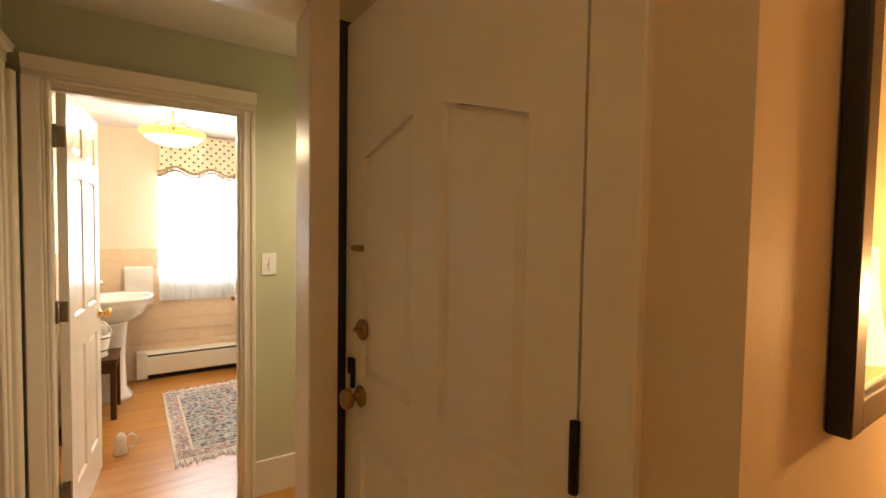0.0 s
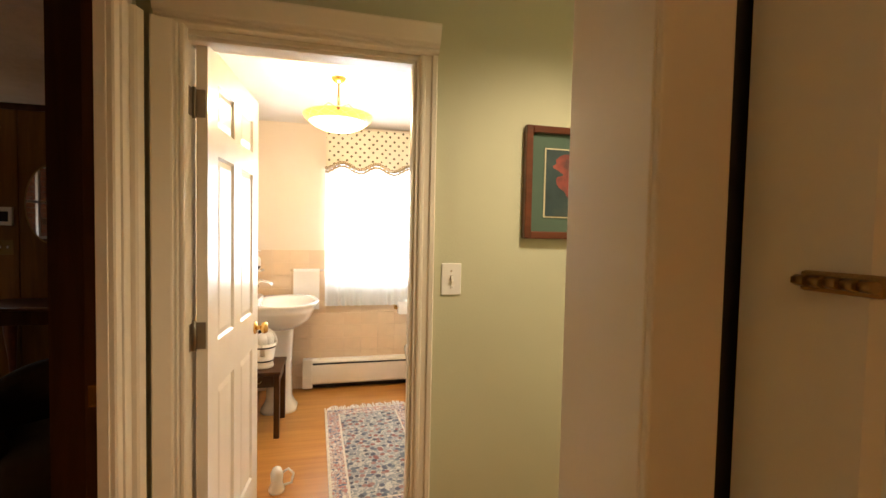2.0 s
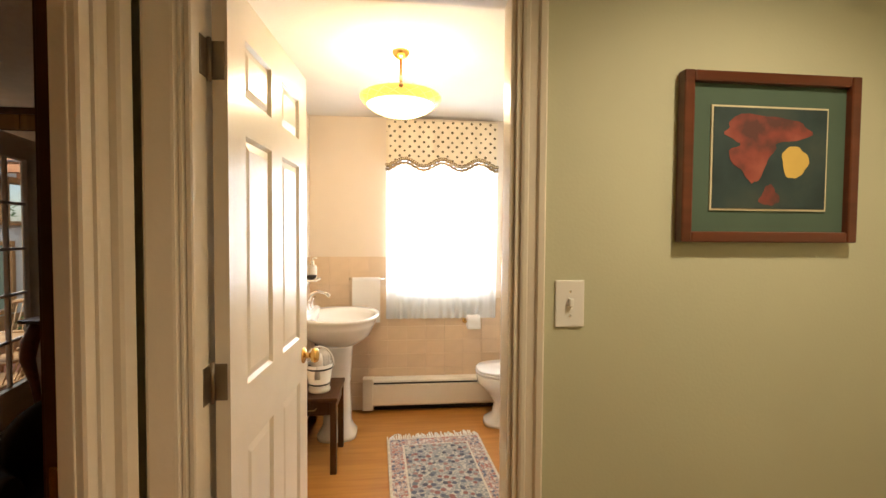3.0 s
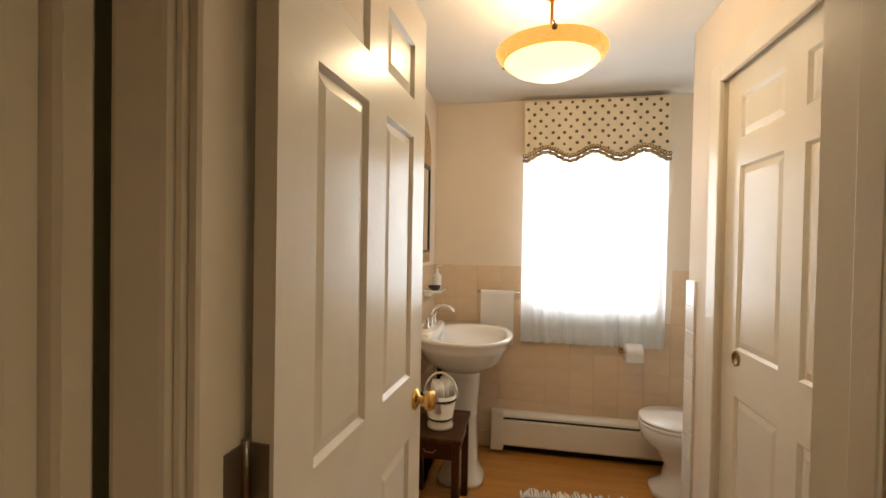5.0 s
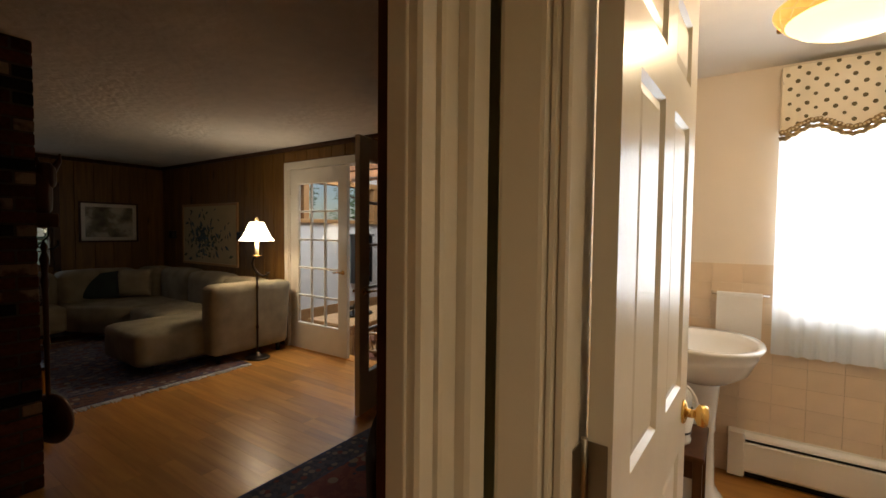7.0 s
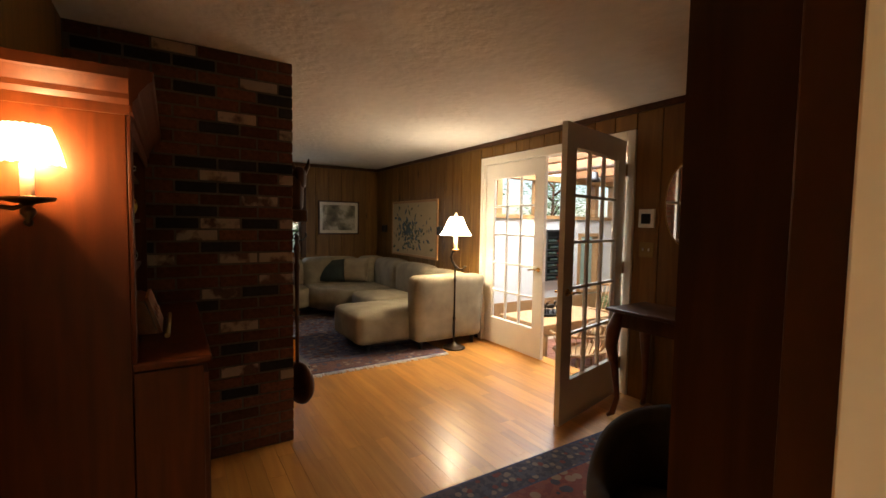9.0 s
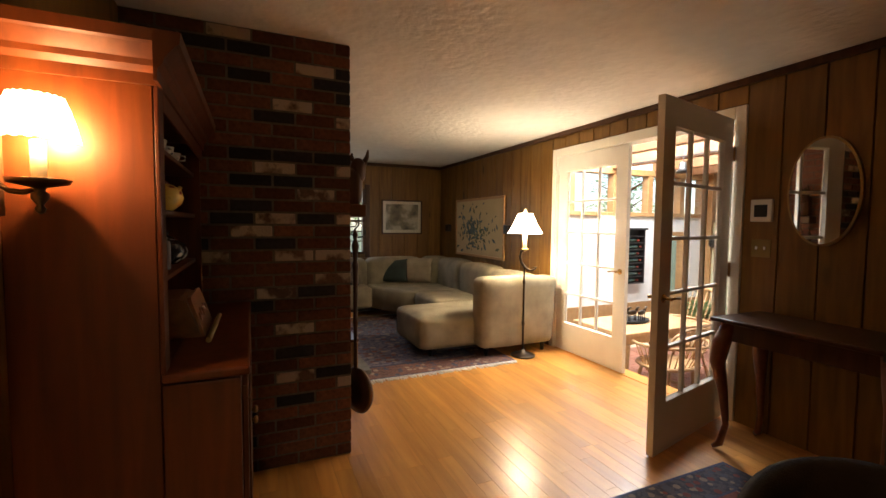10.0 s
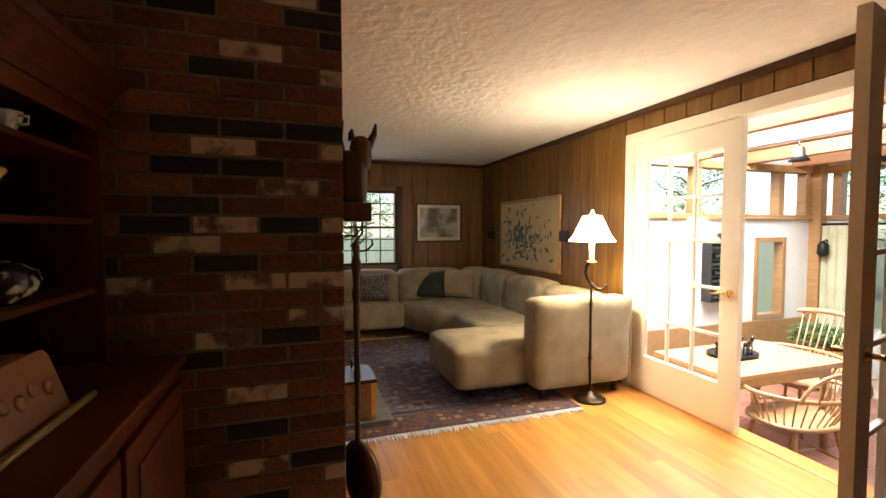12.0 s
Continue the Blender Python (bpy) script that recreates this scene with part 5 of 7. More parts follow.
part("cup", lathe(bmesh.new(), [(0.01, 1.09), (0.045, 1.11), (0.048, 1.118), (0.02, 1.12)], 20), BRASS, fl)
part("candle", lathe(bmesh.new(), [(0.02, 1.118), (0.02, 1.26)], 16), mat("candle_sleeve", (0.85, 0.76, 0.55), 0.5), fl)
part("shade", lathe(bmesh.new(), [(0.178, 1.275), (0.174, 1.28), (0.145, 1.32), (0.115, 1.38), (0.088, 1.44), (0.072, 1.475), (0.070, 1.475), (0.086, 1.44), (0.113, 1.38), (0.143, 1.32), (0.172, 1.28), (0.178, 1.275)], 32, capped=False), SHADE, fl, "lit white bell shade")
part("shade_ring", lathe(bmesh.new(), [(0.072, 1.475), (0.073, 1.478), (0.070, 1.48)], 32, capped=False), WHITECLOTH, fl)
# Finial glows by itself to show the lamp light falling on it.
part("finial", lathe(bmesh.new(), [(0.006, 1.47), (0.02, 1.485), (0.022, 1.495), (0.012, 1.51), (0.014, 1.52), (0, 1.53)], 14), mat("cream_finial_glow", (0.75, 0.58, 0.3), 0.4, emit=0.6, emit_colour=(1, 0.7, 0.35)), fl)

# pictures
SCROLL = blotches("painted_scroll", [(0.0, (0.52, 0.40, 0.22)), (0.52, (0.50, 0.38, 0.21)), (0.60, (0.20, 0.21, 0.13)), (0.72, (0.09, 0.12, 0.09))], 9, seed=1.7, detail=6)
SILK = mat("tan_silk", (0.52, 0.40, 0.22), 0.8, vary=0.06, scale=3)
TANFRAME = wood("honey_frame", (0.50, 0.28, 0.10), (0.40, 0.20, 0.07), 0.4, "x")
scroll = framed("flower_painting", 1.48, 0.87, 0.035, 0.025, TANFRAME, "wide painting of blue flowers on tan silk", "picture", None, 0.0, SILK)
scroll.matrix_basis = pose(-6.33, NORTH - 0.017, 1.315)
rnd = random.Random(11)
LEAFINK = [mat("ink_leaf", (0.10, 0.115, 0.065), 0.8, vary=0.4), mat("blue_blossom", (0.085, 0.12, 0.125), 0.8, vary=0.4)]
for which in (0, 1):
    bm = bmesh.new()
    for k in range(110):
        a, r = rnd.uniform(0, 2 * math.pi), abs(rnd.gauss(0, 0.24))
        cx, cz = -0.22 + 1.5 * r * math.cos(a), -0.06 + r * math.sin(a) * 1.1
        cx += 0.35 * rnd.random() * (1 if rnd.random() > 0.6 else 0)
        if abs(cx) < 0.66 and abs(cz) < 0.37:
            ang, le = rnd.uniform(0, 6.28), rnd.uniform(0.025, 0.065)
            q = [(cx + le * math.cos(ang), cz + le * math.sin(ang)), (cx + 0.4 * le * math.cos(ang + 1.57), cz + 0.4 * le * math.sin(ang + 1.57)), (cx - le * math.cos(ang), cz - le * math.sin(ang)), (cx - 0.4 * le * math.cos(ang + 1.57), cz - 0.4 * le * math.sin(ang + 1.57))]
            bm.faces.new([bm.verts.new((x, -0.0158 - 0.0004 * which - 0.000004 * k, z)) for x, z in q])
    part("painted_leaves" if which == 0 else "painted_blossoms", bm, LEAFINK[which], scroll)
PRINT = blotches("landscape_print", [(0.3, (0.05, 0.05, 0.04)), (0.48, (0.20, 0.19, 0.14)), (0.60, (0.50, 0.48, 0.40))], 5, seed=4.0)
MATWHITE = mat("white_mat_board", (0.66, 0.63, 0.55), 0.85, vary=0.03)
land = framed("landscape_print", 0.72, 0.575, 0.022, 0.025, DARKWOOD, "framed grey landscape print in a white mat", "picture", MATWHITE, 0.05, PRINT, glazed=True)
land.matrix_basis = pose(WEST + 0.018, 4.83, 1.475, 0, 0, 90)
for y0, x0 in ((5.545, -7.34), (5.545, -5.49)):
    spk = thing("wall_speaker", pose(x0, y0, 1.30), "small black wall speaker on the pine wall", "speaker")
    part("cabinet", box(-0.05, 0.05, -0.06, 0.008, -0.06, 0.06, 0.01), BLACK, spk)
    part("grille", box(-0.042, 0.042, -0.064, -0.058, -0.052, 0.052, 0.004), IRON, spk)

# west window
ww = thing("window_family", pose(0, 0, 0), "dark framed window with small panes in the pine wall", "window", kind="structure")
for y in (3.10, 4.155):
    part("stile", box(WEST - 0.08, WEST + 0.01, y, y + 0.035, 0.86, 1.93), DARKWOOD, ww)
for z in (0.86, 1.385, 1.895):
    part("rail", box(WEST - 0.08, WEST + 0.008, 3.135, 4.155, z, z + 0.035), DARKWOOD, ww)
for k in range(1, 5):
    part("muntin", box(WEST - 0.05, WEST - 0.03, 3.135 + 1.02 * k / 5 - 0.008, 3.135 + 1.02 * k / 5 + 0.008, 0.895, 1.895), DARKWOOD, ww)
for z in (1.07, 1.23, 1.59, 1.75):
    part("muntin", box(WEST - 0.051, WEST - 0.029, 3.135, 4.155, z - 0.007, z + 0.007), DARKWOOD, ww)
part("pane", box(WEST - 0.042, WEST - 0.038, 3.135, 4.155, 0.895, 1.895), GLASS, ww).visible_shadow = False
for y in (3.02, 4.19):
    part("casing", box(WEST + 0.012, WEST + 0.03, y, y + 0.08, 0.80, 2.0, 0.004), DARKWOOD, ww)

# rugs
RUGB = rug_material("family_rug_weave", [(0.075, 0.072, 0.115), (0.14, 0.125, 0.155), (0.05, 0.05, 0.09)], [(0.15, 0.06, 0.045), (0.26, 0.21, 0.18), (0.07, 0.07, 0.11), (0.11, 0.045, 0.04), (0.20, 0.17, 0.18)], None, 13)
RUGB2 = rug_material("family_rug_border", [(0.11, 0.045, 0.035), (0.15, 0.075, 0.055), (0.075, 0.03, 0.03)], [(0.05, 0.05, 0.08), (0.26, 0.19, 0.14), (0.14, 0.06, 0.045)], None, 17)
NAVY = mat("rug_navy_band", (0.045, 0.045, 0.08), 0.95, vary=0.3, scale=60, bump=0.4, bump_scale=300)
rug("persian_rug", pose(-5.55, 3.95, 0, 0, 0, 90), 1.86, 2.55, RUGB, [(0, NAVY), (0.02, RUGB2), (0.30, NAVY)], 0.33, "large blue and red patterned rug under the sofa")
RUGC2 = rug_material("runner_border", [(0.03, 0.03, 0.045), (0.06, 0.05, 0.06)], [(0.16, 0.12, 0.09), (0.12, 0.03, 0.025), (0.05, 0.05, 0.07)], None, 22)
RUGC = rug_material("runner_weave", [(0.14, 0.035, 0.03), (0.18, 0.05, 0.035)], [(0.04, 0.04, 0.06), (0.22, 0.15, 0.10), (0.16, 0.05, 0.04)], None, 14)
rug("persian_rug", pose(-1.62, 4.06, 0), 1.22, 1.78, RUGC, [(0, NAVY), (0.02, RUGC2), (0.20, NAVY)], 0.215, "dark red and navy patterned rug by the doorway", fringe=False)

# cherry cabinet
cab = thing("hutch_cabinet", pose(0, 0, 0), "cherry hutch with open shelves built beside the chimney", "cabinet")
CX0, CX1 = -3.18, -2.05
part("side_panel", box(CX1 - 0.025, CX1, SOUTH, 2.25, 0, 1.745, 0.003), CHERRY, cab)
part("side_panel", box(CX0, CX0 + 0.022, SOUTH, 2.25, 0.935, 1.745, 0.003), CHERRY, cab)
part("back_panel", box(CX0 + 0.022, CX1 - 0.025, SOUTH, SOUTH + 0.012, 0.935, 1.745), DARKWOOD, cab)
for z in (1.18, 1.40, 1.60):
    part("shelf", box(CX0 + 0.022, CX1 - 0.025, SOUTH + 0.012, 2.225, z - 0.018, z, 0.003), CHERRY, cab)
part("face_frame", bx(bx(bmesh.new(), CX1 - 0.07, CX1 - 0.001, 2.25, 2.262, 0.935, 1.745, 0.003), CX0, CX1 - 0.07, 2.25, 2.262, 1.67, 1.745, 0.003), CHERRY, cab)
crown = [(0, 1.720), (0.008, 1.720), (0.010, 1.750), (0.022, 1.765), (0.026, 1.780), (0.052, 1.812), (0.060, 1.817), (0.063, 1.847), (0, 1.847)]
part("crown_moulding", extrude_outline(bmesh.new(), [(2.262 + a, b) for a, b in crown], CX1 + 0.062 - CX0, "x", CX0), CHERRY, cab)
part("crown_moulding", extrude_outline(bmesh.new(), [(CX1 + a, b) for a, b in crown], 0.331, "y", SOUTH + 0.003), CHERRY, cab)
part("top_board", box(CX0, CX1, SOUTH, 2.262, 1.745, 1.846), CHERRY, cab)
part("counter", box(CX0, CX1 - 0.026, SOUTH, 2.25, 0.905, 0.935), CHERRY, cab)
part("counter_lip", box(CX0, CX1 + 0.012, 2.252, 2.475, 0.912, 0.940, 0.008), CHERRY, cab)
part("lower_side", box(CX1 - 0.03, CX1, 2.252, 2.45, 0, 0.905, 0.003), CHERRY, cab)
part("lower_front", box(CX0, CX1 - 0.03, 2.42, 2.45, 0.08, 0.905, 0.003), CHERRY, cab)
for k in range(2):
    x = CX0 + 0.04 + 0.53 * k
    d = part("door", bx(bx(bmesh.new(), x, x + 0.5, 2.45, 2.468, 0.12, 0.86, 0.004), x + 0.07, x + 0.43, 2.468, 2.474, 0.19, 0.79, 0.003), CHERRY, cab)
    part("handle", lathe(bmesh.new(), [(0.008, 0), (0.008, 0.012), (0.016, 0.018), (0.014, 0.028), (0, 0.031)], 14, Matrix.Translation((x + (0.46 if k == 0 else 0.04), 2.468, 0.55)) @ Matrix.Rotation(radians(-90), 4, "X")), OLDBRASS, d)

CERWHITE = blotches("painted_china", [(0.4, (0.62, 0.60, 0.55)), (0.58, (0.60, 0.58, 0.52)), (0.66, (0.10, 0.13, 0.25))], 30, 0.15)
CERYEL = blotches("yellow_china", [(0.4, (0.62, 0.40, 0.07)), (0.6, (0.66, 0.46, 0.10)), (0.68, (0.25, 0.06, 0.03))], 22, 0.15)
CERBLUE = blotches("blue_china", [(0.42, (0.30, 0.34, 0.42)), (0.55, (0.10, 0.14, 0.26)), (0.7, (0.45, 0.45, 0.45))], 26, 0.15)
CERBLACK = blotches("black_china", [(0.5, (0.015, 0.015, 0.02)), (0.6, (0.02, 0.02, 0.03)), (0.66, (0.45, 0.42, 0.36))], 22, 0.1)


def teapot(m, material, label, k=1.0, lid=None):
    ob = thing("teapot", m, label, "teapot", "teapots on the hutch shelves")
    part("body", lathe(bmesh.new(), [(r * k, z * k) for r, z in ((0.045, 0), (0.05, 0.004), (0.078, 0.03), (0.085, 0.055), (0.078, 0.085), (0.05, 0.105), (0.038, 0.108))], 24), material, ob)
    part("lid", lathe(bmesh.new(), [(r * k, z * k) for r, z in ((0.04, 0.108), (0.036, 0.118), (0.015, 0.125), (0.008, 0.13), (0.013, 0.138), (0.01, 0.146), (0, 0.148))], 18), lid or material, ob)
    part("spout", tube(bmesh.new(), [(0.07 * k, 0, 0.04 * k), (0.105 * k, 0, 0.06 * k), (0.12 * k, 0, 0.09 * k), (0.135 * k, 0, 0.105 * k)], [0.018 * k, 0.014 * k, 0.010 * k, 0.009 * k], 10), material, ob)
    part("handle", tube(bmesh.new(), [(-0.07 * k, 0, 0.085 * k), (-0.115 * k, 0, 0.085 * k), (-0.125 * k, 0, 0.055 * k), (-0.105 * k, 0, 0.03 * k), (-0.072 * k, 0, 0.03 * k)], 0.007 * k, 8), material, ob)
    return ob


REDLID = mat("red_glaze", (0.16, 0.03, 0.015), 0.15, vary=0.3)
teapot(pose(-2.62, 2.165, 1.401, 0, 0, 155), CERYEL, "yellow painted teapot with a red lid on the hutch", 0.95, REDLID)
teapot(pose(-2.83, 2.15, 1.181, 0, 0, -15), CERBLACK, "black glazed teapot with a pale motif on the hutch", 0.95)
sq = thing("square_teapot", pose(-2.58, 2.15, 1.181, 0, 0, 12), "blue and white square teapot with a cane handle", "teapot", "teapots on the hutch shelves")
part("body", box(-0.055, 0.055, -0.05, 0.05, 0, 0.11, 0.008), CERBLUE, sq)
part("lid", box(-0.045, 0.045, -0.04, 0.04, 0.11, 0.125, 0.005), CERWHITE, sq)
part("handle", tube(bmesh.new(), [(0.055 * math.cos(a) * 1.1, 0, 0.115 + 0.085 * math.sin(a)) for a in [math.pi * k / 12 for k in range(13)]], 0.005, 8), TANFRAME, sq, "bent cane handle")
part("spout", tube(bmesh.new(), [(0.05, 0, 0.05), (0.085, 0, 0.075), (0.095, 0, 0.1)], [0.014, 0.010, 0.008], 8), CERBLUE, sq)
ja = thing("china_jar", pose(-2.42, 2.14, 1.181), "blue china jar with a yellow lid on the hutch", "jar")
part("body", box(-0.04, 0.04, -0.04, 0.04, 0, 0.10, 0.01), CERBLUE, ja)
part("lid", lathe(bmesh.new(), [(0.045, 0.10), (0.045, 0.108), (0.02, 0.13), (0, 0.132)], 4), YELLOW, ja)


def cup(m, label, material=CERWHITE):
    ob = thing("teacup", m, label, "cup", "cups on the hutch shelf")
    part("bowl", lathe(bmesh.new(), [(0.02, 0), (0.022, 0.004), (0.034, 0.03), (0.038, 0.05), (0.035, 0.05), (0.03, 0.03), (0.018, 0.008)], 20), material, ob)
    part("handle", tube(bmesh.new(), [(0.035, 0, 0.04), (0.055, 0, 0.038), (0.055, 0, 0.02), (0.032, 0, 0.018)], 0.004, 7), material, ob)


for k, x in enumerate((-2.50, -2.66, -2.83)):
    cup(pose(x, 2.175, 1.601, 0, 0, 40 * k), "small white painted teacup on the top shelf")

bb = thing("slant_box", pose(-2.59, 2.30, 0.9405), "carved wooden slant-front box on the hutch counter", "box")
BOXWOOD = wood("carved_box_wood", (0.27, 0.105, 0.030), (0.16, 0.060, 0.018), 0.4, "x")
part("body", extrude_outline(bmesh.new(), [(-0.16, 0.0), (0.012, 0.0), (-0.034, 0.132), (-0.06, 0.142), (-0.16, 0.142)], 0.28, "x", -0.14), BOXWOOD, bb)
bm = bmesh.new()
face = [(-0.152, 0.0), (0.152, 0.0), (0.152, 0.125)] + [(0.127 + 0.025 * math.cos(a), 0.125 + 0.025 * math.sin(a)) for a in [math.pi * k / 12 for k in range(1, 7)]] + [(-0.127 + 0.025 * math.cos(a), 0.125 + 0.025 * math.sin(a)) for a in [math.pi * k / 12 for k in range(6, 12)]] + [(-0.152, 0.125)]
extrude_outline(bm, face, 0.012, "y", 0.0, Matrix.Translation((0, 0.014, 0.002)) @ Matrix.Rotation(radians(18), 4, "X"))
part("lid", bm, BOXWOOD, bb, "slanted lid with rounded corners")
bm = bmesh.new()
for k in range(5):
    x = -0.10 + 0.05 * k
    lathe(bm, [(0.017, 0), (0.017, 0.003), (0.010, 0.005), (0.0, 0.0055)], 12, Matrix.Translation((0, 0.026, 0.002)) @ Matrix.Rotation(radians(18), 4, "X") @ Matrix.Translation((x, 0, 0.07 + 0.012 * (k % 2))) @ Matrix.Rotation(radians(-90), 4, "X"))
part("carving", bm, BOXWOOD, bb, "carved rosettes")
part("lip", tube(bmesh.new(), [(-0.21, 0.048, 0.010), (0.0, 0.046, 0.0105), (0.235, 0.042, 0.010)], 0.010, 8), mat("worn_brass_lip", (0.22, 0.16, 0.06), 0.5, 0.4, vary=0.3), bb, "worn brass lip rod")

# sconce
sc = thing("wall_sconce", pose(-1.972, SOUTH + 0.015, 0), "bronze candle sconce with a lit pleated shade", "sconce")
part("plate", extrude_outline(bmesh.new(), [(-0.034, 1.37), (0.034, 1.37), (0.034, 1.70)] + [(0.034 * math.cos(a), 1.70 + 0.03 * math.sin(a)) for a in [math.pi * k / 8 for k in range(1, 8)]] + [(-0.034, 1.70)], 0.014, "y", 0.0), DARKWOOD, sc)
part("arm", tube(bmesh.new(), [(0, 0.012, 1.445), (0, 0.035, 1.428), (0, 0.06, 1.425), (0, 0.078, 1.432), (0, 0.09, 1.442)], 0.006, 8), BRONZE, sc)
part("drip_cup", lathe(bmesh.new(), [(0.0, 1.375), (0.008, 1.380), (0.011, 1.388), (0.006, 1.396), (0.017, 1.412), (0.017, 1.422), (0.009, 1.430), (0.014, 1.437), (0.056, 1.446), (0.060, 1.456), (0.057, 1.457), (0.016, 1.448)], 24, Matrix.Translation((0, 0.09, 0))), BRONZE, sc)
part("candle", lathe(bmesh.new(), [(0.015, 1.448), (0.015, 1.545), (0.006, 1.548)], 16, Matrix.Translation((0, 0.09, 0))), mat("ivory_sleeve", (0.85, 0.74, 0.5), 0.5), sc)
# Half ring instead of a whole shade: blocks the bulb towards the room.
bm = bmesh.new()
turns = [(1 + 0.035 * (k % 2), math.radians(-78 + 176 * k / 44)) for k in range(45)]
rows = [[bm.verts.new((f * r * math.cos(a), 0.09 + f * r * math.sin(a), z + drop * math.sin(10.5 * a) ** 2)) for r, a in turns] for f, z, drop in ((0.079, 1.545, -0.004), (0.070, 1.585, 0), (0.060, 1.62, 0), (0.050, 1.645, 0.003))]
for a, b in zip(rows, rows[1:]):
    for k in range(44):
        bm.faces.new((a[k], a[k + 1], b[k + 1], b[k]))
part("shade", bm, mat("pleated_shade", (0.9, 0.75, 0.5), 0.8, emit=4.0, emit_colour=(1.0, 0.80, 0.52)), sc, "lit pleated shade, wall side left open to keep light off the room")
part("shade_clip", tube(bmesh.new(), [(0.0, 0.09, 1.548), (0.03, 0.105, 1.60), (0.052, 0.115, 1.625)], 0.0015, 5), BRASS, sc)

# chimney side: hearth, tools, box
he = structure("hearth", box(-5.55, -4.42, 3.01, 3.45, 0.001, 0.05, 0.006), mat("slate", (0.13, 0.125, 0.115), 0.7, vary=0.25, scale=10, bump=0.3), "grey slate hearth slab", "hearth")
pn = thing("bed_warmer", pose(-3.36, 3.075, 0), "long-handled copper bed warmer hung on the brick", "bed warmer")
part("handle", lathe(bmesh.new(), [(0.006, 0.42), (0.012, 0.45), (0.012, 0.70), (0.017, 0.74), (0.013, 0.78), (0.015, 1.05), (0.020, 1.10), (0.013, 1.13), (0.017, 1.18), (0.024, 1.22), (0.012, 1.26), (0.018, 1.29), (0.006, 1.32)], 14), DARKWOOD, pn)
part("pan", lathe(bmesh.new(), [(0, -0.034), (0.085, -0.034), (0.138, -0.022), (0.148, 0.0), (0.138, 0.018), (0.07, 0.032), (0, 0.034)], 28, Matrix.Translation((0, 0.012, 0.30)) @ Matrix.Rotation(radians(22), 4, "Z") @ Matrix.Rotation(radians(90), 4, "X")), mat("dark_copper", (0.09, 0.045, 0.025), 0.4, 0.8, vary=0.3), pn)
part("hook", tube(bmesh.new(), [(0, -0.065, 1.34), (0, 0.0, 1.34), (0, 0.01, 1.36), (0, 0.0, 1.37)], 0.004, 6), IRON, pn)
cv = thing("carved_figure", pose(-3.42, 3.01, 0), "dark carved horned animal head on a wall bracket", "wall ornament")
bm = soft_box(bmesh.new(), -0.05, 0.05, 0.0, 0.115, 1.47, 1.70, 0.035, 0.008, 8)
soft_box(bm, -0.042, 0.042, 0.055, 0.135, 1.62, 1.765, 0.03, 0.008, 8)
tube(bm, [(0, 0.015, 1.68), (0, 0.0, 1.76), (0, 0.012, 1.80), (0, 0.022, 1.835)], [0.022, 0.018, 0.012, 0.004], 8)
tube(bm, [(0, 0.11, 1.70), (0, 0.135, 1.745), (0, 0.155, 1.785), (0, 0.162, 1.83)], [0.026, 0.020, 0.014, 0.005], 8)
tube(bm, [(0, 0.06, 1.75), (0, 0.055, 1.785), (0, 0.06, 1.80)], [0.02, 0.012, 0.005], 8)
part("figure", bm, DARKWOOD, cv)
part("shelf", box(-0.09, 0.09, 0, 0.13, 1.40, 1.48, 0.008), DARKWOOD, cv)
part("hook", tube(bmesh.new(), [(0, 0.10, 1.40), (0, 0.10, 1.35), (0, 0.075, 1.32), (0, 0.05, 1.295), (0, 0.075, 1.27), (0, 0.12, 1.275), (0, 0.145, 1.30), (0, 0.14, 1.325)], 0.005, 8), IRON, cv)
wb = thing("kindling_box", pose(-4.62, 3.20, 0.051), "brass-bound wooden kindling box on the hearth", "box")
part("body", box(-0.17, 0.17, -0.13, 0.13, 0, 0.26, 0.006), wood("kindling_wood", (0.28, 0.15, 0.05), (0.16, 0.08, 0.03), 0.4, "x"), wb)
part("lid", box(-0.18, 0.18, -0.14, 0.14, 0.26, 0.285, 0.006), DARKWOOD, wb)
part("handle", tube(bmesh.new(), [(-0.12, 0, 0.285), (-0.12, 0, 0.36), (0.12, 0, 0.36), (0.12, 0, 0.285)], 0.008, 8), DARKWOOD, wb)
for x in (-0.172, 0.160):
    part("corner_strap", box(x, x + 0.012, 0.10, 0.133, 0.0, 0.26), BRASS, wb)

# dark side of the room
om = thing("oval_mirror", pose(-2.10, NORTH - 0.017, 1.57), "oval mirror in a thin frame on the pine wall", "mirror")
bm = bmesh.new()
extrude_outline(bm, [(0.185 * math.cos(a), 0.32 * math.sin(a)) for a in [2 * math.pi * k / 40 for k in range(40)]], 0.02, "y", -0.02)
part("frame", bm, OLDBRASS, om)
bm = bmesh.new()
extrude_outline(bm, [(0.172 * math.cos(a), 0.307 * math.sin(a)) for a in [2 * math.pi * k / 40 for k in range(40)]], 0.004, "y", -0.0235)
part("mirror_glass", bm, MIRROR, om)
th = thing("thermostat", pose(-2.43, NORTH - 0.017, 1.47), "white framed thermostat on the pine wall", "thermostat")
part("case", box(-0.065, 0.065, -0.025, 0.0, -0.075, 0.07, 0.005), MATWHITE, th)
part("window", box(-0.04, 0.04, -0.028, -0.024, -0.045, 0.035, 0.003), IRON, th)
s2 = thing("light_switch", pose(-2.43, NORTH - 0.017, 1.22), "brass double switch plate on the pine wall", "switch")
part("plate", box(-0.06, 0.06, -0.006, 0, -0.058, 0.058, 0.003), mat("dim_brass", (0.25, 0.17, 0.06), 0.4, 0.9), s2)
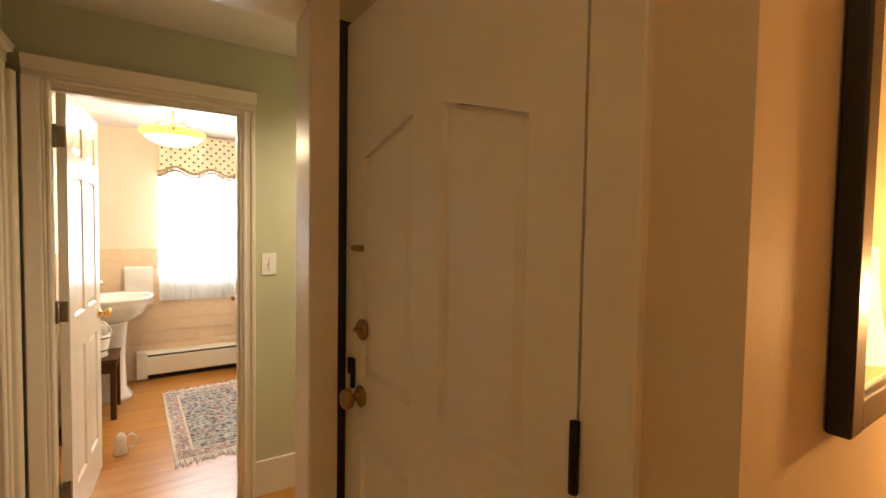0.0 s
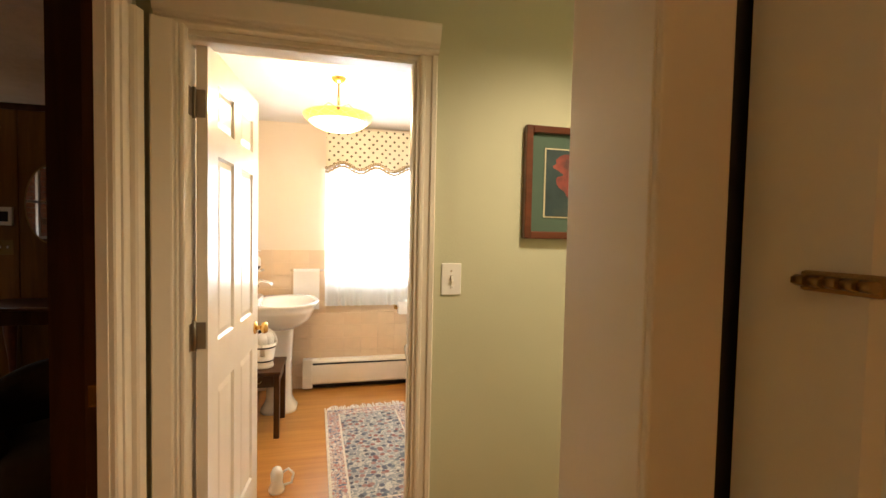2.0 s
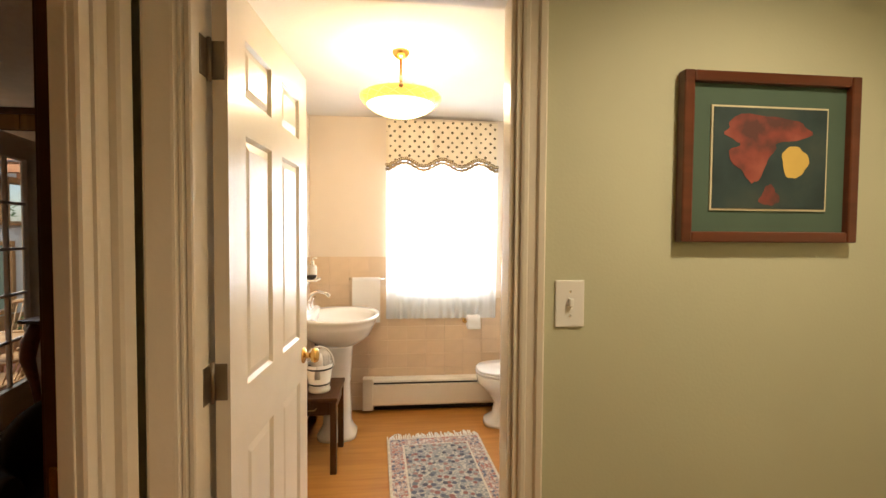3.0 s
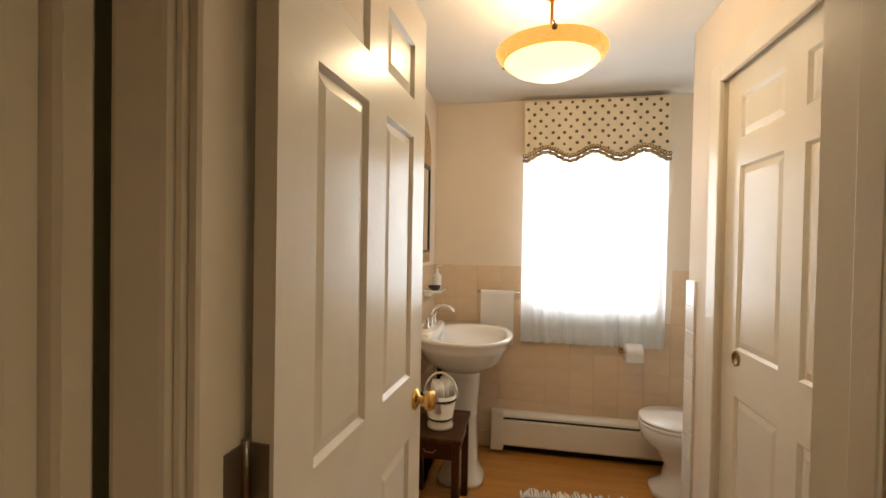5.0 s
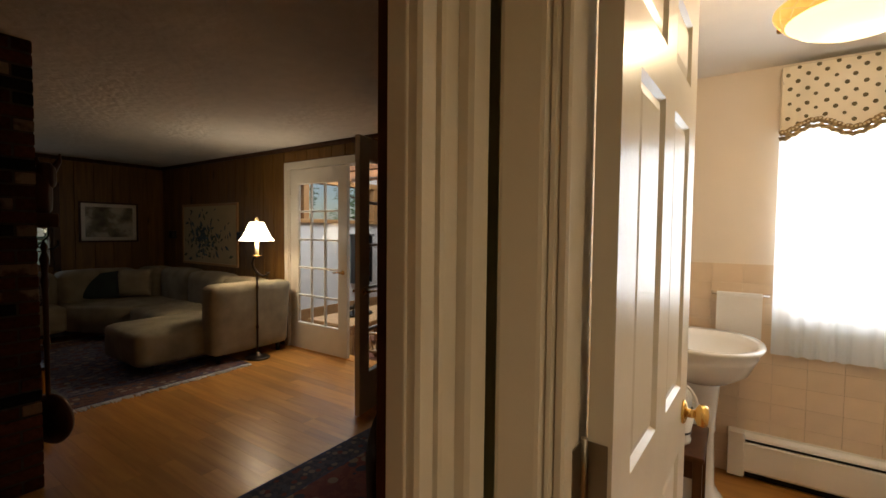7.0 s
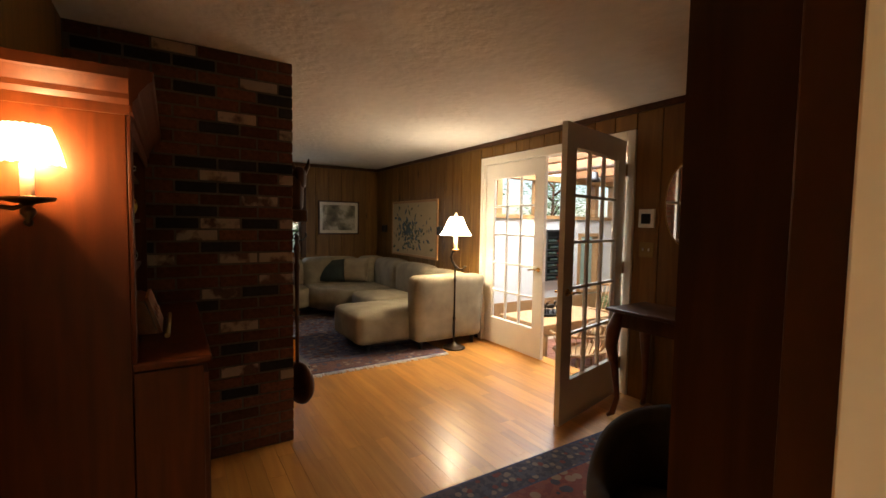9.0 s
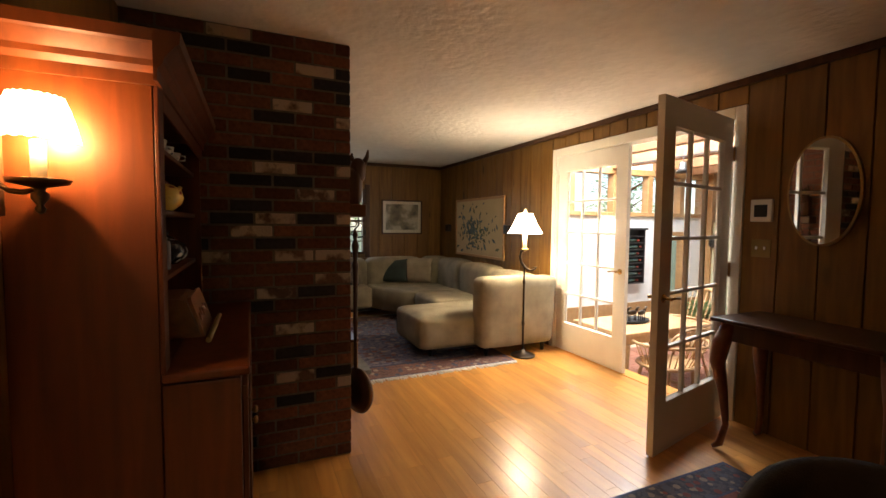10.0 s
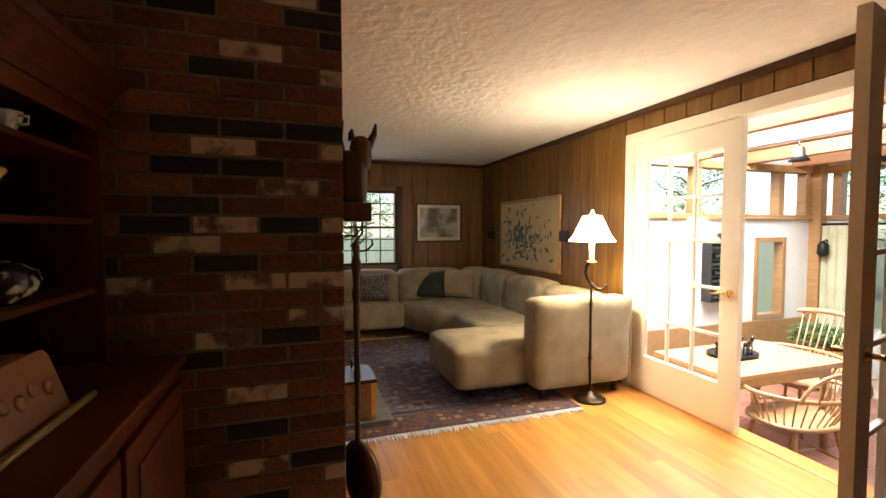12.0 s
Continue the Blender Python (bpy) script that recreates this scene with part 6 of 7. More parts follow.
for x in (-0.025, 0.025):
    part("toggle", box(x - 0.005, x + 0.005, -0.016, -0.005, -0.008, 0.012, 0.002), PORCELAIN, s2)
ct = thing("side_table", pose(-1.96, 5.27, 0), "dark mahogany side table with cabriole legs", "table")
part("tabletop", box(-0.44, 0.44, -0.24, 0.24, 0.79, 0.815, 0.008), DARKWOOD, ct)
part("apron", box(-0.38, 0.38, -0.19, 0.19, 0.68, 0.79, 0.004), DARKWOOD, ct)
for x in (-1, 1):
    for y in (-1, 1):
        part("leg", tube(bmesh.new(), [(x * 0.36, y * 0.17, 0.78), (x * 0.39, y * 0.20, 0.66), (x * 0.40, y * 0.21, 0.54), (x * 0.375, y * 0.185, 0.36), (x * 0.36, y * 0.17, 0.16), (x * 0.38, y * 0.19, 0.04), (x * 0.41, y * 0.21, 0.012)], [0.04, 0.05, 0.042, 0.026, 0.018, 0.022, 0.012], 10), FRAMEWOOD, ct)
sb2 = thing("dark_sideboard", pose(0, 0, 0), "black painted sideboard against the dark wall", "sideboard")
part("body", box(-1.28, -0.83, 4.22, 5.22, 0.06, 0.96, 0.006), BLACK, sb2)
part("top", box(-1.30, -0.825, 4.20, 5.24, 0.96, 0.99, 0.006), BLACK, sb2)
for y in (4.24, 4.74):
    d = part("door", box(-1.296, -1.28, y, y + 0.46, 0.10, 0.92, 0.004), BLACK, sb2)
    part("handle", lathe(bmesh.new(), [(0.006, 0), (0.012, 0.015), (0, 0.02)], 10, Matrix.Translation((-1.296, y + (0.44 if y < 4.5 else 0.05), 0.6)) @ Matrix.Rotation(radians(-90), 4, "Y")), OLDBRASS, d)
mg = thing("blue_mug", pose(-1.16, 4.32, 0.991), "small blue ceramic mug on the dark sideboard", "mug")
part("body", lathe(bmesh.new(), [(0.034, 0), (0.038, 0.004), (0.038, 0.09), (0.034, 0.09), (0.033, 0.01)], 20), mat("blue_glaze", (0.10, 0.16, 0.20), 0.2, vary=0.2), mg)
part("handle", tube(bmesh.new(), [(0.036, 0, 0.07), (0.062, 0, 0.065), (0.062, 0, 0.03), (0.036, 0, 0.025)], 0.005, 8), mat("pale_glaze", (0.4, 0.42, 0.42), 0.2), mg)

# barrel chair by the doorway, seen dark
ac = thing("barrel_chair", pose(-1.06, 3.74, 0, 0, 0, 35), "dark upholstered barrel chair on the patterned rug", "chair")
CHAIRCLOTH = mat("dark_upholstery", (0.022, 0.016, 0.012), 0.85, vary=0.3, scale=20, bump=0.3, bump_scale=220)
part("seat", soft_box(bmesh.new(), -0.25, 0.25, -0.26, 0.22, 0.20, 0.46, 0.05, 0.02, 10), CHAIRCLOTH, ac)
bm = bmesh.new()
rings = []
for k in range(29):
    a = math.radians(-32 + 244 * k / 28)
    lift = 0.56 + 0.17 * max(0.0, math.sin(a)) ** 0.7
    rings.append([bm.verts.new(((r + 0.02 * (z - 0.2)) * math.cos(a), 0.02 + (r + 0.02 * (z - 0.2)) * math.sin(a), z)) for r, z in ((0.245, 0.16), (0.315, 0.16), (0.32, lift - 0.05), (0.308, lift - 0.012), (0.285, lift), (0.262, lift - 0.012), (0.25, lift - 0.05))])
for a, b in zip(rings, rings[1:]):
    for k in range(7):
        bm.faces.new((a[k], a[(k + 1) % 7], b[(k + 1) % 7], b[k])).smooth = True
bm.faces.new(rings[0]), bm.faces.new(list(reversed(rings[-1])))
part("backrest", bm, CHAIRCLOTH, ac)
for x, y in ((-1, -1), (1, -1), (-1, 1), (1, 1)):
    part("leg", lathe(bmesh.new(), [(0.014, 0.012), (0.02, 0.10), (0.024, 0.20)], 10, Matrix.Translation((x * 0.19, y * 0.18, 0))), DARKWOOD, ac)

# ---------------------------------------------------------------- sunroom
PLASTER = mat("sunroom_plaster", (0.62, 0.61, 0.58), 0.8, vary=0.03, bump=0.05)
SUNWOOD = wood("sunroom_pine", (0.36, 0.20, 0.08), (0.27, 0.14, 0.05), 0.45, "x")
SX, SY = -5.5, 9.45  # wall with the rack; wall with the curtain
S0 = NORTH + 0.13
W_SF = structure("floor_sunroom", box(SX - 0.14, -0.7, S0, SY + 0.14, SUN - 0.1, SUN - 0.006), GROUT, "terracotta tiled sunroom floor", "floor")
wall_boxes([(SX - 0.14, SX, S0, 8.33, SUN, 1.50), (SX - 0.14, SX, 8.88, SY + 0.14, SUN, 1.50), (SX - 0.14, SX, 8.33, 8.88, SUN, 0.22), (SX - 0.14, SX, 8.33, 8.88, 1.27, 1.50), (SX - 0.14, SX, S0, SY + 0.14, 2.17, 2.75)], PLASTER, "wall_sunroom_west", "white plastered sunroom wall with a narrow window")
wall_boxes([(SX, -0.7, SY, SY + 0.14, SUN, 0.15), (SX, -4.95, SY, SY + 0.14, 0.15, 1.50), (-2.2, -0.7, SY, SY + 0.14, 0.15, 1.50), (SX, -0.7, SY, SY + 0.14, 2.17, 2.75)], PLASTER, "wall_sunroom_north", "white plastered sunroom wall under clerestory windows")
wall_boxes([(-0.83, -0.7, S0, SY + 0.14, SUN, 2.75)], PLASTER, "wall_sunroom_east", "white plastered sunroom wall")
wall_boxes([(SX - 0.14, -0.7, S0 - 0.13, S0, H + 0.1, 2.9)], PLASTER, "wall_sunroom_south", "white plaster above the french doors")
wall_boxes([(SX - 0.14, -0.7, S0 - 0.02, S0, SUN, -0.02)], PLASTER, "wall_sunroom_step", "low wall under the french door sill")
structure("ceiling_sunroom", bx(bx(bmesh.new(), SX - 0.14, -0.7, S0, SY + 0.14, 2.75, 2.85), SX, -5.3, S0, SY, 2.70, 2.75), PLASTER, "white plaster sunroom ceiling", "ceiling")
# wood frames of the clerestory
CW = thing("window_clerestory", pose(0, 0, 0), "pine framed clerestory windows of the sunroom", "window", kind="structure")
part("sill", box(SX - 0.10, SX + 0.05, S0, SY, 1.50, 1.56, 0.006), SUNWOOD, CW)
part("sill", box(SX + 0.05, -0.83, SY - 0.05, SY + 0.10, 1.50, 1.56, 0.006), SUNWOOD, CW)
part("head", box(SX - 0.10, SX + 0.04, S0, SY, 2.11, 2.20, 0.006), SUNWOOD, CW)
part("head", box(SX + 0.04, -0.83, SY - 0.04, SY + 0.10, 2.11, 2.20, 0.006), SUNWOOD, CW)
for y in (S0 + 0.05, 6.55, 7.35, 8.05, 8.75, 9.25):
    part("mullion", box(SX - 0.09, SX + 0.03, y - 0.05, y + 0.05, 1.56, 2.11, 0.005), SUNWOOD, CW)
for x in (-5.25, -4.35, -3.45, -2.55, -1.65):
    part("mullion", box(x - 0.05, x + 0.05, SY - 0.03, SY + 0.09, 1.56, 2.11, 0.005), SUNWOOD, CW)
for y0, y1 in ((5.8, 6.5), (6.6, 7.3), (7.4, 8.0), (8.1, 8.7), (8.8, 9.2)):
    part("pane", box(SX - 0.042, SX - 0.038, y0, y1, 1.56, 2.11), GLASS, CW).visible_shadow = False
part("corner_post", box(SX, SX + 0.13, SY - 0.13, SY, SUN, 2.75, 0.006), SUNWOOD, CW)
NW = thing("window_narrow", pose(0, 0, 0), "narrow pine framed window in the sunroom", "window", kind="structure")
for y in (8.33, 8.82):
    part("stile", box(SX - 0.1, SX + 0.02, y, y + 0.06, 0.22, 1.27, 0.004), SUNWOOD, NW)
for z in (0.22, 1.21):
    part("rail", box(SX - 0.1, SX + 0.018, 8.39, 8.82, z, z + 0.06, 0.004), SUNWOOD, NW)
part("pane", box(SX - 0.05, SX - 0.046, 8.39, 8.82, 0.28, 1.21), GLASS, NW).visible_shadow = False
wall_w = structure("trim_wainscot", box(SX + 0.001, SX + 0.02, S0, SY - 0.13, SUN, 0.20, 0.003), SUNWOOD, "pine wainscot under the plaster wall", "trim")
for k, (y, z) in enumerate(((6.40, 2.18), (7.25, 2.18), (8.10, 2.18), (8.95, 2.18))):
    structure("beam_%d" % (k + 1), box(SX, -0.83, y, y + 0.10, z, z + 0.17, 0.006), BEAM, "dark pine roof beam of the sunroom", "beam")
tr = thing("track_spot", pose(-4.30, 7.22, 2.21), "black spot lamp on a ceiling track", "lamp")
part("track", box(-0.9, 0.9, -0.012, 0.012, -0.02, 0, 0.002), BLACK, tr)
part("stem", tube(bmesh.new(), [(0, 0, -0.02), (0, 0, -0.10)], 0.008, 8), BLACK, tr)
part("head", lathe(bmesh.new(), [(0.03, -0.08), (0.045, -0.10), (0.05, -0.16), (0.085, -0.21), (0.08, -0.21), (0.04, -0.16)], 20), BLACK, tr)
# curtain
dc = thing("drape", pose(-4.94, 0, 0), "long pale green drape beside the sunroom window", "curtain")
part("cloth", hanging(bmesh.new(), -0.42, 0.10, SUN + 0.05, 1.42, SY - 0.08, 6, 0.022, 5, nx=80), mat("sage_drape", (0.45, 0.43, 0.28), 0.9, vary=0.1), dc)
part("rod", tube(bmesh.new(), [(-0.5, SY - 0.08, 1.44), (2.6, SY - 0.08, 1.44)], 0.014, 8), IRON, dc)
PN = thing("window_patio", pose(0, 0, 0), "tall pine framed sunroom window", "window", kind="structure")
for x in (-4.95, -3.6, -2.24):
    part("stile", box(x, x + 0.06, SY, SY + 0.09, 0.15, 1.50), SUNWOOD, PN)
for x in (-4.89, -3.54):
    part("pane", box(x, x + 1.29, SY + 0.04, SY + 0.044, 0.15, 1.50), GLASS, PN).visible_shadow = False
bl = thing("black_lantern", pose(-5.30, SY - 0.03, 1.12), "black wall lantern on the corner post", "lantern")
part("body", lathe(bmesh.new(), [(0.02, 0.10), (0.06, 0.06), (0.065, -0.06), (0.03, -0.10)], 8, Matrix.Translation((0, -0.14, 0))), IRON, bl)
part("bracket", tube(bmesh.new(), [(0, 0, 0.05), (0, -0.08, 0.12), (0, -0.14, 0.10)], 0.008, 6), IRON, bl)
# wine rack
wr = thing("bottle_rack", pose(SX, 7.66, 0.90), "black wall rack holding dark bottles", "rack")
part("back", box(0, 0.012, -0.20, 0.20, -0.40, 0.40), BLACK, wr)
for y in (-0.20, 0.185):
    part("side", box(0.012, 0.13, y, y + 0.015, -0.40, 0.40, 0.003), BLACK, wr)
part("top", box(0.0, 0.15, -0.23, 0.23, 0.40, 0.43, 0.005), BLACK, wr)
for k in range(8):
    part("rung", box(0.012, 0.12, -0.185, 0.185, -0.40 + 0.1 * k, -0.388 + 0.1 * k), BLACK, wr)
BOTTLE = mat("bottle_glass", (0.02, 0.03, 0.02), 0.1, vary=0.2)
first = None
for k in range(7):
    m = pose(SX + 0.075, 7.66 - 0.15 + 0.045 * (k % 2), 0.90 - 0.352 + 0.1 * k)
    if first is None:
        first = thing("wine_bottle", m, "dark glass wine bottle lying in the rack", "bottle", "bottles in the rack")
        part("bottle", lathe(bmesh.new(), [(0.034, 0), (0.036, 0.01), (0.036, 0.17), (0.014, 0.21), (0.013, 0.27), (0.015, 0.275)], 16, Matrix.Rotation(radians(-90), 4, "X")), BOTTLE, first)
        part("capsule", lathe(bmesh.new(), [(0.0155, 0.23), (0.0155, 0.279), (0, 0.28)], 12, Matrix.Rotation(radians(-90), 4, "X")), mat("red_capsule", (0.35, 0.05, 0.03), 0.4), first)
    else:
        copy_thing(first, m)
# table and chairs
dt = thing("dining_table", pose(-4.17, 6.46, SUN), "pale ash dining table with a thick top", "table")
part("tabletop", box(-0.37, 0.37, -0.64, 0.64, 0.70, 0.74, 0.008), LIGHTWOOD, dt)
part("apron", box(-0.31, 0.31, -0.55, 0.55, 0.61, 0.70, 0.004), LIGHTWOOD, dt)
for x in (-0.29, 0.29):
    for y in (-0.52, 0.52):
        part("leg", lathe(bmesh.new(), [(0.025, 0), (0.035, 0.2), (0.028, 0.3), (0.042, 0.55), (0.042, 0.61)], 14, Matrix.Translation((x, y, 0))), LIGHTWOOD, dt)


def windsor(m, label, comb=False):
    ob = thing("windsor_chair", m, label, "chair", "windsor chairs round the table")
    part("seat", loft(bmesh.new(), [(oval(0, 0, 0.29, 0.22, power=2.6), 0.415), (oval(0, 0, 0.31, 0.24, power=2.6), 0.43), (oval(0, 0, 0.305, 0.235, power=2.6), 0.45), (oval(0, 0, 0.23, 0.17), 0.44)]), LIGHTWOOD, ob)
    for x, y in ((-1, -1), (1, -1), (-1, 1), (1, 1)):
        bm = bmesh.new()
        pts = [Vector((x * 0.25, y * 0.22, 0)), Vector((x * 0.225, y * 0.20, 0.14)), Vector((x * 0.21, y * 0.185, 0.2)), Vector((x * 0.19, y * 0.165, 0.32)), Vector((x * 0.17, y * 0.15, 0.43))]
        tube(bm, pts, [0.011, 0.017, 0.011, 0.019, 0.013], 10)
        part("leg", bm, LIGHTWOOD, ob)
    for x in (-1, 1):
        part("stretcher", tube(bmesh.new(), [(x * 0.222, -0.195, 0.17), (x * 0.222, 0.0, 0.17), (x * 0.222, 0.195, 0.17)], [0.008, 0.014, 0.008], 8), LIGHTWOOD, ob)
    part("stretcher", tube(bmesh.new(), [(-0.222, 0, 0.17), (0, 0, 0.17), (0.222, 0, 0.17)], [0.008, 0.014, 0.008], 8), LIGHTWOOD, ob)
    arc = [math.radians(-20 + 220 * k / 24) for k in range(25)]
    part("arm_rail", tube(bmesh.new(), [(0.385 * math.cos(a), 0.02 + 0.30 * math.sin(a), 0.665) for a in arc], 0.017, 8), LIGHTWOOD, ob)
    if comb:
        crest = [(x, 0.40 + 0.03 * (1 - (x / 0.28) ** 2), 1.0 + 0.035 * (1 - (x / 0.28) ** 2)) for x in [-0.28 + 0.035 * k for k in range(17)]]
        part("crest_rail", tube(bmesh.new(), crest, [0.012] + [0.024] * 15 + [0.012], 8), LIGHTWOOD, ob)
        for k in range(8):
            x = -0.21 + 0.06 * k
            part("back_spindle", tube(bmesh.new(), [(x * 0.9, 0.20, 0.445), (x, 0.31, 0.68), (x * 1.08, 0.42, 1.01)], 0.006, 6), LIGHTWOOD, ob)
    else:
        part("bow", tube(bmesh.new(), [(0.29 * math.cos(a), 0.28 + 0.04 * math.sin(a), 0.665 + 0.19 * math.sin(a)) for a in [math.pi * k / 16 for k in range(17)]], 0.012, 8), LIGHTWOOD, ob)
        for k in range(7):
            x = -0.18 + 0.06 * k
            part("back_spindle", tube(bmesh.new(), [(x, 0.31, 0.67), (x * 0.95, 0.315, 0.665 + 0.19 * math.sqrt(max(0, 1 - (x / 0.29) ** 2)))], 0.005, 6), LIGHTWOOD, ob)
    for k in range(19):
        a = math.radians(-10 + 200 * k / 18)
        part("spindle", tube(bmesh.new(), [(0.275 * math.cos(a), 0.0 + 0.205 * math.sin(a), 0.445), (0.38 * math.cos(a), 0.02 + 0.295 * math.sin(a), 0.665)], 0.006, 6), LIGHTWOOD, ob)
    return ob


windsor(pose(-3.68, 6.30, SUN, 0, 0, -97), "pale ash windsor armchair with a low bow back")
windsor(pose(-4.27, 7.20, SUN, 0, 0, -4), "pale ash comb-back armchair at the table's end", comb=True)
ty = thing("serving_tray", pose(-4.22, 6.36, SUN + 0.741), "dark metal tray in the middle of the table", "tray")
part("tray", loft(bmesh.new(), [(oval(0, 0, 0.13, 0.20), 0.0), (oval(0, 0, 0.15, 0.22), 0.012), (oval(0, 0, 0.155, 0.225), 0.03), (oval(0, 0, 0.148, 0.218), 0.03), (oval(0, 0, 0.13, 0.2), 0.008)]), IRON, ty)
for k in range(3):
    an = thing("metal_animal", pose(-4.24 + 0.04 * k, 6.26 + 0.10 * k, SUN + 0.750, 0, 0, 70 + 15 * k), "small dark metal animal figurine on the tray", "figurine", "figurines on the tray")
    bm = soft_box(bmesh.new(), -0.055, 0.055, -0.02, 0.02, 0.07, 0.12, 0.018, 0.004, 3)
    for x in (-0.04, 0.04):
        for y in (-0.012, 0.012):
            tube(bm, [(x, y, 0), (x, y, 0.08)], 0.006, 6)
    tube(bm, [(0.05, 0, 0.11), (0.075, 0, 0.15), (0.10, 0, 0.148)], [0.016, 0.013, 0.008], 8)
    part("figure", bm, BRONZE, an)
# potted plant
pp = thing("potted_plant", pose(-4.99, 8.75, SUN), "leafy green plant in a terracotta pot", "plant")
part("stand", lathe(bmesh.new(), [(0.14, 0), (0.14, 0.03), (0.06, 0.06), (0.06, 0.18), (0.15, 0.21), (0.15, 0.23)], 20), SUNWOOD, pp)
part("pot", lathe(bmesh.new(), [(0.10, 0.23), (0.15, 0.42), (0.16, 0.42), (0.16, 0.46), (0.14, 0.46), (0.13, 0.42)], 22), TERRACOTTA, pp)
rnd = random.Random(5)


def leaves(bm, count, spread, low, high, size):
    for _ in range(count):
        a, r = rnd.uniform(0, 6.283), spread * math.sqrt(rnd.random())
        c = Vector((r * math.cos(a), r * math.sin(a), rnd.uniform(low, high)))
        d = Vector((math.cos(a) + rnd.uniform(-0.7, 0.7), math.sin(a) + rnd.uniform(-0.7, 0.7), rnd.uniform(-0.3, 0.9))).normalized()
        s = d.cross(Vector((0, 0, 1))).normalized() * size * rnd.uniform(0.25, 0.4)
        l = d * size * rnd.uniform(0.7, 1.3)
        v = [bm.verts.new(p) for p in (c, c + l * 0.5 + s + Vector((0, 0, 0.1 * size)), c + l - Vector((0, 0, 0.2 * size)), c + l * 0.5 - s + Vector((0, 0, 0.1 * size)))]
        bm.faces.new(v)
    return bm


part("foliage", leaves(bmesh.new(), 380, 0.25, 0.45, 0.64, 0.09), LEAF, pp)

# ---------------------------------------------------------------- outdoors
structure("ground", box(-120, 120, -120, 120, -0.72, -0.62), mat("lawn", (0.065, 0.08, 0.04), 0.9, vary=0.3, scale=3, bump=0.4), "green lawn round the house", "ground")


def tree(m, height, label):
    ob = thing("garden_tree", m, label, "tree", "trees in the garden")
    bm = tube(bmesh.new(), [(0, 0, 0), (0.05, 0.02, height * 0.25), (-0.05, 0.06, height * 0.5), (0.05, 0, height * 0.8)], [0.16, 0.13, 0.09, 0.03], 10)
    for k in range(9):
        a, z = k * 2.4, height * (0.25 + 0.06 * k)
        tube(bm, [(0, 0, z), (0.5 * math.cos(a), 0.5 * math.sin(a), z + 0.35), (1.2 * math.cos(a), 1.2 * math.sin(a), z + 0.55)], [0.06, 0.04, 0.015], 6)
    part("trunk", bm, DARKWOOD, ob)
    crown_bm = bmesh.new()
    for k in range(26):
        a, z = rnd.uniform(0, 6.283), rnd.uniform(0.2, 1.0)
        r = 1.5 * math.sin(math.pi * (0.12 + 0.8 * z)) * rnd.uniform(0.3, 1.0)
        b = leaves(bmesh.new(), 60, 0.55, -0.35, 0.35, 0.17)
        bmesh.ops.translate(b, vec=(r * math.cos(a), r * math.sin(a), height * (0.15 + 0.85 * z)), verts=b.verts)
        tmp = bpy.data.meshes.new("clump")
        b.to_mesh(tmp)
        b.free()
        crown_bm.from_mesh(tmp)
        bpy.data.meshes.remove(tmp)
    part("crown", crown_bm, LEAF, ob)
    return ob


t1 = tree(pose(-17.5, 9.6, -0.62), 5.0, "leafy garden tree outside the windows")
for x, y, s in ((-15.5, 12.6, 40), (-19, 7.4, 90), (-14.2, 16.8, 150), (-8.0, 18.0, 200), (-3.4, 18.4, 10), (-18.4, 3.6, 70), (-21, 5.2, 130), (-17.8, 1.2, 250), (0.2, 14.5, 20), (-22, 9.5, 15), (-22, 0.5, 35)):
    copy_thing(t1, pose(x, y, -0.62, 0, 0, s))

# ---------------------------------------------------------------- pieces of walls and floors


def piece(name, data, parent, x, y, z):
    ob = new(name, data)
    ob.parent = parent
    ob.location = (x, y, z)
    return ob


def block_mesh(name, sx, sy, sz, bevel, material):
    """A block with its lowest corner at the origin."""
    bm = box(0, sx, 0, sy, 0, sz, bevel)
    bmesh.ops.recalc_face_normals(bm, faces=bm.faces)
    data = bpy.data.meshes.new(name)
    bm.to_mesh(data)
    bm.free()
    data.materials.append(material)
    return data


# pine planks: north wall
def planks_north(x0, x1, z0, z1):
    n = max(1, round((x1 - x0) / 0.21))
    w = (x1 - x0) / n
    data = block_mesh("plank", w - 0.008, 0.014, z1 - z0, 0.004, PINE)
    for k in range(n):
        piece("plank", data, W_FN, x0 + w * k + 0.004, NORTH - 0.0145, z0)


planks_north(WEST, -4.625, 0.0, H - 0.002)
planks_north(-2.555, -0.795, 0.0, H - 0.002)
planks_north(-4.625, -2.555, 2.19, H - 0.002)


def planks_west(y0, y1, z0, z1):
    n = max(1, round((y1 - y0) / 0.21))
    w = (y1 - y0) / n
    data = block_mesh("plank", 0.014, w - 0.008, z1 - z0, 0.004, PINE)
    for k in range(n):
        piece("plank", data, W_FW, WEST + 0.0005, y0 + w * k + 0.004, z0)


planks_west(4.20, NORTH - 0.02, 0.0, H - 0.002)
planks_west(3.02, 4.20, 2.0, H - 0.002)
planks_west(3.02, 4.20, 0.0, 0.80)
data = block_mesh("plank", 0.014, 0.20, H - 0.002, 0.004, PINE)
for k in range(11):
    piece("plank", data, W_FE, -0.7935, 3.165 + 0.21 * k, 0.0)
data = block_mesh("plank", 0.20, 0.014, H - 0.002, 0.004, PINE)
for k in range(7):
    piece("plank", data, W_FS, -1.97 + 0.208 * k, SOUTH + 0.0005, 0.0)

# bricks of the chimney: the face to the doorway, and the face to the sofa
rnd = random.Random(21)
COURSE = H / 35.0
meshes = {}
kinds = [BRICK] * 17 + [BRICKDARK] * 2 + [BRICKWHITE]
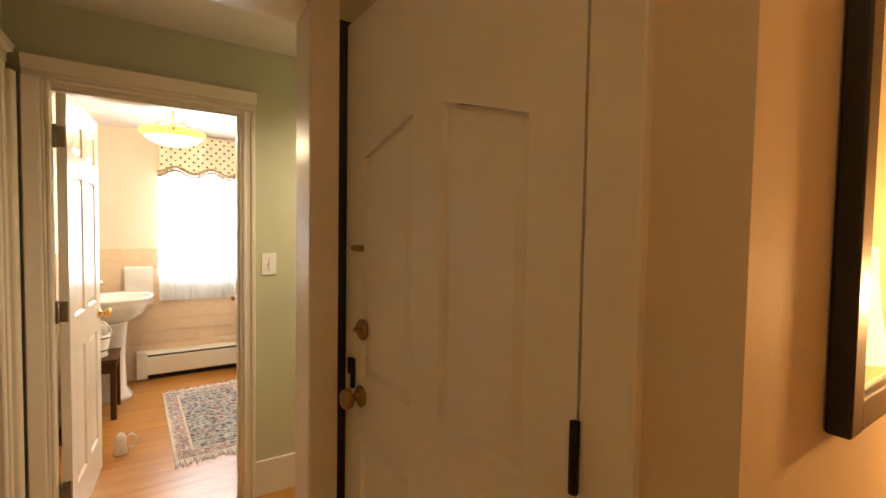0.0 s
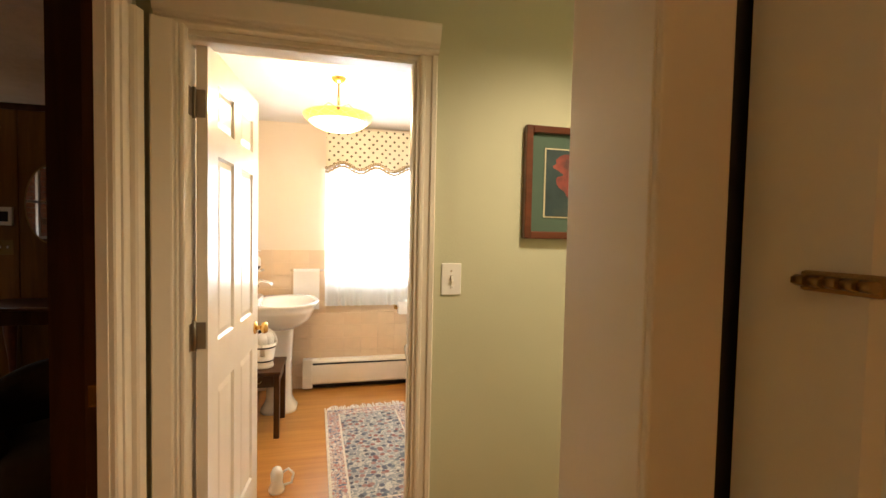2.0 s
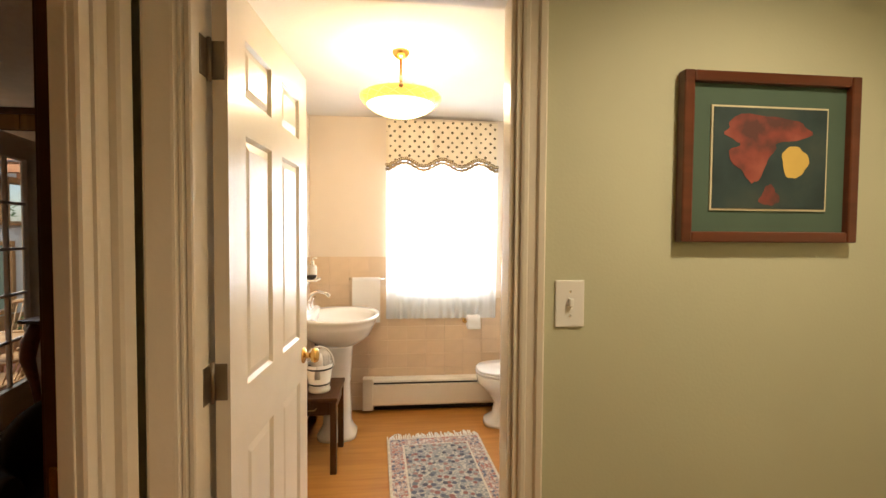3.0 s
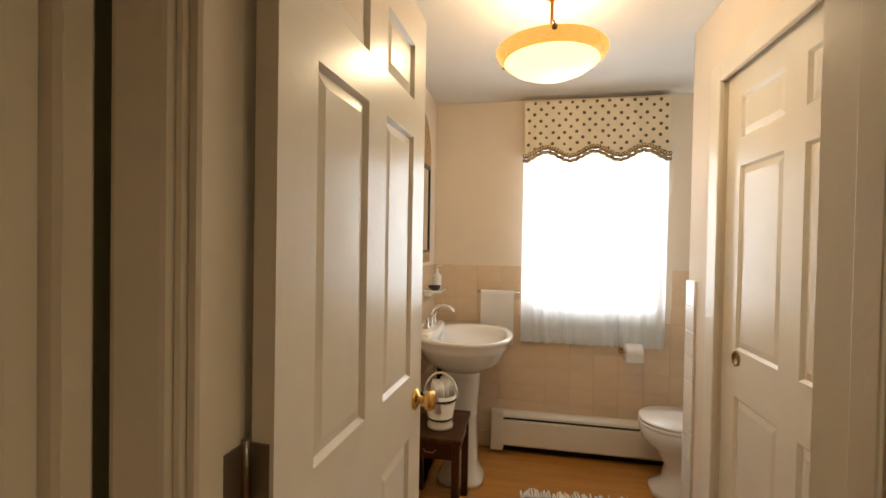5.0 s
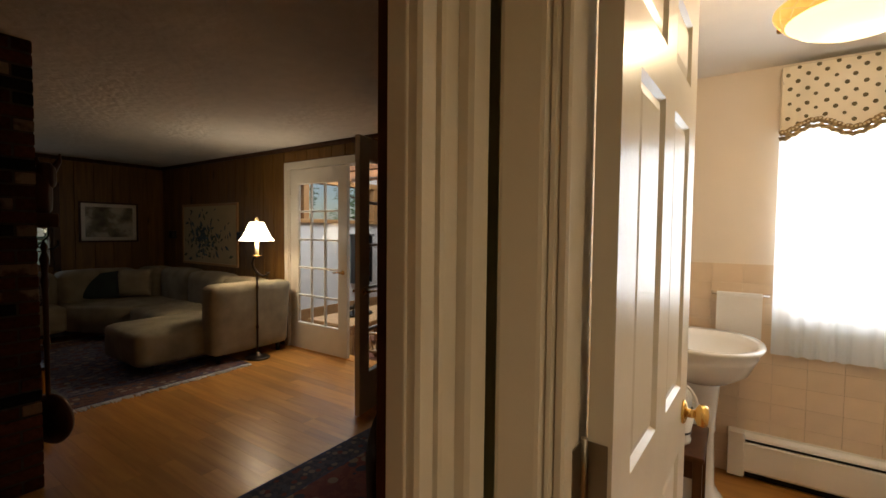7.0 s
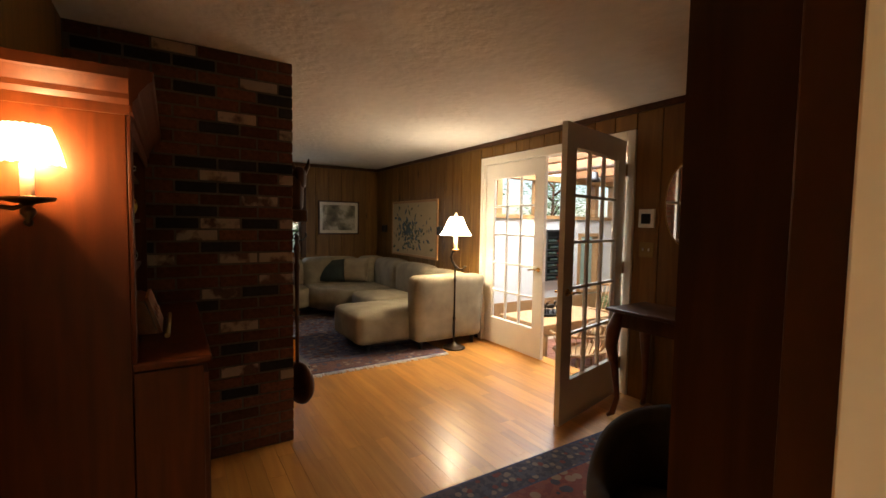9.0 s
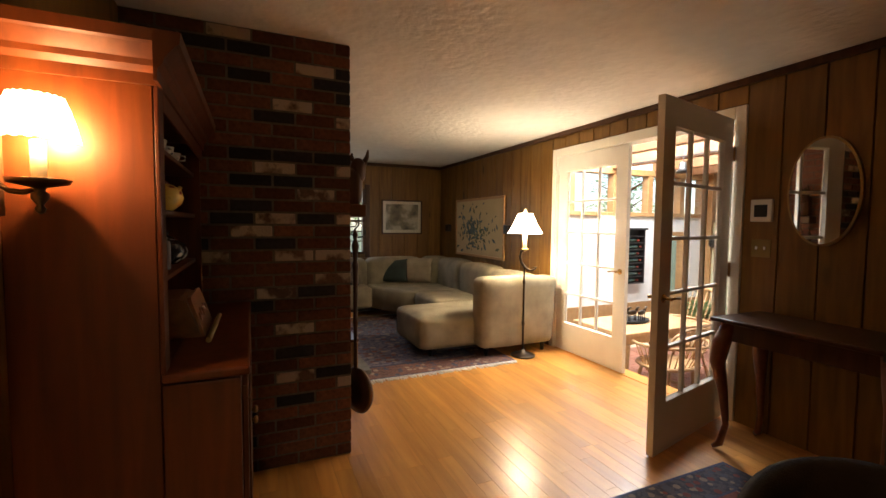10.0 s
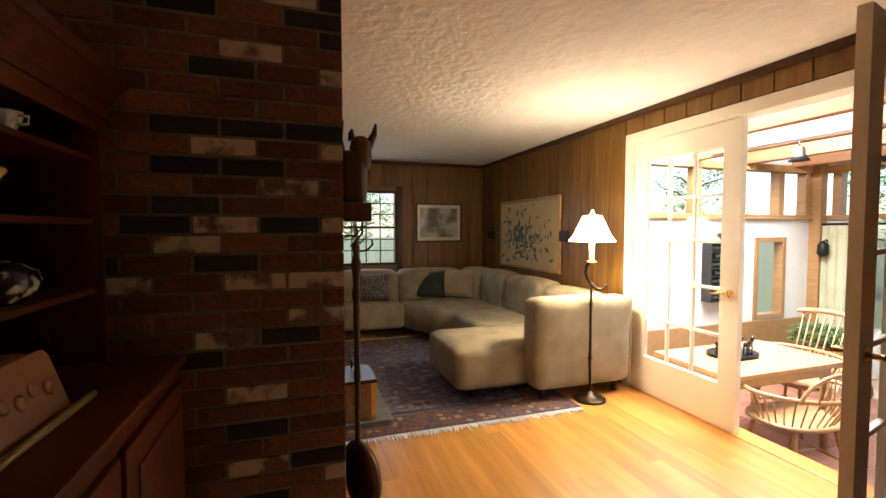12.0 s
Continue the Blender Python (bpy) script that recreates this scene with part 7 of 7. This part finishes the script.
PALE = {(29, 4), (32, 4), (22, 4), (19, 3), (17, 4), (17, 5), (15, 5), (14, 3), (11, 4)}
BURNT = {(28, 3), (25, 3), (25, 4), (25, 5), (31, 5), (30, 5), (33, 3), (23, 3), (23, 4), (21, 3), (18, 3), (14, 4), (13, 3), (9, 4), (7, 5), (5, 4), (20, 2)}


def brick_data(length, along, kind):
    key = (round(length, 3), along, kind.name)
    if key not in meshes:
        s = (length - 0.011, 0.03) if along == "x" else (0.03, length - 0.011)
        meshes[key] = block_mesh("brick", s[0], s[1], COURSE - 0.011, 0.004, kind)
    return meshes[key]


for row in range(35):
    y, place = SOUTH - (0.187 if row % 2 else 0.068), 0
    while y < 3.0:
        a, b = max(y, SOUTH), min(y + 0.212, 3.012)
        if b - a > 0.03:
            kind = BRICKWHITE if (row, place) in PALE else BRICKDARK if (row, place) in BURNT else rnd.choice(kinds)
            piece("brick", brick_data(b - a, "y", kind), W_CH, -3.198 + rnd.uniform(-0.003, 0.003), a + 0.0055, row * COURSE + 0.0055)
        y, place = y + 0.212, place + 1
joined = bmesh.new()
for row in range(35):
    x = -5.6 - (0.0 if row % 2 else 0.105)
    while x < -3.2:
        a, b = max(x, -5.6), min(x + 0.212, -3.20)
        if b - a > 0.04 and not (row * COURSE < 0.85 and -5.2 < (a + b) / 2 < -4.2):
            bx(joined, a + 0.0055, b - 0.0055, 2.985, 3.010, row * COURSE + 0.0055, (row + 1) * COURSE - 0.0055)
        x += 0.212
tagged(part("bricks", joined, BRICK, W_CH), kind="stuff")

# oak boards of the family room floor
rnd = random.Random(4)
near, far = {}, bmesh.new()
width = 0.095
row, y = 0, SOUTH
while y < NORTH - 0.001:
    w = min(width, NORTH - y)
    x = -0.47 - rnd.uniform(0, 1.0)
    ends = [-0.47]
    while x > WEST:
        ends.append(x)
        x -= rnd.choice((0.7, 0.9, 1.1, 1.3))
    ends.append(WEST)
    for b, a in zip(ends, ends[1:]):
        if b - a < 0.05:
            continue
        if -4.7 < (a + b) / 2 < -1.0 and y > 2.3 and len(near) < 300:
            key = (round(b - a, 4), round(w, 4), row, round(a, 3))
            near[key] = (a, y)
            piece("board", block_mesh("board", b - a - 0.0006, w - 0.0006, 0.0119, 0.0004, OAKX), W_FF, a + 0.0006, y + 0.0006, -0.0119)
        else:
            bx(far, a + 0.0006, b - 0.0006, y + 0.0006, y + w - 0.0006, -0.0119, 0.0)
    y += width
    row += 1
tagged(part("boards", far, OAKX, W_FF), kind="stuff")

# peach tiles of the bathroom's window wall
TW, TH = 0.152, 0.1118
data = block_mesh("tile", TW - 0.0009, 0.008, TH - 0.0009, 0.0012, TILE)
for j in range(11):
    for i in range(15):
        x = -0.55 + i * TW
        if x + TW > 1.62 or (x + TW > 0.10 and x < 0.88 and (j + 1) * TH > 0.995):
            continue
        piece("tile", data, W_BN, x + 0.0015, 5.352, j * TH + 0.0015)
data = block_mesh("tile", 0.008, TW - 0.0009, TH - 0.0009, 0.0012, TILE)
for j in range(11):
    for i in range(15):
        piece("tile", data, W_BW, -0.5505, 3.04 + i * TW + 0.0015, j * TH + 0.0015)
data = block_mesh("tile", 0.012, 0.10, TH - 0.0009, 0.003, TILEWHITE)
for j in range(11):
    piece("tile", data, W_CL, 0.789, 4.462, j * TH + 0.0015)

# terracotta tiles near the french doors
data = block_mesh("tile", 0.292, 0.292, 0.006, 0.002, TERRACOTTA)
for i in range(13):
    for j in range(10):
        piece("tile", data, W_SF, -5.36 + 0.3 * i, S0 + 0.01 + 0.3 * j, SUN - 0.006)
